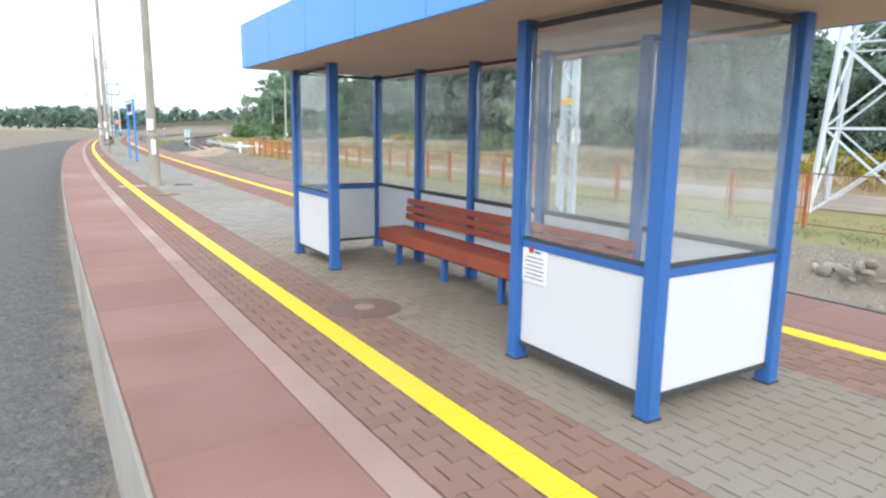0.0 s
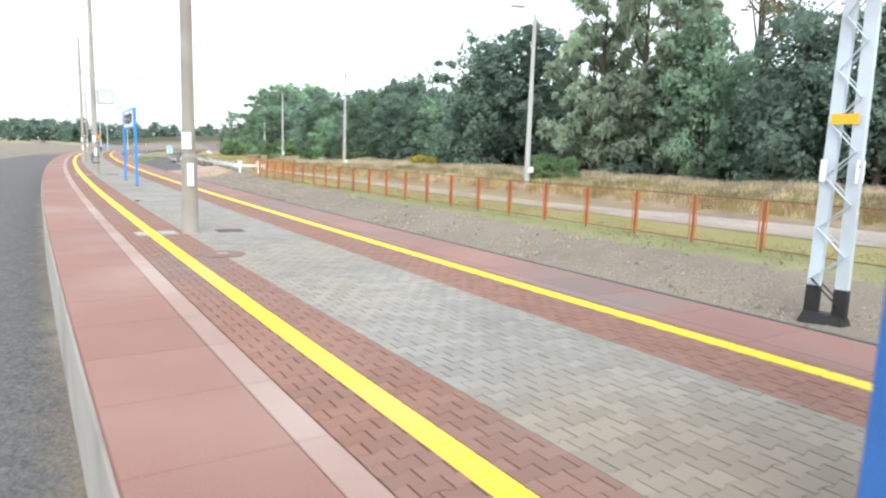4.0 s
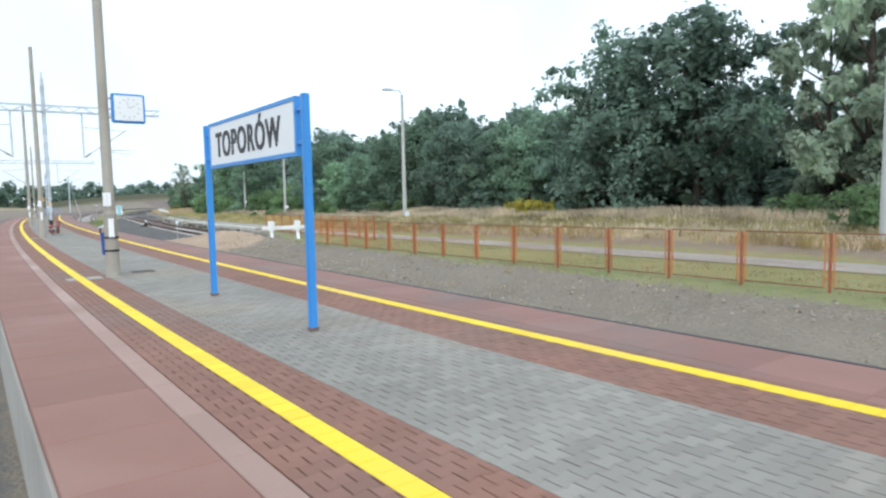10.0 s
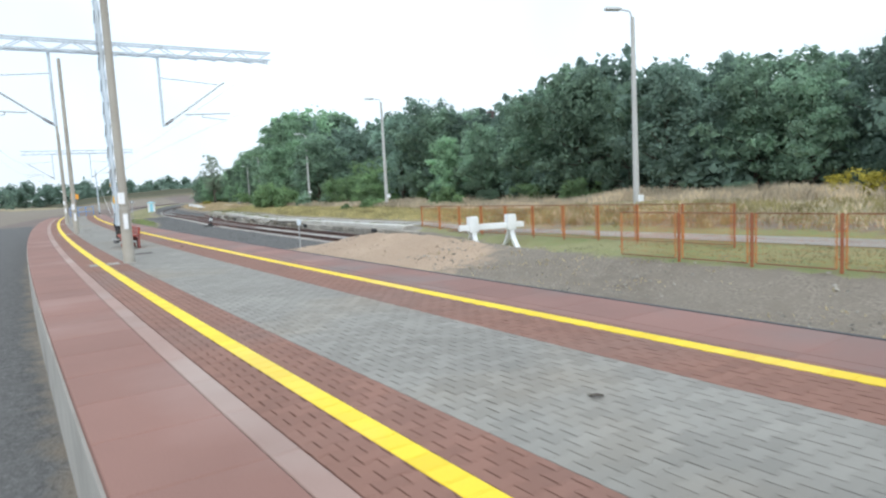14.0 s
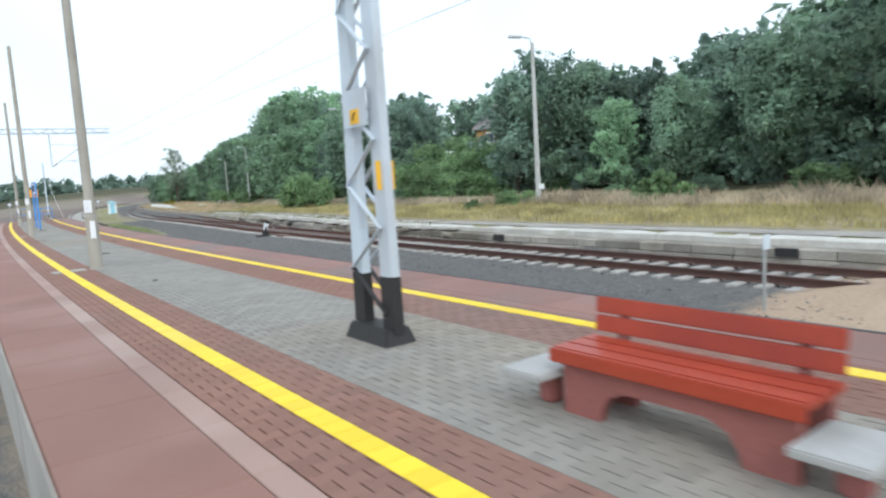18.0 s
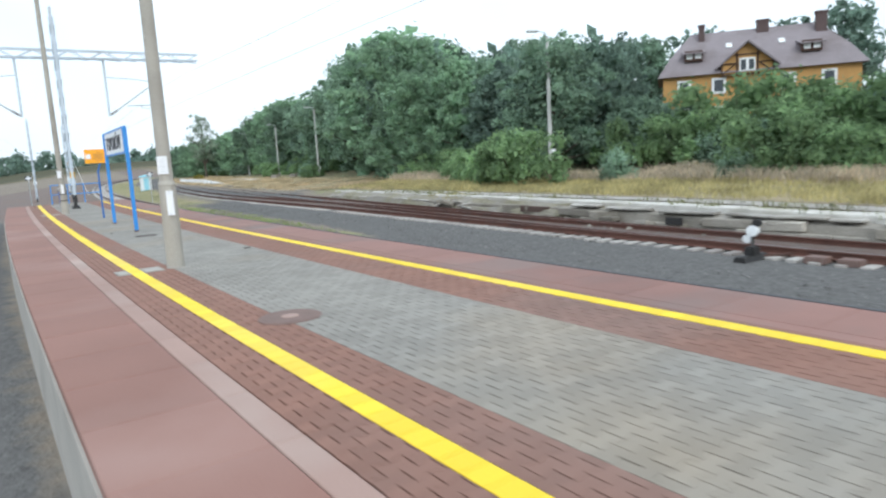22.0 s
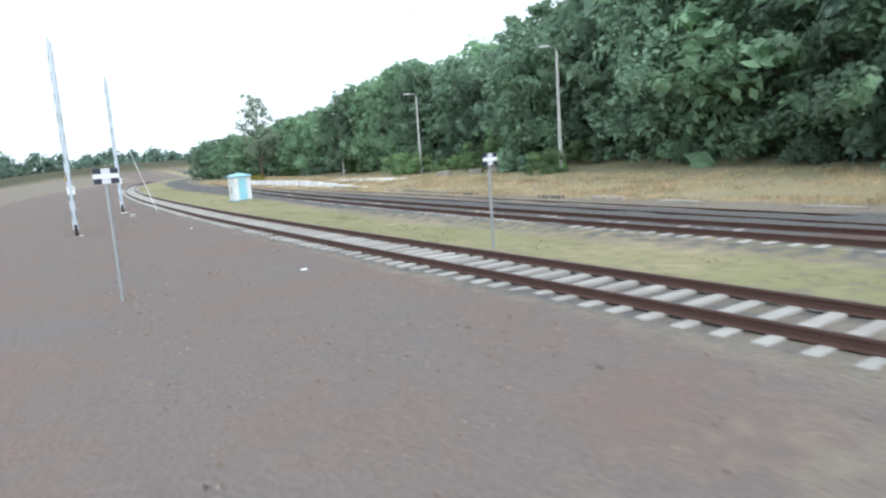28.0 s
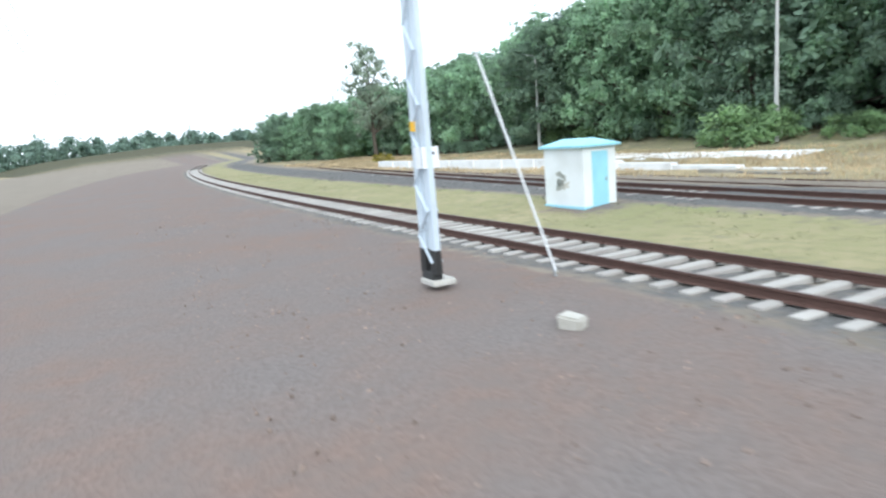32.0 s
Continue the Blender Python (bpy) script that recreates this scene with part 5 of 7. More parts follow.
for y in (0.3, 1.3, 2.3, 3.32):
    bm = bmesh.new()
    box(bm, (0.09, y, 0.19), (0.05, 0.06, 0.38))
    part("front_leg", bm, M["blue_paint"], bench)
    bm = bmesh.new()
    bar(bm, (0.395, y, 0.0), (0.395, y, 0.74), 0.045)
    part("back_leg", bm, M["blue_paint"], bench)
    bm = bmesh.new()
    box(bm, (0.2, y, 0.365), (0.37, 0.05, 0.035))
    part("seat_bearer", bm, M["blue_paint"], bench)

# ---- free-standing bench ----
b2 = thing("platform_bench", at(3.05, 121.5, 0.0), "bright red slatted bench on a concrete base with stone side tables", "bench")
for k in range(3):
    bm = bmesh.new()
    box(bm, (0.09 + 0.145 * k, 0.78, 0.415), (0.135, 1.6, 0.05))
    part("seat_slat", bm, M["bench_bright"], b2, bevel=0.008)
bm = bmesh.new()
box(bm, (0.005, 0.78, 0.39), (0.03, 1.6, 0.09))
part("front_board", bm, M["bench_bright"], b2, bevel=0.006)
for z in (0.52, 0.645):
    bm = bmesh.new()
    box(bm, (0.47 + (z - 0.5) * 0.12, 0.78, z), (0.04, 1.58, 0.11), 0, 0, 7)
    part("back_slat", bm, M["bench_bright"], b2, bevel=0.008)
bm = bmesh.new()
prof = [(0.04, 0.0), (0.32, 0.0), (0.34, 0.08), (0.40, 0.17), (0.52, 0.22), (1.04, 0.22), (1.16, 0.17), (1.22, 0.08), (1.24, 0.0), (1.52, 0.0), (1.52, 0.35), (0.04, 0.35)]
for x in (0.06, 0.42):
    ring = [bm.verts.new((x, y, z)) for y, z in prof]
    ring2 = [bm.verts.new((x + 0.07, y, z)) for y, z in prof]
    bm.faces.new(ring)
    bm.faces.new(ring2[::-1])
    for j in range(len(prof)):
        bm.faces.new((ring[j], ring[(j + 1) % len(prof)], ring2[(j + 1) % len(prof)], ring2[j]))
bmesh.ops.recalc_face_normals(bm, faces=bm.faces)
part("concrete_base", bm, M["bench_base"], b2, "red-painted arched concrete base")
for y in (0.2, 1.36):
    bm = bmesh.new()
    box(bm, (0.5, y, 0.5), (0.05, 0.06, 0.36), 0, 0, 7)
    part("back_support", bm, M["bench_base"], b2)
for y in (-0.17, 1.73):
    bm = bmesh.new()
    box(bm, (0.09, y, 0.25), (0.48, 0.36, 0.05))
    part("side_table", bm, M["table_stone"], b2, "pale stone side table", bevel=0.01)
    bm = bmesh.new()
    box(bm, (0.16, y, 0.115), (0.13, 0.14, 0.23))
    part("table_foot", bm, M["bench_base"], b2, bevel=0.02)

# ---- covers in the paving ----
cover = None
for X, s in ((2.38, 58.6), (2.43, 70.05), (2.5, 152.5)):
    if cover is None:
        cover = thing("manhole_cover", at(X, s, 0.002), "round brown cast-iron manhole cover set in the paving", "manhole cover", "manhole covers")
        bm = bmesh.new()
        rod(bm, (0, 0, -0.01), (0, 0, 0.006), 0.33, 0.325, 32)
        part("rim", bm, M["iron"], cover)
        bm = bmesh.new()
        rod(bm, (0, 0, 0.0), (0, 0, 0.009), 0.28, 0.28, 32)
        part("lid", bm, M["iron"], cover)
        bm = bmesh.new()
        rod(bm, (0, 0, 0.008), (0, 0, 0.016), 0.09, 0.09, 16)
        part("boss", bm, M["edge_light"], cover)
    else:
        copy_thing(cover, at(X, s, 0.002))
grate = None
for X, s in ((3.23, 72.75), (3.23, 95.9), (3.25, 118.9), (3.23, 141.25), (3.2, 163.75), (3.17, 186.2)):
    if grate is None:
        grate = thing("drain_grate", at(X, s, 0.0), "dark rectangular drain grate set in the paving", "drain", "drain grates")
        bm = bmesh.new()
        box(bm, (0, 0, 0.001), (0.5, 0.4, 0.01))
        part("frame", bm, M["grate"], grate)
        for k in range(7):
            bm = bmesh.new()
            box(bm, (0, -0.15 + 0.05 * k, 0.009), (0.42, 0.026, 0.01))
            part("grate_bar", bm, M["grate"], grate)
    else:
        copy_thing(grate, at(X, s, 0.0))
hatch = None
for s in (72.72, 95.3, 116.35, 136.95, 157.47, 178.05):
    if hatch is None:
        hatch = thing("cable_hatch", at(1.93, s, 0.0), "pale concrete cable hatch lid under the yellow line", "hatch", "cable hatches")
        for x, w in ((-0.235, 0.19), (0.205, 0.31)):
            bm = bmesh.new()
            box(bm, (x, 0, 0.0), (w, 0.52, 0.014))
            part("frame_slab", bm, M["hatch"], hatch, bevel=0.003)
            bm = bmesh.new()
            box(bm, (x, 0, 0.008), (w - 0.07, 0.40, 0.008))
            part("lid_slab", bm, M["concrete"], hatch)
    else:
        copy_thing(hatch, at(1.93, s, 0.0))

# ---- orange notice on a blue post ----
og = thing("orange_notice_sign", at(3.39, 172.95, 0.0, 70.0 - heading(172.95)), "orange notice board on a bent blue post", "sign")
bm = bmesh.new()
rod(bm, (0, 0, 0), (0, 0, 1.72), 0.032, 0.032, 10)
rod(bm, (0, 0, 1.71), (0, -0.09, 1.98), 0.032, 0.03, 10)
rod(bm, (0, -0.09, 1.97), (0, -0.09, 2.45), 0.03, 0.03, 10)
part("post", bm, M["blue_paint"], og)
bm = bmesh.new()
box(bm, (-0.045, 0.03, 2.255), (0.02, 0.69, 0.5))
pl = part("board", bm, M["sign_orange"], og, bevel=0.004)
bm = bmesh.new()
box(bm, (-0.058, 0.26, 2.25), (0.006, 0.17, 0.16))
part("white_square", bm, M["paper"], pl)
for k, wd in enumerate((0.09, 0.34, 0.26, 0.40, 0.22)):
    bm = bmesh.new()
    box(bm, (-0.058, -0.07, 2.385 - 0.068 * k), (0.006, wd, 0.016))
    part("printed_line", bm, M["iron"], pl)

# ---- railing at the platform's end ----
rl = thing("end_railing", at(0.0, 190.35, 0.0), "blue tubular railing across the end of the platform", "railing")
for x in (2.55, 3.4, 4.25, 5.1):
    bm = bmesh.new()
    rod(bm, (x, 0, 0), (x, 0, 1.1), 0.028, 0.028, 10)
    part("post", bm, M["sign_blue"], rl)
for z in (0.55, 1.1):
    bm = bmesh.new()
    rod(bm, (2.55, 0, z), (5.1, 0, z), 0.026, 0.026, 10)
    part("rail", bm, M["sign_blue"], rl)

# ---- mast in the old track bed, tall lattice tower, end-of-line masts ----
m1 = lattice_mast(at(11.1, 65.75, -1.0), 9.0, 0.52, "pale lattice mast with a black foot in bare soil", False, 0.6, False)
bm = bmesh.new()
box(bm, (-0.115, 0.0, 3.32), (0.012, 0.42, 0.16))
part("yellow_plate", bm, M["plate_yellow"], m1)
bm = bmesh.new()
box(bm, (0.0, -0.27, 2.5), (0.26, 0.012, 0.36))
box(bm, (-0.115, 0.24, 2.5), (0.012, 0.1, 0.36))
part("white_plate", bm, M["sign_white"], m1)
bm = bmesh.new()
box(bm, (0.0, -0.279, 2.58), (0.13, 0.006, 0.05))
box(bm, (0.0, -0.279, 2.46), (0.1, 0.006, 0.05))
part("dark_bar", bm, M["ink"], m1)

tw = thing("lattice_tower", at(19.6, 62.6, -0.5, 20), "tall white-grey steel lattice tower with crossed braces", "tower")
H, wb, wt = 14.0, 2.7, 1.1
cor = [(-1, -1), (1, -1), (1, 1), (-1, 1)]


def tc(c, z):
    w = (wb + (wt - wb) * z / H) / 2
    return (c[0] * w, c[1] * w, z)


for c in cor:
    bm = bmesh.new()
    bar(bm, tc(c, 0), tc(c, H), 0.11)
    part("leg", bm, M["mast_white"], tw)
zs = [0, 2.3, 4.5, 6.5, 8.4, 10.2, 11.8, 13.2]
for i in range(4):
    a, b_ = cor[i], cor[(i + 1) % 4]
    for z0, z1 in zip(zs, zs[1:]):
        bm = bmesh.new()
        bar(bm, tc(a, z0), tc(b_, z1), 0.06)
        bar(bm, tc(b_, z0), tc(a, z1), 0.06)
        bar(bm, tc(a, z1), tc(b_, z1), 0.05)
        part("brace", bm, M["mast_white"], tw)

for X, s, nm in ((1.70, 224.9, "pale lattice mast close beside the line"), (4.78, 238.5, "pale lattice mast with white plates on brown soil")):
    mm = lattice_mast(at(X, s, gz(X, s) + (0.0 if X < 3 else 0.18)), 8.5, 0.42, nm, False, 0.5, False, True)
    bm = bmesh.new()
    box(bm, (0.02, -0.24, 2.0), (0.3, 0.012, 0.34))
    box(bm, (-0.13, -0.1, 2.0), (0.012, 0.2, 0.34))
    part("white_plate", bm, M["sign_white"], mm)
    bm = bmesh.new()
    box(bm, (0.02, -0.249, 2.06), (0.14, 0.006, 0.05))
    part("dark_bar", bm, M["ink"], mm)
    bm = bmesh.new()
    box(bm, (-0.12, 0.02, 2.5), (0.012, 0.16, 0.16))
    part("yellow_plate", bm, M["plate_yellow"], mm)
    bm = bmesh.new()
    box(bm, (0.08, -0.05, -0.04), (0.42, 0.5, 0.1))
    part("concrete_footing", bm, M["coping"], mm, bevel=0.02)

guy = thing("guy_wire", at(6.7, 237.66, gz(6.7, 237.66)), "pale sleeved guy wire anchored beside the outer track", "guy wire")
bm = bmesh.new()
rod(bm, (0, 0, 0.1), (-1.86, 0.8, 6.75), 0.022, 0.022)
part("sleeve", bm, M["sign_white"], guy)
bm = bmesh.new()
rod(bm, (0.02, 0, -0.15), (-0.03, 0.01, 0.14), 0.035, 0.03)
part("anchor_rod", bm, M["galv"], guy)
lump = thing("concrete_lump", at(5.04, 235.2, gz(5.04, 235.2)), "pale lump of concrete lying on brown soil", "concrete lump")
bm = bmesh.new()
vs = box(bm, (0, 0, 0.08), (0.26, 0.34, 0.2), 20)
for k, v in enumerate(vs):
    v.co *= 0.8 + 0.09 * ((k * 5) % 4)
part("lump", bm, M["coping"], lump, bevel=0.03)


# ---- line-side signal boards ----
def cross_board(m, w, h, label, post_h):
    f = thing("signal_board", m, label, "signal board", "signal boards")
    bm = bmesh.new()
    box(bm, (0, 0, 0), (w, 0.02, h))
    bd = part("board", bm, M["dark_board"], f)
    bm = bmesh.new()
    box(bm, (0, -0.018, 0.0), (w * 1.04, 0.012, h * 0.3))
    part("white_bar", bm, M["sign_white"], bd)
    bm = bmesh.new()
    box(bm, (0, -0.014, 0.0), (w * 0.36, 0.008, h))
    part("pale_upright", bm, M["panel_white"], bd)
    bm = bmesh.new()
    rod(bm, (0, 0.04, -post_h), (0, 0.04, h / 2), 0.035, 0.035)
    part("post", bm, M["galv"], f)
    return f


cross_board(at(1.54, 206.2, 1.6), 0.44, 0.30, "dark board with a white cross on a thin grey post", 2.5)
cross_board(at(10.1, 205.2, 1.38, 10), 0.5, 0.3, "small dark board with a white cross beyond the outer track", 2.4)

gs = thing("track_marker", at(10.5, 125.4, -0.95), "small grey marker plate on a thin post beside the track", "marker")
bm = bmesh.new()
rod(bm, (0, 0, 0), (0, 0, 1.2), 0.03, 0.03)
part("post", bm, M["galv"], gs)
bm = bmesh.new()
box(bm, (0, -0.04, 1.2), (0.2, 0.015, 0.24))
part("plate", bm, M["mast_white"], gs)

# ---- buffer stop ----
bs = thing("buffer_stop", at(14.8, 116.9, -0.92, -14), "white-painted buffer stop on two splayed trestles of bent rail", "buffer stop")
bs.scale = (1.15, 1.15, 1.15)
bm = bmesh.new()
box(bm, (0.0, 0, 0.76), (2.25, 0.16, 0.19))
part("cross_beam", bm, M["stop_white"], bs, bevel=0.02)
for x in (-0.66, 0.66):
    bm = bmesh.new()
    box(bm, (x, -0.02, 0.86), (0.32, 0.26, 0.5))
    part("buffer_block", bm, M["stop_white"], bs, bevel=0.02)
    for sg in (-1, 1):
        bm = bmesh.new()
        pts = [(x, sg * 0.07, 0.64), (x, sg * 0.12, 0.48), (x, sg * 0.24, 0.28), (x, sg * 0.42, 0.1), (x, sg * 0.56, 0.0)]
        rings = []
        for k, p in enumerate(pts):
            a, b_ = pts[max(k - 1, 0)], pts[min(k + 1, 4)]
            along = Vector((0, b_[1] - a[1], b_[2] - a[2])).normalized()
            nrm = Vector((0, -along.z, along.y))
            rings.append([bm.verts.new(Vector((p[0] + u, p[1], p[2])) + nrm * w) for u, w in ((-0.07, -0.055), (-0.02, -0.055), (-0.02, -0.025), (0.02, -0.025), (0.02, -0.055), (0.07, -0.055), (0.07, 0.055), (0.02, 0.055), (0.02, 0.025), (-0.02, 0.025), (-0.02, 0.055), (-0.07, 0.055))])
        for u, v in zip(rings, rings[1:]):
            for j in range(12):
                bm.faces.new((u[j], u[(j + 1) % 12], v[(j + 1) % 12], v[j]))
        bm.faces.new(rings[0][::-1])
        bm.faces.new(rings[-1])
        bmesh.ops.recalc_face_normals(bm, faces=bm.faces)
        part("trestle_leg", bm, M["stop_white"], bs)
        bm = bmesh.new()
        box(bm, (x, sg * 0.57, -0.02), (0.17, 0.14, 0.07), 0, -sg * 30)
        part("foot", bm, M["black"], bs)

# ---- points lever ----
LEVER = (12.35, 153.1)
sw = thing("points_lever", at(LEVER[0], LEVER[1], gz(*LEVER) - 0.02), "points lever with a black and white weight beside the track", "points lever")
bm = bmesh.new()
vs = box(bm, (0.15, 0.0, 0.06), (0.9, 0.3, 0.14))
for v in vs:
    if v.co.z > 0.08:
        v.co.y *= 0.6
part("base", bm, M["black"], sw, bevel=0.015)
bm = bmesh.new()
box(bm, (0.2, 0.0, 0.2), (0.3, 0.2, 0.2))
part("housing", bm, M["black"], sw, bevel=0.03)
bm = bmesh.new()
bar(bm, (0.2, 0.0, 0.2), (0.3, 0.06, 0.74), 0.06)
part("lever", bm, M["black"], sw)
bm = bmesh.new()
rod(bm, (0.2, 0.02, 0.6), (0.36, 0.06, 0.6), 0.115, 0.115, 18)
part("weight", bm, M["stop_white"], sw, "white half of the weight", bevel=0.012)
bm = bmesh.new()
rod(bm, (0.2, 0.12, 0.44), (0.36, 0.16, 0.44), 0.09, 0.09, 18)
part("lower_weight", bm, M["stop_white"], sw, bevel=0.012)
bm = bmesh.new()
rod(bm, (0.26, -0.04, 0.76), (0.38, -0.01, 0.76), 0.085, 0.085, 18)
part("upper_weight", bm, M["black"], sw, "black half of the weight", bevel=0.012)
bm = bmesh.new()
bar(bm, (0.4, 0.0, 0.07), (0.85, -0.5, 0.1), 0.05)
part("drive_rod", bm, M["rail_rust"], sw)
for y in (-1.1, -1.7):
    bm = bmesh.new()
    box(bm, (0.55, y, 0.08), (0.34, 0.4, 0.14))
    part("slide_box", bm, M["iron"], sw, "rusty brown cover by the rail", bevel=0.02)

# ---- hut ----
hut = thing("track_hut", at(13.35, 244.75, -1.2, 0), "small white hut with faded mural and pale blue door", "hut")
bm = bmesh.new()
box(bm, (0.62, 0.98, 0.14), (1.40, 2.04, 0.3))
part("plinth", bm, M["hut_blue"], hut, bevel=0.01)
bm = bmesh.new()
box(bm, (0.62, 0.98, 1.2), (1.32, 1.96, 1.85))
part("wall_shell", bm, M["hut_white"], hut, bevel=0.01)
bm = bmesh.new()
ov = 0.12
pts = [(-0.04 - ov, -ov, 2.12), (1.28 + ov, -ov, 2.12), (1.28 + ov, 1.96 + ov, 2.12), (-0.04 - ov, 1.96 + ov, 2.12)]
lo = [bm.verts.new(p) for p in pts]
mid_ = [bm.verts.new((p[0], p[1], p[2] + 0.07)) for p in pts]
r0, r1 = bm.verts.new((0.62, 0.25, 2.40)), bm.verts.new((0.62, 1.71, 2.40))
bm.faces.new(lo[::-1])
for j in range(4):
    bm.faces.new((lo[j], lo[(j + 1) % 4], mid_[(j + 1) % 4], mid_[j]))
bm.faces.new((mid_[0], mid_[1], r0))
bm.faces.new((mid_[1], mid_[2], r1, r0))
bm.faces.new((mid_[2], mid_[3], r1))
bm.faces.new((mid_[3], mid_[0], r0, r1))
part("roof", bm, M["hut_blue"], hut, "pale blue hipped roof")
bm = bmesh.new()
box(bm, (0.62, -0.01, 1.13), (0.62, 0.05, 1.7))
dr = part("door", bm, M["hut_blue"], hut, "peeling pale blue door", bevel=0.008)
bm = bmesh.new()
box(bm, (0.84, -0.045, 1.1), (0.04, 0.03, 0.12))
part("handle", bm, M["galv"], dr)
bm = bmesh.new()
rng = np.random.default_rng(2)
for k in range(22):
    box(bm, (-0.045, 0.98 + rng.normal(0, 0.25), 1.02 + rng.normal(0, 0.13)), (0.01, rng.uniform(0.08, 0.3), rng.uniform(0.05, 0.16)), 0, rng.uniform(-30, 30))
part("mural", bm, M["mural"], hut, "faded grey-brown mural patches")
bm = bmesh.new()
box(bm, (0.62, -0.3, 0.05), (0.8, 0.5, 0.14))
part("step", bm, M["brick"], hut, bevel=0.01)

# ---- broken concrete on the bare bank ----
def chunk(bm, c, size, rng):
    vs = bmesh.ops.create_icosphere(bm, subdivisions=2, radius=0.5, matrix=Matrix.Translation(c) @ Euler([rng.uniform(0, 6) for _ in range(3)]).to_matrix().to_4x4() @ Matrix.Diagonal((*size, 1)))["verts"]
    for v in vs:
        v.co += Vector([rng.uniform(-0.06, 0.06) * min(size) for _ in range(3)])


heap = thing("rubble_heap", at(12.0, 58.9, gz(12.0, 58.9)), "heap of pale broken concrete lumps on the bare bank", "rubble heap")
rng = random.Random(12)
for k in range(22):
    bm = bmesh.new()
    a, r = k * 2.4, 0.15 * math.sqrt(k)
    w = rng.uniform(0.14, 0.36)
    chunk(bm, (math.cos(a) * r * 0.8, math.sin(a) * r * 1.4, 0.24 - 0.36 * r), (w, w * rng.uniform(0.7, 1.4), w * rng.uniform(0.4, 0.7)), rng)
    part("concrete_lump", bm, M["wall_concrete"], heap)

# ---- concrete debris on the far bank ----
debris = None
for X, s, k in ((31.2, 242.4, 1.0), (33.4, 240.4, 0.8), (34.6, 238.6, 0.9)):
    if debris is None:
        debris = thing("concrete_block", at(X, s, gz(X, s) - 0.05, 15), "weathered brownish concrete block lying in dry grass", "concrete block", "blocks on the far bank")
        bm = bmesh.new()
        vs = box(bm, (0, 0, 0.3), (0.6, 1.7, 0.6))
        for q, v in enumerate(vs):
            v.co *= 0.86 + 0.08 * ((q * 3) % 4)
        part("block", bm, M["wall_concrete"], debris, bevel=0.06)
    else:
        copy_thing(debris, at(X, s, gz(X, s) - 0.05, 25) @ Matrix.Diagonal((k, k, k, 1)))
# ---- house on the slope ----
house = thing("old_house", pose(57.84, 176.93, 2.64, 0, 0, -60.3), "ochre plastered house with a grey hipped roof and half-timbered gable", "house")
HL, HD, HE, HR = 16.2, 10.2, 4.6, 8.75
bm = bmesh.new()
box(bm, (HL / 2, HD / 2, HE / 2 - 0.5), (HL - 0.9, HD - 0.9, HE + 1))
part("wall_shell", bm, M["plaster"], house)
bm = bmesh.new()
e = [bm.verts.new(p) for p in ((0, 0, HE), (HL, 0, HE), (HL, HD, HE), (0, HD, HE))]
k1 = [bm.verts.new(p) for p in ((1.0, 1.7, HE + 1.7), (HL - 1.0, 1.7, HE + 1.7), (HL - 1.0, HD - 1.7, HE + 1.7), (1.0, HD - 1.7, HE + 1.7))]
r0, r1 = bm.verts.new((2.9, HD / 2, HR)), bm.verts.new((HL - 2.9, HD / 2, HR))
bm.faces.new(e[::-1])
for j in range(4):
    bm.faces.new((e[j], e[(j + 1) % 4], k1[(j + 1) % 4], k1[j]))
bm.faces.new((k1[0], k1[1], r1, r0))
bm.faces.new((k1[1], k1[2], r1))
bm.faces.new((k1[2], k1[3], r0, r1))
bm.faces.new((k1[3], k1[0], r0))
roof = part("roof", bm, M["roof_tile"], house, "grey-brown tiled hipped roof")
for x, y, hh, w in ((3.8, 4.2, 9.3, 0.5), (8.9, 4.7, 9.3, 0.95), (13.4, 4.0, 9.4, 0.85)):
    bm = bmesh.new()
    box(bm, (x, y, hh - 1.2), (w, 0.6, 2.4))
    box(bm, (x, y, hh), (w + 0.12, 0.72, 0.16))
    part("chimney", bm, M["brick"], roof)
GX = 7.2
bm = bmesh.new()
pr = [(GX - 2.0, HE - 0.25), (GX + 2.0, HE - 0.25), (GX + 2.0, HE + 0.7), (GX, HE + 2.35), (GX - 2.0, HE + 0.7)]
a = [bm.verts.new((x, 0.15, z)) for x, z in pr]
b_ = [bm.verts.new((x, 3.5, z)) for x, z in pr]
bm.faces.new(a)
bm.faces.new(b_[::-1])
for j in range(5):
    bm.faces.new((a[j], a[(j + 1) % 5], b_[(j + 1) % 5], b_[j]))
bmesh.ops.recalc_face_normals(bm, faces=bm.faces)
gable = part("gable", bm, M["plaster"], house, "half-timbered gable")
bm = bmesh.new()
for p, q in (((GX - 2.0, HE + 0.7), (GX + 2.0, HE + 0.7)), ((GX - 2.0, HE - 0.2), (GX + 2.0, HE - 0.2)), ((GX - 2.0, HE - 0.2), (GX - 2.0, HE + 0.7)), ((GX + 2.0, HE - 0.2), (GX + 2.0, HE + 0.7)), ((GX - 0.8, HE - 0.2), (GX - 0.8, HE + 1.6)), ((GX + 0.8, HE - 0.2), (GX + 0.8, HE + 1.6)), ((GX - 1.9, HE - 0.1), (GX - 0.9, HE + 0.7)), ((GX + 1.9, HE - 0.1), (GX + 0.9, HE + 0.7)), ((GX - 1.0, HE + 1.4), (GX + 1.0, HE + 1.4))):
    bar(bm, (p[0], 0.12, p[1]), (q[0], 0.12, q[1]), 0.14, 0.1)
part("timber_frame", bm, M["timber"], gable)
bm = bmesh.new()
for sg in (-1, 1):
    bar(bm, (GX, 1.6, HE + 2.45), (GX + sg * 2.5, 1.6, HE + 0.36), 4.0, 0.14)
part("gable_roof", bm, M["roof_tile"], roof)


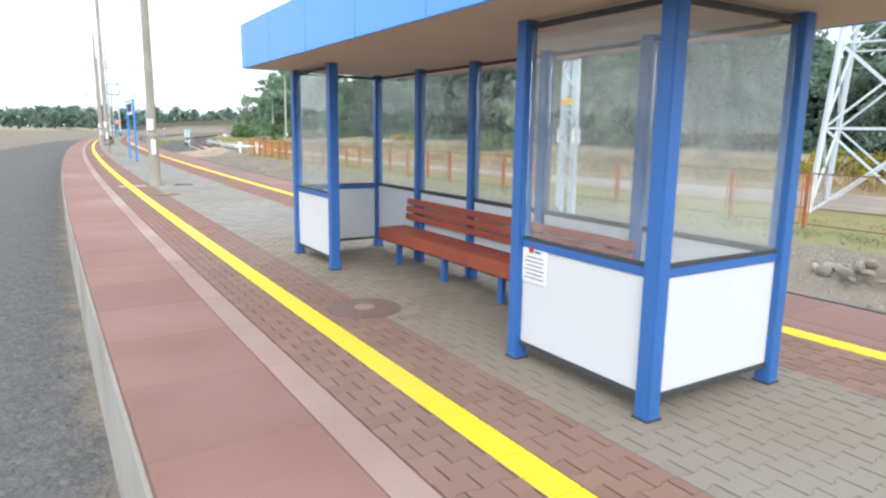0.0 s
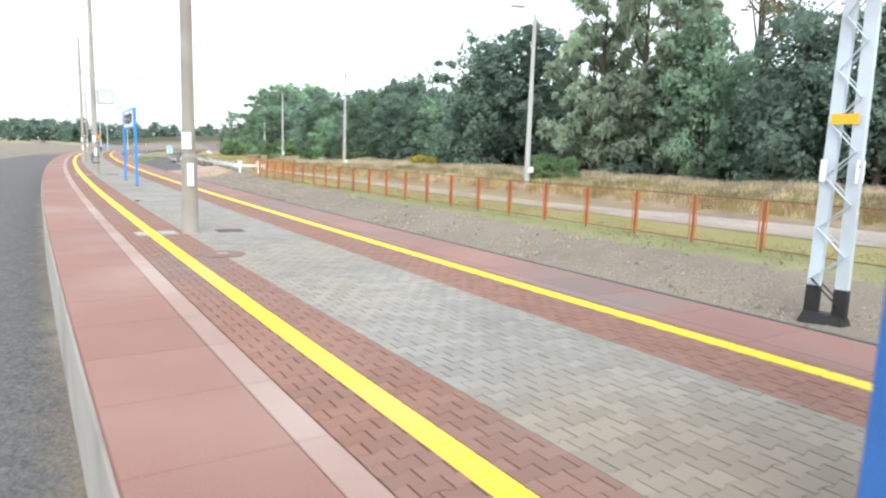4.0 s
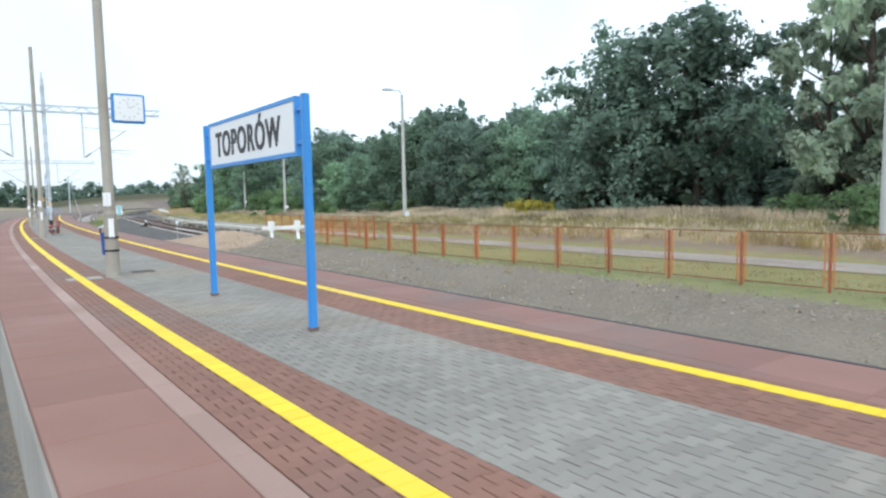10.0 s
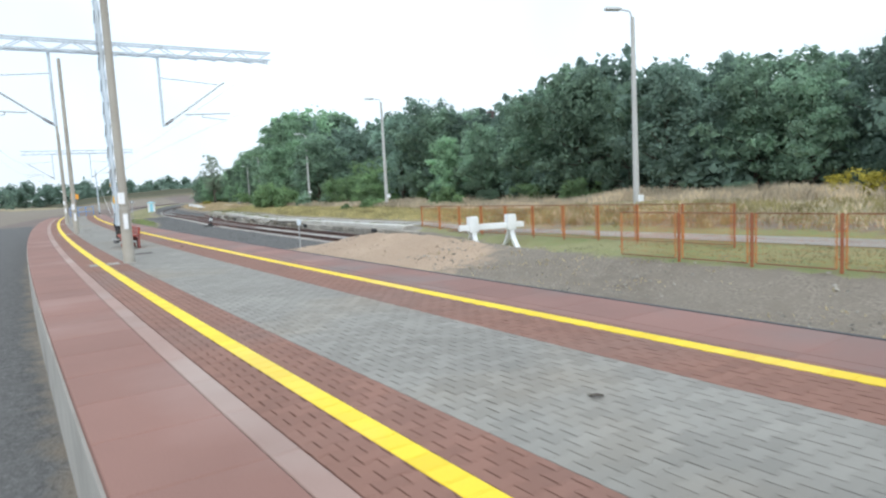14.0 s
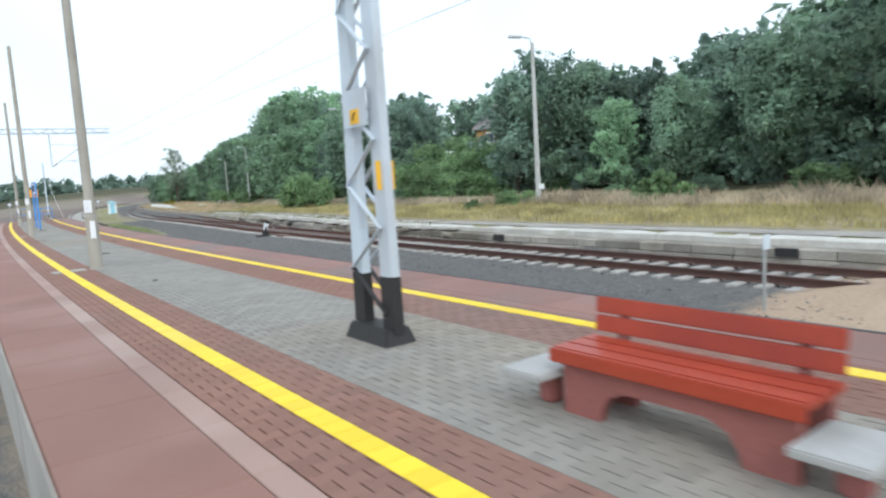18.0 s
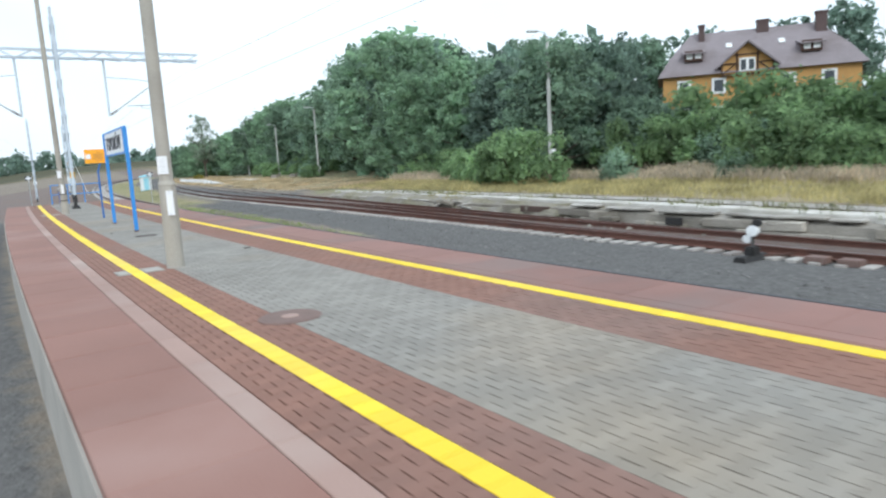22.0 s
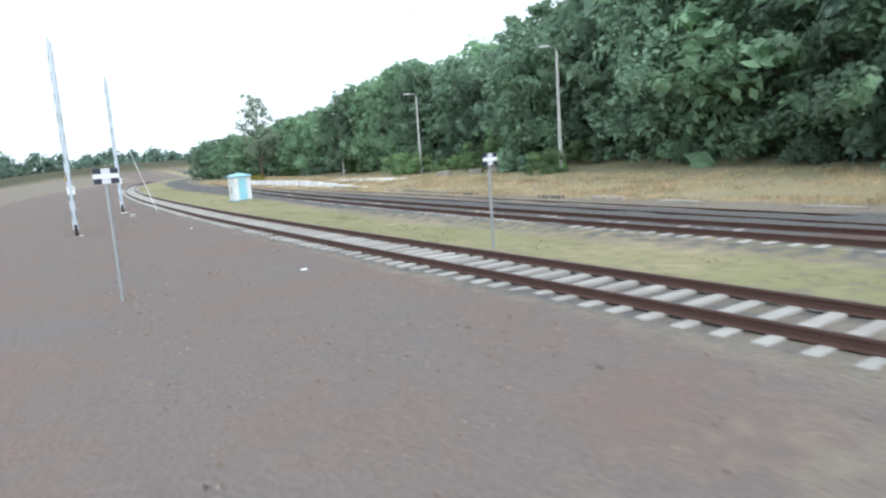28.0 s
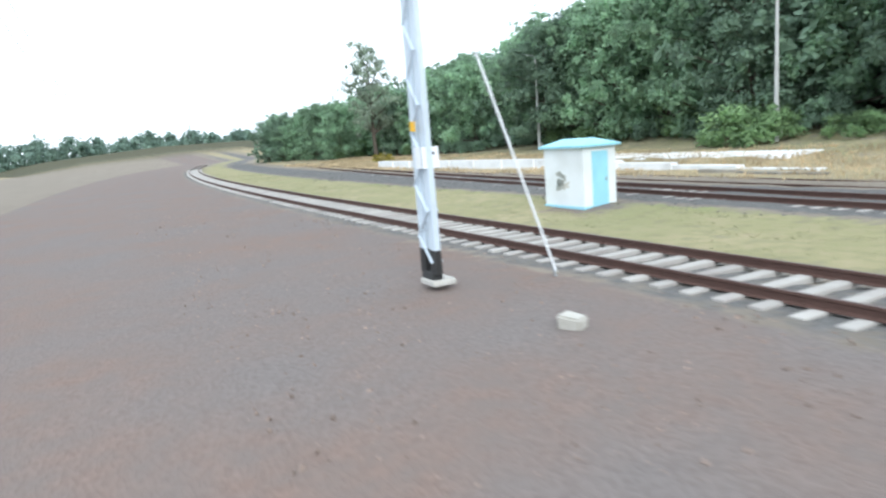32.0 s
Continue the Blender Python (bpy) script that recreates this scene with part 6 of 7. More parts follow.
def house_window(x, z, w, h, y, double=False):
    bm = bmesh.new()
    box(bm, (x, y, z), (w, 0.12, h))
    win = part("window", bm, M["frame_white"], house)
    n = 2 if double else 1
    for k in range(n):
        bm = bmesh.new()
        cx = x + (k - (n - 1) / 2) * w / n
        box(bm, (cx, y - 0.065, z), (w / n * 0.62, 0.02, h * 0.72))
        part("pane", bm, M["window_dark"], win)


for x in (2.2, 5.0, 10.4, 13.4):
    house_window(x, HE - 1.0, 1.15, 1.35, 0.42)
    house_window(x, HE - 3.4, 1.15, 1.4, 0.42)
house_window(GX, HE + 0.55, 1.25, 1.15, 0.1, True)
for x in (3.0, 12.2):
    bm = bmesh.new()
    box(bm, (x, 2.2, HE + 1.75), (1.5, 2.4, 0.9))
    dm = part("dormer", bm, M["timber"], roof)
    bm = bmesh.new()
    box(bm, (x, 2.1, HE + 2.25), (1.9, 3.0, 0.12), 0, 12)
    part("dormer_roof", bm, M["roof_tile"], roof)
    for sx in (-0.36, 0.36):
        bm = bmesh.new()
        box(bm, (x + sx, 0.99, HE + 1.75), (0.5, 0.04, 0.5))
        part("dormer_pane", bm, M["frame_white"], roof)
for x in (6.0, 10.2):
    bm = bmesh.new()
    box(bm, (x, 2.85, HE + 2.6), (0.5, 0.7, 0.08), 0, 36)
    part("skylight", bm, M["frame_white"], roof)


# ---- small house glimpsed between the trees ----
cottage = thing("cottage", pose(58.5, 105.5, gz(60, 107) - 0.1, 0, 0, -24), "small white cottage with a red tiled roof behind the trees", "house")
bm = bmesh.new()
box(bm, (0, 0, 1.3), (6.0, 7.5, 2.8))
part("wall_shell", bm, M["sign_white"], cottage)
bm = bmesh.new()
for sg in (-1, 1):
    bar(bm, (0, 0, 4.55), (sg * 3.5, 0, 2.45), 0.16, 8.3)
part("roof", bm, M["red_tile"], cottage, "red tiled gable roof")
for y in (-2.2, 0.3, 2.4):
    bm = bmesh.new()
    box(bm, (-3.02, y, 1.5), (0.1, 1.0, 1.1))
    w_ = part("window", bm, M["frame_white"], cottage)
    bm = bmesh.new()
    box(bm, (-3.08, y, 1.5), (0.03, 0.8, 0.9))
    part("pane", bm, M["window_dark"], w_)

# ---- trees ----
def leaf_cloud(lobes, count, size, rng, lift=0.35, droop=0.0, loose=0.12):
    """Leaf sprays over the outer and upper sides of billowing lobes (x, y, z, radius), a few sprays reaching out, a few coarse ones deep inside."""
    lobes = np.array(lobes)
    wgt = lobes[:, 3] ** 2
    pick = rng.choice(len(lobes), count, p=wgt / wgt.sum())
    out = lobes[pick, :3] * np.array([1, 1, 0])
    out /= np.linalg.norm(out, axis=1)[:, None] + 0.3
    d = rng.normal(size=(count, 3))
    d /= np.linalg.norm(d, axis=1)[:, None]
    d += out * 0.3 + np.array([0, 0, 0.28])
    d /= np.linalg.norm(d, axis=1)[:, None]
    ph = rng.uniform(0, 6.28, (len(lobes), 3))[pick]
    knob = np.sin(4.6 * d[:, 0] + ph[:, 0]) * np.sin(4.6 * d[:, 1] + ph[:, 1]) + np.sin(5.2 * d[:, 2] + ph[:, 2]) * 0.6
    rad = lobes[pick, 3] * (0.5 + 0.62 * rng.random(count) ** 0.8 + 0.07 * knob)
    kind = rng.random(count)
    rad = np.where(kind < loose, rad * rng.uniform(1.1, 1.4, count), rad)
    deep = kind > 0.88
    rad = np.where(deep, rad * rng.uniform(0.2, 0.6, count), rad)
    c = lobes[pick, :3] + d * rad[:, None] * np.array([1, 1, 0.82])
    nrm = d + rng.normal(0, 0.55, (count, 3)) + np.array([0, 0, lift])
    nrm /= np.linalg.norm(nrm, axis=1)[:, None]
    u = np.cross(nrm, rng.normal(size=(count, 3)))
    u /= np.linalg.norm(u, axis=1)[:, None]
    v = np.cross(nrm, u)
    sz = (size * (0.6 + 0.8 * rng.random(count)) * np.where(deep, 2.3, 1.0))[:, None]
    u, v = u * sz, v * sz * 0.66
    tip = np.array([0, 0, -droop]) * sz
    P = np.stack([c - u, c - v * 0.9 + nrm * sz * 0.18, c + u + tip, c + v * 0.9 + nrm * sz * 0.18], axis=1)
    return P.reshape(-1, 3)


def cloud_mesh(name, P, material):
    n = len(P) // 4
    return array_mesh(name, P, np.arange(n * 4), np.full(n, 4), material)


def make_tree(name, m, label, H, spread, clear, leafkey, barkkey, seed, leaves, size, limbs=24, group="trees behind the road", billow=1.0, droop=0.0, fork=0.0, loose=0.12, solid=False):
    rng = np.random.default_rng(seed)
    f = thing(name, m, label, "tree", group)
    bm = bmesh.new()
    p, pts = Vector((0, 0, -0.4)), []
    for k in range(7):
        q = p + Vector((rng.normal(0, 0.05) * H / 10, rng.normal(0, 0.05) * H / 10, (H * 0.88 + 0.4) / 7))
        r0, r1 = 0.024 * H * (1 - k / 7.6), 0.024 * H * (1 - (k + 1) / 7.6)
        rod(bm, p, q, r0, r1, 8)
        pts.append((q.copy(), r1))
        p = q
    lobes = []
    lean = rng.uniform(0, 6.28)
    for k in range(limbs):
        q = (k + 0.5) / limbs
        h = clear + (1.0 - clear) * q ** 0.9
        girth = math.sin(math.pi * (0.16 + 0.76 * q)) ** 0.75 * (1 + 0.18 * math.sin(k * 1.7 + lean))
        az = k * 2.39996 + rng.normal(0, 0.35)
        reach = spread * girth * rng.uniform(0.5, 1.0)
        R = spread * rng.uniform(0.2, 0.34) * (1 - 0.3 * q) * billow
        e = Vector((math.cos(az) * reach, math.sin(az) * reach, h * H - R * 0.55))
        o, r = pts[min(6, max(0, int(h * 7 - 1.2 - fork)))]
        mid = o.lerp(e, 0.55) + Vector((0, 0, -0.04 * reach))
        rod(bm, o, mid, r * 0.5, r * 0.3, 6)
        rod(bm, mid, e, r * 0.3, r * 0.08, 6)
        lobes.append((e.x, e.y, e.z, R))
        for _ in range(5):
            g = rng.normal(0, 0.7 * R, 3)
            lobes.append((e.x + g[0] * 1.3, e.y + g[1] * 1.3, e.z + g[2] * 0.9, R * rng.uniform(0.4, 0.8)))
    for k in range(6 if solid else 0):
        q = (k + 0.6) / 6.4
        girth = math.sin(math.pi * (0.16 + 0.76 * q)) ** 0.75
        R = spread * girth * rng.uniform(0.56, 0.7)
        h = (clear + (1.0 - clear) * q ** 0.9) * H
        lobes.append((rng.normal(0, 0.1 * spread), rng.normal(0, 0.1 * spread), min(h, H - 0.9 * R), R))
    part("trunk", bm, M[barkkey], f)
    crown = new("crown", cloud_mesh("crown", leaf_cloud(lobes, leaves, size, rng, droop=droop, loose=loose), M[leafkey]))
    crown.parent = f
    return f


def make_pine(name, m, H, seed):
    rng = np.random.default_rng(seed)
    f = thing(name, m, "slender dark pine rising above the wood", "tree", "pines behind the wood")
    bm = bmesh.new()
    rod(bm, (0, 0, -0.4), (0.1, 0, H), 0.018 * H, 0.02, 8)
    part("trunk", bm, M["bark"], f)
    blobs = []
    for k in range(26):
        t = 0.35 + 0.65 * k / 26
        r = 0.16 * H * (1 - t) + 0.25
        az = k * 2.4
        for w in (0.5, 1.0):
            blobs.append((math.cos(az) * r * w, math.sin(az) * r * w, t * H - 0.1 * r * w, 0.35 + 0.25 * (1 - t)))
    crown = new("crown", cloud_mesh("crown", leaf_cloud(blobs, 1700, 0.2, rng, 0.1), M["needle"]))
    crown.parent = f
    return f


def make_bush(name, m, label, w, h, leafkey, seed, leaves, size=0.13):
    rng = np.random.default_rng(seed)
    f = thing(name, m, label, "bush", "bushes by the road")
    bm = bmesh.new()
    blobs = []
    for k in range(24):
        az, r = rng.uniform(0, 6.28), w * 0.52 * math.sqrt(rng.random())
        z = h * (0.15 + 0.75 * rng.random() ** 0.8) * (1 - 0.5 * r / w)
        e = Vector((math.cos(az) * r, math.sin(az) * r, z))
        rod(bm, (e.x * 0.2, e.y * 0.2, -0.1), e, 0.022, 0.006, 5)
        blobs.append((e.x, e.y, e.z, h * (0.12 + 0.15 * rng.random())))
        blobs.append((e.x * 1.15, e.y * 1.15, e.z * 0.45, h * 0.17))
        if k % 3 == 0:
            blobs.append((e.x * 1.1, e.y * 1.1, e.z + h * 0.16, h * 0.08))
    part("stem", bm, M["bark"], f)
    crown = new("foliage", cloud_mesh("foliage", leaf_cloud(blobs, leaves, size, rng, loose=0.26), M[leafkey]))
    crown.parent = f
    return f


def plain_copy(ob, m):
    """A copy at the pose m, whose own scale replaces that of the first one."""
    old = ob.matrix_basis.copy()
    ob.matrix_basis = Matrix.Identity(4)
    c = copy_thing(ob, m)
    c.matrix_basis = m
    ob.matrix_basis = old
    return c


PROTO = {}
SKY_TREES = ((107.0, 8.0, 1, 0.8), (103.8, 10.8, 0, 1.05), (100.4, 11.3, 2, 1.15), (180.0, 9.5, 0, 0.9), (93.4, 10.4, 4, 0.9), (91.4, 13.4, 4, 1.0), (88.6, 14.2, 4, 1.05), (86.2, 12.2, 4, 1.0), (83.6, 9.4, 1, 0.8), (77.6, 9.0, 0, 0.95), (74.2, 8.6, 2, 1.0))
FAR_TREES = ((38.5, 215.0, 15.0, 7, 0.95), (39.0, 223.0, 15.6, 1, 0.95), (33.0, 153.2, 10.0, 0, 0.95), (33.5, 149.2, 8.6, 2, 1.0))
specs = (("leaf_dark", "bark", 3.9, 0.1, 8600, 0.15, "dense dark green broadleaf tree"), ("leaf_mid", "bark", 3.5, 0.1, 8200, 0.145, "leafy green broadleaf tree"),
         ("leaf_dark", "bark", 3.3, 0.12, 8200, 0.145, "tall dark green broadleaf tree"), ("leaf_mid", "bark", 4.1, 0.08, 8600, 0.15, "broad bushy green tree"),
         ("leaf_olive", "bark", 2.3, 0.12, 6400, 0.12, "tall airy grey-green tree with gaps in its crown"),
         ("leaf_dark", "bark", 4.0, 0.1, 2800, 0.27, "dark green tree deep in the wood"), ("leaf_mid", "bark", 4.0, 0.1, 2800, 0.27, "green tree deep in the wood"),
         # next two: haze painted into the crowns by a lighter leaf colour
         ("leaf_hazed", "bark", 3.4, 0.08, 8200, 0.145, "bright green broadleaf tree, its leaves paled for haze"),
         ("leaf_hazed", "bark", 4.0, 0.1, 3200, 0.25, "green tree deep in the wood, its leaves paled for haze"),
         ("leaf_mid", "bark", 3.7, 0.09, 8600, 0.15, "round-crowned dull green broadleaf tree"))
ROW_S = np.arange(60, 345, 6)
ROW_TOPS = ([8, 8, 7.5, 7.3, 8.5, 9, 7.5, 9, 8.6, 7.3, 8.2, 8.3, 9.3, 7.9, 5.8, 9.6, 9.6, 6.8, 7.0, 8.2, 7.7, 7.3, 9.0, 10.5, 12.0, 13.0, 13.8, 14.0, 13.2, 11.0, 10.7, 10.7, 10.5, 11.0, 11.2, 11.0, 10.7, 10.4, 10.1, 9.6, 9.1, 8.7, 8.9, 8.8, 8.8, 8.2, 9.0, 9.0],
            [8, 8, 8, 8, 8, 8, 8, 8, 8, 8.2, 8.1, 8.2, 10.2, 10.4, 7.5, 8.5, 10.5, 7.3, 7.7, 7.8, 8.8, 8.0, 8.9, 10.4, 12.0, 13.6, 15.0, 15.2, 15.0, 14.5, 13.3, 11.5, 11.5, 11.8, 12.2, 12.7, 12.7, 12.0, 11.6, 11.3, 10.7, 10.1, 9.7, 10.0, 10.1, 10.1, 10.0, 9.6],
            [8, 8, 8, 8, 8, 8, 8.5, 8.5, 8.5, 9, 9.6, 9.5, 10.0, 10.6, 10.3, 7.9, 9.4, 11.2, 8.4, 8.8, 9.4, 9.0, 9.1, 10.5, 12.2, 13.1, 14.4, 15.4, 15.4, 15, 15, 14.6, 14.0, 12.8, 13.0, 13.6, 14.3, 14.6, 13.4, 13.3, 13.1, 12.5, 12.0, 11.6, 11.4, 11.2, 11.7, 11.6],
            [8, 8, 8, 8, 8, 8, 9, 9.5, 10, 10.5, 10.7, 11.2, 11.2, 11.9, 12.1, 11.3, 9.5, 12.2, 9.1, 10.1, 10.5, 10.4, 10.9, 10.9, 12.0, 13.3, 15.1, 15.5, 15.5, 15.5, 15, 15, 15, 15, 15, 14.9, 15.0, 15.0, 15, 15, 15.1, 15.0, 15.0, 15.0, 15.0, 14.7, 14.3, 13.9],
            [9, 9, 9, 9, 9, 9, 9, 9, 9, 9, 9, 9, 9, 10, 10, 10, 10, 11.3, 13.4, 12.6, 13.0, 12.6, 13.0, 12.5, 13.3, 14.1, 15, 15, 15, 15, 15, 15, 15, 15, 15, 15, 15, 15, 15, 15, 15, 15, 15, 15, 15, 15, 15, 15])


def tree_spots(seed):
    rng = np.random.default_rng(seed)
    for row, (X0, gap) in enumerate(((31.5, 4.4), (36.0, 5.0), (42.0, 6.5), (52.0, 8.5), (66.0, 8.0))):
        s = 46.0 + row + (110.0 if row == 4 else 0.0)
        while s < (330 if row == 4 else 385):
            s += gap * rng.uniform(0.75, 1.3)
            X = X0 + rng.normal(0, 1.0)
            if s > 195:
                X += 5.5 * float(ease(195, 225, s)) - 6.0 * float(ease(270, 320, s)) - 14.0 * float(ease(320, 460, s))
            if row == 0 and 196 < s < 270:
                X += 1.6
            if row == 0 and 282 < s < 326:
                X += 3.6
            lo, hi = 155.0 + (X - 30) * 0.2, 168.5 + (X - 30) * 1.05
            if lo < s < hi + (5.5 if row < 2 else 3.0) and X < 63:
                continue
            yield row, X, s, rng


def all_trees():
    for row, X, s, rng in tree_spots(21):
        if row == 0 and 72.5 < s < 108.5 or row > 0 and X < 62 and abs(s - 83.9 - 0.385 * X) < 2.2:
            continue
        top = float(np.interp(s, ROW_S, ROW_TOPS[row])) * (rng.uniform(0.88, 1.02) if s < 195 else rng.uniform(0.78, 1.06))
        top += (0.3 if row == 0 else 0.75) * float(ease(118, 134, s)) * (1 - float(ease(182, 196, s))) - 0.35
        top += 0.9 * float(ease(168, 180, s)) * (1 - float(ease(296, 312, s))) + 0.7 * float(ease(192, 206, s)) * (1 - float(ease(270, 290, s)))
        k = int((0, 1, 2, 3, 9)[int(rng.integers(0, 5))]) if row == 0 else int(rng.integers(5, 7))
        if row == 0 and s > 195:
            k = int((7, 1, 7, 3, 7)[int(rng.integers(0, 5))])
        elif row > 0 and s > 195 and rng.random() < 0.6:
            k = 8
        elif row == 0 and rng.random() < 0.12:
            k = 7
        yield X, s, top, k, rng.uniform(0.9, 1.15), rng
    rng = np.random.default_rng(22)
    for s, top, k, wide in SKY_TREES:
        yield (39.5 if s == 180.0 else 31.2 + rng.normal(0, 0.5)), s, top, k, wide, rng

    for X, s, top, k, wide in FAR_TREES:
        yield X, s, top, k, wide, rng


for X, s, top, k, wide, rng in all_trees():
    z = gz(X, s)
    H = max(3.0, top - z)
    kk = H / 10
    wd = kk * wide
    m = at(X, s, z, rng.uniform(0, 360)) @ Matrix.Diagonal((wd, wd, kk, 1))
    if k not in PROTO:
        leafkey, barkkey, spread, clear, leaves, size, label = specs[k]
        PROTO[k] = make_tree("airy_tree" if k == 4 else "broadleaf_tree", m, label, 10.0, spread, clear, leafkey, barkkey, 40 + k, leaves, size, billow=0.85 if k == 4 else 0.95, droop=0.9 if k == 4 else 0.1, loose=0.3 if k == 4 else 0.12, solid=k != 4)
    else:
        plain_copy(PROTO[k], m)

pine = None
rng = np.random.default_rng(33)
for s, X, H in [(s, 57.0 + 1.6 * math.sin(s), 10.6 + 1.3 * math.sin(s * 1.7)) for s in np.arange(224, 292, 4.6)]:
    m = at(X, s, gz(X, s), rng.uniform(0, 360)) @ Matrix.Diagonal((H / 12, H / 12, H / 12, 1))
    if pine is None:
        pine = make_pine("pine_tree", m, 12.0, 71)
    else:
        plain_copy(pine, m)
make_tree("bare_limbed_tree", at(36.0, 84.0, gz(36.0, 84.0)), "tall old tree with heavy bare limbs and thin brownish leaves", 15.0, 4.6, 0.38, "leaf_brown", "bark", 95, 2000, 0.13, 17, "", 0.62, loose=0.4, fork=1.2)
# one thin tree beyond the end of the wood
make_tree("thin_tree", at(30.0, 310.5, -0.6) @ Matrix.Diagonal((1.3, 1.3, 1.45, 1)), "thin airy tree standing alone beyond the wood", 10.0, 2.3, 0.3, "leaf_olive", "bark", 91, 5200, 0.10, 34, "", 1.1, loose=0.5)

BUSH = [make_bush("bush", at(28.0, 160.5, gz(28, 160.5)), "bright green leafy bush on the bank", 4.2, 3.0, "leaf_bush", 61, 3400, 0.12),
        make_bush("bush", at(31.2, 164.5, gz(31.2, 164.5)), "rounded mid-green bush on the bank", 3.6, 2.5, "leaf_mid", 62, 3000, 0.12),
        make_bush("bush", at(27.0, 139.0, gz(27, 139)), "low bright green bush in the dry grass", 2.4, 1.5, "leaf_bush", 63, 1400),
        make_bush("bush", at(38.5, 54.0, gz(38.5, 54.0)), "dark dense undergrowth at the foot of the wood", 4.0, 2.8, "leaf_dark", 64, 1500, 0.26)]
BUSH.append(make_bush("bush", at(25.5, 161.5, gz(25.5, 161.5)), "small round dark green bush in the dry grass", 1.15, 1.35, "leaf_mid", 67, 1500, 0.06))
plain_copy(BUSH[4], at(25.3, 167.6, gz(25.3, 167.6), 130) @ Matrix.Diagonal((1.25, 1.25, 1.25, 1)))
rng = np.random.default_rng(44)
spots = [(22.9, 172.0, 0.95, 0), (23.6, 174.4, 0.8, 0), (25.9, 178.8, 0.75, 0), (24.6, 176.6, 0.6, 0), (29.6, 158.6, 0.9, 0), (28.6, 156.6, 0.7, 0), (27.6, 184.0, 0.6, 0), (28.5, 188.0, 0.8, 0), (29.0, 192.5, 0.65, 0)]
spots += [(32.2 + rng.normal(0, 0.7), s, rng.uniform(0.4, 1.0), int(rng.random() < 0.35)) for s in np.arange(159, 200, 2.9)]
spots += [(34.5 + rng.normal(0, 1.2), s, rng.uniform(1.05, 1.5), int(rng.random() < 0.5)) for s in np.arange(159, 184, 2.6)]
spots += [(30.5 + rng.normal(0, 1.2), s, rng.uniform(0.25, 0.65), int(rng.random() < 0.7)) for s in np.arange(60, 156, 5.6)]
spots += [(38.5 + rng.normal(0, 1.0), s, rng.uniform(1.1, 1.5), 3) for s in np.arange(56, 158, 2.6)]
spots += [(37.5 + rng.normal(0, 1.0) - 6.0 * float(ease(262, 310, s)) + (3.4 if 280 < s < 328 else 0.0), s, rng.uniform(0.55, 1.0), int(rng.integers(0, 2))) for s in np.arange(202, 335, 2.8)]
spots += [(34.2, 255.6, 0.95, 0), (36.6, 243.0, 1.1, 0), (37.2, 239.0, 1.15, 0), (32.8, 229.6, 0.6, 0), (24.6, 88.4, 0.5, 0), (24.2, 146.5, 0.4, 0), (25.4, 151.5, 0.4, 2), (22.5, 148.0, 0.4, 2)]
spots += [(33.4 + rng.normal(0, 0.8), s, rng.uniform(0.6, 1.0), 3) for s in np.arange(62, 156, 2.6)]
for X, s, k, i in spots:
    z = gz(X, s)
    plain_copy(BUSH[i], at(X, s, z - 0.05, rng.uniform(0, 360)) @ Matrix.Diagonal((k * rng.uniform(0.8, 1.25), k * rng.uniform(0.8, 1.25), k * rng.uniform(0.8, 1.15), 1)))


# ---- woods far beyond the bend ----
rng = np.random.default_rng(77)
far_lobes = []
for a in np.linspace(-70, 22, 150):
    for row in range(2):
        d = 430 + 26 * row + rng.normal(0, 8)
        x, y = 40 + d * math.sin(radians(a)), 230 + d * math.cos(radians(a))
        h = rng.uniform(9, 15) + 4 * row
        for z in (0.25, 0.6, 0.85):
            far_lobes.append((x + rng.normal(0, 2), y + rng.normal(0, 2), h * z, h * rng.uniform(0.22, 0.32)))
tagged(new("far_woods", cloud_mesh("far_woods", leaf_cloud(far_lobes, 30000, 1.5, rng), M["leaf_dark"])), "dark line of distant woods on the horizon", "woods", kind="stuff")


# ---- grasses ----
def grass_field(name, count, area, hmin, hmax, key, seed, label, blades=8, wide=0.011, clump=0.16, rise=None):
    rng = np.random.default_rng(seed)
    s0, s1, lo, hi = area
    s = rng.uniform(s0, s1, count)
    t = rng.random(count)
    X = np.interp(s, *lo) * (1 - t) + np.interp(s, *hi) * t
    dens = np.array([noise.noise((a * 0.35, b * 0.2, 1.7)) for a, b in zip(X, s)])
    ok = dens > rng.uniform(-0.75, 0.25, count)
    s, X, dens = s[ok], X[ok], dens[ok]
    n = len(s)
    z = ground_z(X, s) if rise is None else np.interp(t[ok], *rise)
    base = W_arr(X, s, z)
    c = np.repeat(base, blades, axis=0) + np.concatenate([rng.normal(0, clump, (n * blades, 2)), np.full((n * blades, 1), -0.02)], axis=1)
    hgt = rng.uniform(hmin, hmax, n * blades) * np.repeat(0.75 + 0.5 * np.clip(dens + 0.3, 0, 1), blades)
    lean = rng.normal(0, 0.3, (n * blades, 2)) * hgt[:, None]
    az = rng.uniform(0, 6.28, n * blades)
    side = np.stack([np.cos(az), np.sin(az), np.zeros_like(az)], axis=1) * (wide * (0.7 + 0.8 * rng.random(n * blades)))[:, None]
    mid = c + np.concatenate([lean * 0.35, (hgt * 0.6)[:, None]], axis=1)
    tip = c + np.concatenate([lean, hgt[:, None]], axis=1)
    P = np.stack([c - side, c + side, mid + side * 1.2, tip, mid - side * 1.2], axis=1).reshape(-1, 3)
    k = n * blades
    ob = new(name, array_mesh(name, P, np.arange(k * 5), np.full(k, 5), M[key]))
    return tagged(ob, label, "grass", kind="stuff")


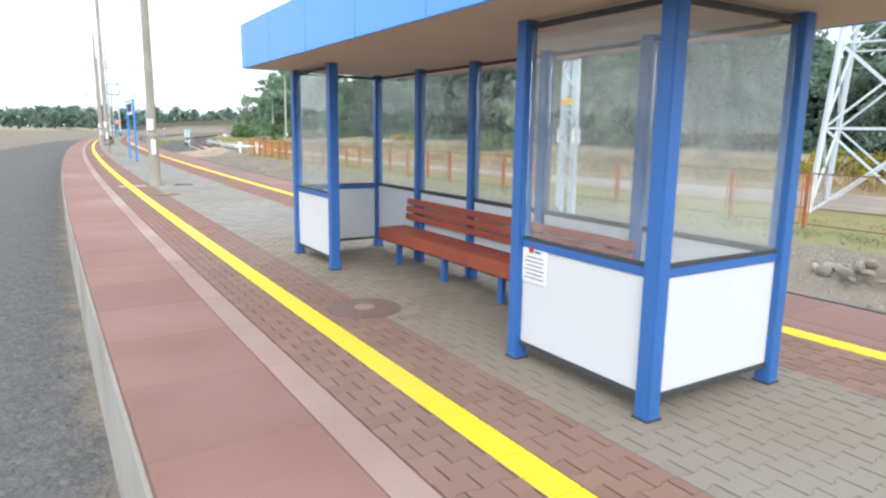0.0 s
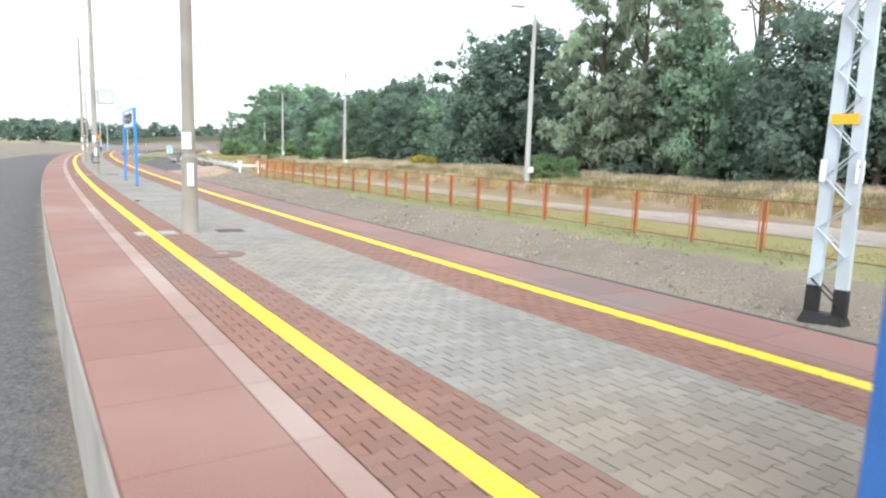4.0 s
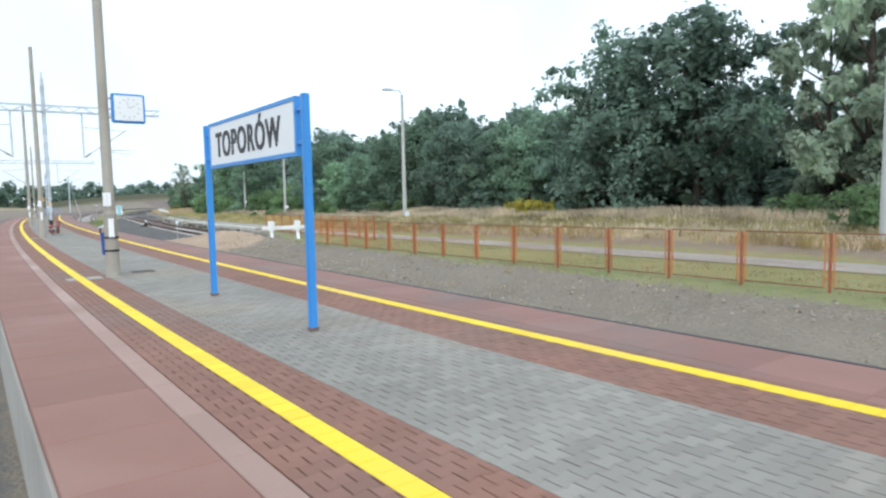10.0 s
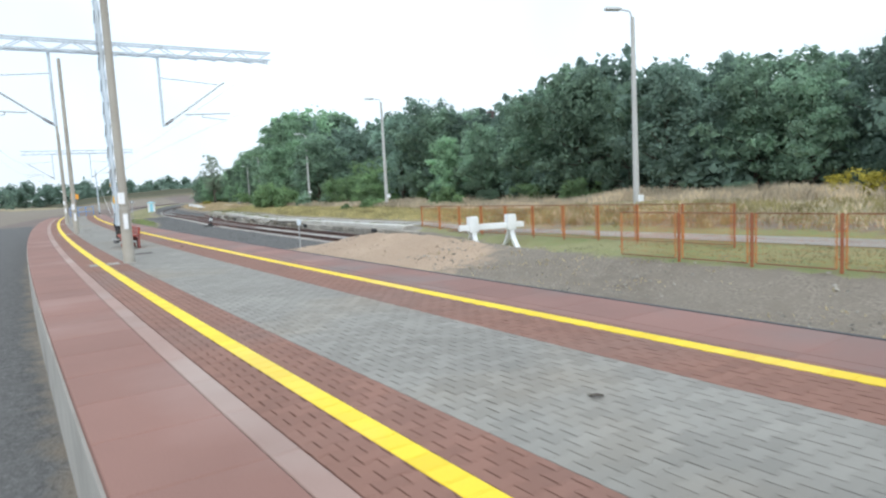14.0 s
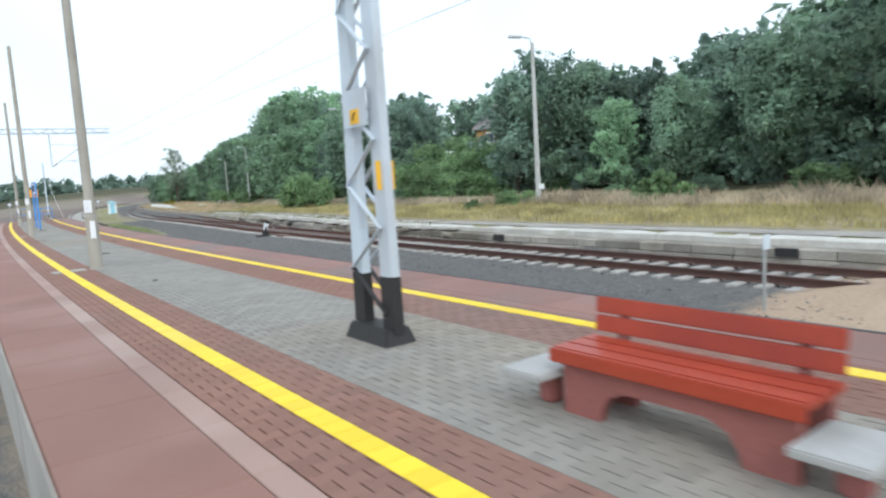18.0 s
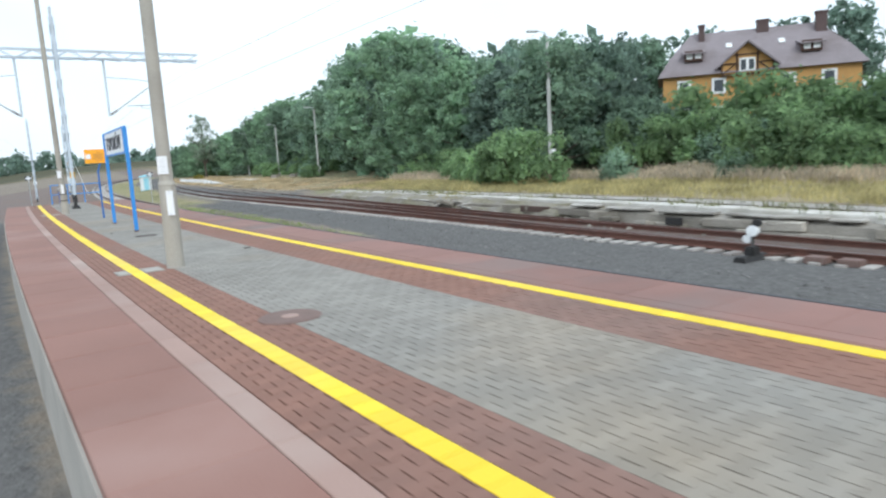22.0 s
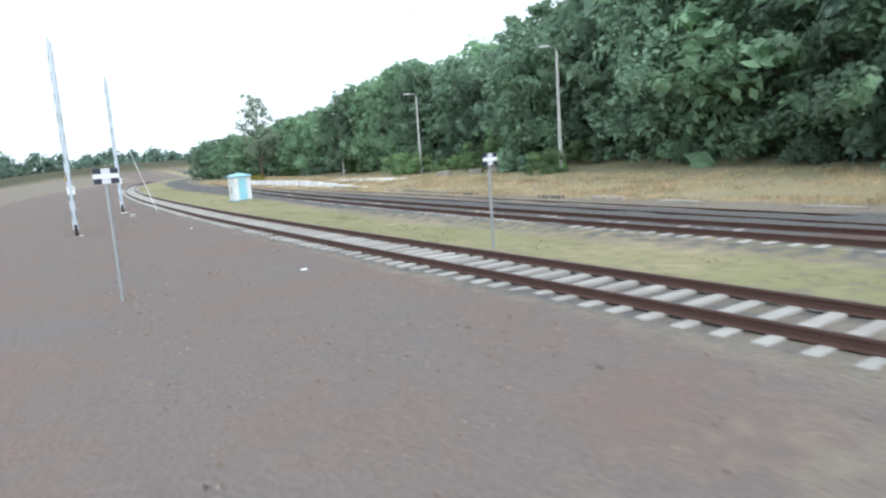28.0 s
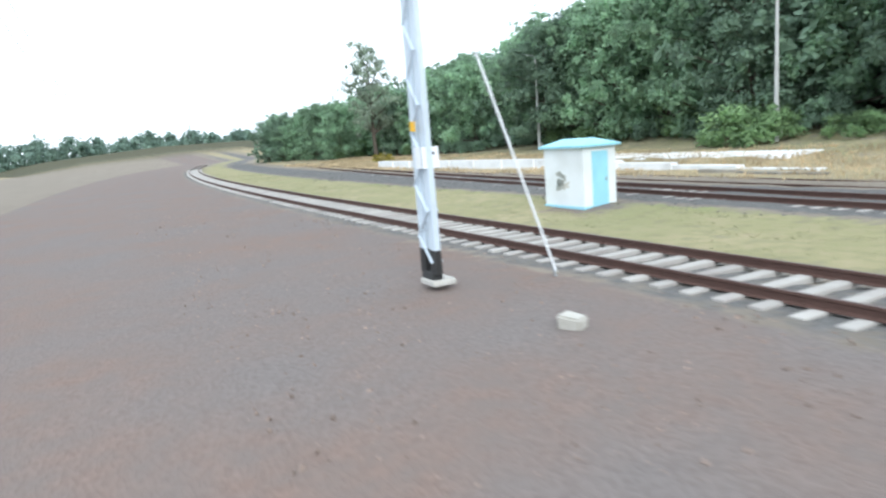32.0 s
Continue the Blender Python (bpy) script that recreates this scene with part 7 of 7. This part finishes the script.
B_MID = knots([30, 70, 100, 122, 126, 185], [27.0, 26.2, 25.6, 23.4, 22.4, 22.0])
B_IN, B_OUT = knots([30, 70, 100, 122, 126, 185], [22.6, 21.4, 20.6, 19.8, 18.6, 18.6]), knots([30, 100, 125, 185], [31, 30, 28, 27])
grass_field("dry_tall_grass", 6200, (40, 128, B_MID, B_OUT), 0.3, 0.62, "straw", 81, "tall dry straw-coloured grass on the bank")
grass_field("slope_grass", 5000, (124, 190, knots([124, 190], [23.6, 24.6]), knots([124, 190], [29, 29])), 0.3, 0.72, "straw", 90, "pale dry grass high on the bank")
grass_field("olive_fringe", 6500, (122, 190, knots([122, 158, 172, 190], [18.0, 18.0, 19.3, 20.6]), knots([122, 190], [24.4, 25.4])), 0.12, 0.36, "olive_grass", 92, "low olive-green grass beside the road", clump=0.22)
grass_field("bank_fringe", 2300, (40, 124, B_IN, B_MID), 0.2, 0.42, "straw", 87, "short straw-coloured grass beside the road")
grass_field("green_tall_grass", 5200, (40, 126, B_IN, B_MID), 0.2, 0.45, "olive_grass", 82, "green grass among the dry stalks")
grass_field("verge_grass", 8000, (180, 330, knots([180, 200, 330], [19.0, 21.5, 21.0]), knots([180, 330], [32, 32])), 0.1, 0.3, "verge_straw", 83, "dry yellow grass beyond the tracks", clump=0.25)
grass_field("lawn_tufts", 2600, (45, 112, knots([45, 112], [13.6, 13.2]), knots([45, 112], [17.6, 17.2])), 0.03, 0.09, "green_grass", 84, "short green grass under the fence", clump=0.2, wide=0.01)
grass_field("strip_tufts", 4200, (192, 330, knots([192, 330], [10.0, 10.0]), knots([192, 212, 246, 330], [12.7, 12.7, 14.5, 14.5])), 0.012, 0.045, "green_grass", 85, "short green grass between the tracks", clump=0.25, wide=0.01)
grass_field("weed_tufts", 1500, (130, 190, knots([130, 150, 172, 190], [7.0, 7.0, 8.6, 8.8]), knots([130, 150, 172, 190], [8.4, 8.4, 10.4, 10.8])), 0.04, 0.15, "fresh_grass", 86, "weeds along the platform's foot", clump=0.2)
grass_field("bank_tufts", 900, (44, 116, knots([44, 116], [8.0, 8.0]), knots([44, 116], [13.6, 13.4])), 0.03, 0.1, "dull_straw", 88, "sparse dry tufts on the bare bank", clump=0.2, wide=0.01)
grass_field("wall_weeds", 350, (140, 194, knots([140, 158, 172, 194], [15.5, 15.7, 17.5, 19.5]), knots([140, 158, 172, 194], [16.5, 17.0, 18.8, 20.8])), 0.05, 0.22, "green_grass", 89, "weeds behind the old loading wall", clump=0.2)
grass_field("slope_weeds", 420, (160.5, 172.5, knots([160, 172], [16.25, 17.35]), knots([160, 172], [16.8, 17.75])), 0.05, 0.2, "olive_grass", 93, "thin grass on the crumbled slope", clump=0.15, rise=knots([0, 1], [-0.62, -0.27]))
grass_field("ledge_weeds", 260, (172.5, 186, knots([172, 186], [17.5, 18.7]), knots([172, 186], [17.8, 18.9])), 0.04, 0.14, "green_grass", 94, "thin grass behind the worn ledge", clump=0.12, rise=knots([0, 1], [-0.5, -0.36]))
fl = None
for X, s in ((23.5, 64.0), (24.0, 66.5), (27.0, 108.2), (27.6, 110.0), (27.5, 300.0)):
    if fl is None:
        fl = make_bush("flowering_weed", at(X, s, gz(X, s)), "yellow flowering weeds in the dry grass", 2.2, 1.1, "flower", 66, 900, 0.07)
    else:
        copy_thing(fl, at(X, s, gz(X, s), s * 7))

# ---- stones, litter, wires ----
def rubble(name, count, area, smin, smax, key, seed, label):
    rng = np.random.default_rng(seed)
    s0, s1, X0, X1 = area
    tet = np.array([(1, 0, -0.5), (-0.6, 0.8, -0.5), (-0.5, -0.9, -0.5), (0.1, 0.1, 0.7), (0.6, 0.5, 0.2), (-0.5, 0.1, 0.5)])
    fc = np.array([(0, 1, 2), (0, 4, 1), (4, 3, 1), (0, 2, 4), (2, 3, 4), (1, 3, 5), (1, 5, 2), (2, 5, 3)])
    s, X = rng.uniform(s0, s1, count), rng.uniform(X0, X1, count)
    c = W_arr(X, s, ground_z(X, s))
    q = tet[None] * rng.uniform(0.5, 1.4, (count, 6, 1)) * (smin + (smax - smin) * rng.random((count, 1, 1)) ** 3)
    a = rng.uniform(0, 6.28, count)
    ca, sa = np.cos(a)[:, None], np.sin(a)[:, None]
    P = np.stack([q[..., 0] * ca - q[..., 1] * sa, q[..., 0] * sa + q[..., 1] * ca, q[..., 2]], axis=-1) + c[:, None]
    loops = (np.arange(count)[:, None, None] * 6 + fc[None]).reshape(-1)
    ob = new(name, array_mesh(name, P.reshape(-1, 3), loops, np.full(count * 8, 3), M[key]))
    return tagged(ob, label, "stones", kind="stuff")


M["stone"] = mat("grey_stones", (0.285, 0.265, 0.23), 0.95, scale=3, amount=0.2, rand="island", rand_amount=0.4)
M["ballast"] = mat("ballast_stones", (0.165, 0.16, 0.154), 0.95, scale=3, amount=0.2, rand="island", rand_amount=0.5)
M["dirt_clod"] = mat("brown_clods", (0.24, 0.185, 0.155), 0.95, scale=3, amount=0.2, rand="island", rand_amount=0.35)
rubble("bank_stones", 7000, (44, 116, 8.0, 13.6), 0.012, 0.066, "stone", 51, "scattered stones on the bare bank")
rubble("ballast", 16000, (122, 196, 9.0, 15.0), 0.015, 0.045, "ballast", 52, "grey ballast round the side track")
rubble("far_ballast", 9000, (192, 300, 14.2, 19.0), 0.02, 0.06, "ballast", 53, "grey ballast under the far tracks")
rubble("soil_clods", 9000, (191, 262, 1.0, 7.2), 0.01, 0.045, "dirt_clod", 54, "clods and grit on the brown soil")
M["sand_stone"] = mat("sandy_stones", (0.40, 0.315, 0.24), 0.95, scale=3, amount=0.2, rand="island", rand_amount=0.25)
rubble("sand_lumps", 700, (112, 124, 8.0, 15.0), 0.012, 0.05, "sand_stone", 55, "stones in the sand heap")
rubble("wall_rubble", 500, (138, 160, 14.6, 15.2), 0.04, 0.2, "stone", 56, "rubble fallen from the old wall")

lit = None
for X, s, k in ((5.44, 206.5, 0.7), (6.0, 222.0, 0.6), (3.6, 230.0, 0.6)):
    if lit is None:
        lit = thing("crumpled_paper", at(X, s, gz(X, s) + 0.02) @ Matrix.Diagonal((k, k, k, 1)), "crumpled white paper lying on the soil", "litter", "litter")
        bm = bmesh.new()
        bmesh.ops.create_icosphere(bm, subdivisions=2, radius=0.13)
        rng = random.Random(4)
        for v in bm.verts:
            v.co *= rng.uniform(0.55, 1.2)
            v.co.z *= 0.4
        part("sheet", bm, M["paper"], lit)
    else:
        copy_thing(lit, at(X, s, gz(X, s) + 0.02, s * 9) @ Matrix.Diagonal((k, k, k, 1)))

scrap = None
for X, s, k in ((2.62, 165.2, 1.0), (4.42, 146.3, 0.9), (2.5, 79.6, 1.0), (3.4, 101.0, 0.7), (4.6, 120.2, 0.8), (2.9, 133.0, 0.7), (4.1, 158.6, 0.8)):
    if scrap is None:
        scrap = thing("dead_leaf", at(X, s, 0.004), "curled dark brown leaf lying on the paving", "leaf", "fallen leaves")
        bm = bmesh.new()
        grid = [[bm.verts.new((0.05 * (u - 2) / 2 * (1 - 0.8 * abs(v - 2) / 2), 0.08 * (v - 2) / 2, 0.012 + 0.02 * abs(u - 2) / 2)) for u in range(5)] for v in range(5)]
        for v in range(4):
            for u in range(4):
                bm.faces.new((grid[v][u], grid[v][u + 1], grid[v + 1][u + 1], grid[v + 1][u]))
        bmesh.ops.solidify(bm, geom=list(bm.faces), thickness=0.004)
        part("blade", bm, M["bark"], scrap)
    else:
        copy_thing(scrap, at(X, s, 0.004, s * 13) @ Matrix.Diagonal((k, k, k, 1)))

wires = tagged(new("overhead_wires"), "thin dark overhead wires strung along the line", "wire", kind="structure")
for X, z in ((-1.2, 4.9), (-1.2, 6.2), (8.26, 4.9), (8.26, 6.2)):
    bm = bmesh.new()
    ss = np.arange(125.0 if X > 0 else 60.0, 420, 6.0)
    for a, b_ in zip(ss, ss[1:]):
        sag = 0.0 if z < 5 else -0.5
        za, zb = (z + sag * math.sin(math.pi * ((v - 125.7) % 57) / 57) for v in (a, b_))
        rod(bm, W(X, a, za), W(X, b_, zb), 0.005, 0.005, 5)
    part("wire", bm, M["wire"], wires)

# ---- paving blocks ----
brick_field("grey_paver", *GREY[0], "grey_paver", (54.2, 60.0), 1)
for k, r in enumerate(RED):
    brick_field("red_paver", *r, "red_paver", (70.0, 80.0) if k == 1 else None, 10 + k)
me = slab_mesh("yellow_tile", 0.19, 0.2, 0.03, M["yellow_tile"], 0.004)
for k, (a, b_) in enumerate(YELLOW):
    lo_s, hi_s = (54.0, 84.0) if k == 0 else (54.0, 84.0)
    n0 = int((hi_s - lo_s) / 0.2)
    for i in range(n0):
        share("yellow_tile", me, platform, at((a + b_) / 2, lo_s + 0.1 + 0.2 * i, 0.002))
    cells = np.concatenate([np.arange(S0 + 0.1, lo_s, 0.2), np.arange(hi_s + 0.1, S1, 0.2)])
    q = np.array([(-0.092, -0.096), (0.092, -0.096), (0.092, 0.096), (-0.092, 0.096)])
    P = np.stack([np.full(len(cells), (a + b_) / 2), cells], axis=1)[:, None, :] + q[None]
    top = W_arr(P[..., 0], P[..., 1], np.full(P.shape[:2], 0.002))
    low = W_arr(P[..., 0] + np.sign(q[:, 0]) * 0.002, P[..., 1], np.full(P.shape[:2], -0.02))
    V = np.concatenate([top, low], axis=1).reshape(-1, 3)
    base = (np.arange(len(cells)) * 8)[:, None, None]
    fcs = np.array([(0, 1, 2, 3), (0, 4, 5, 1), (1, 5, 6, 2), (2, 6, 7, 3), (3, 7, 4, 0)])
    ob = new("yellow_tile_row", array_mesh("yellow_tile_row", V, (base + fcs[None]).ravel(), np.full(len(cells) * 5, 4), M["yellow_tile"]))
    ob.parent = platform
    tagged(ob, kind="stuff")
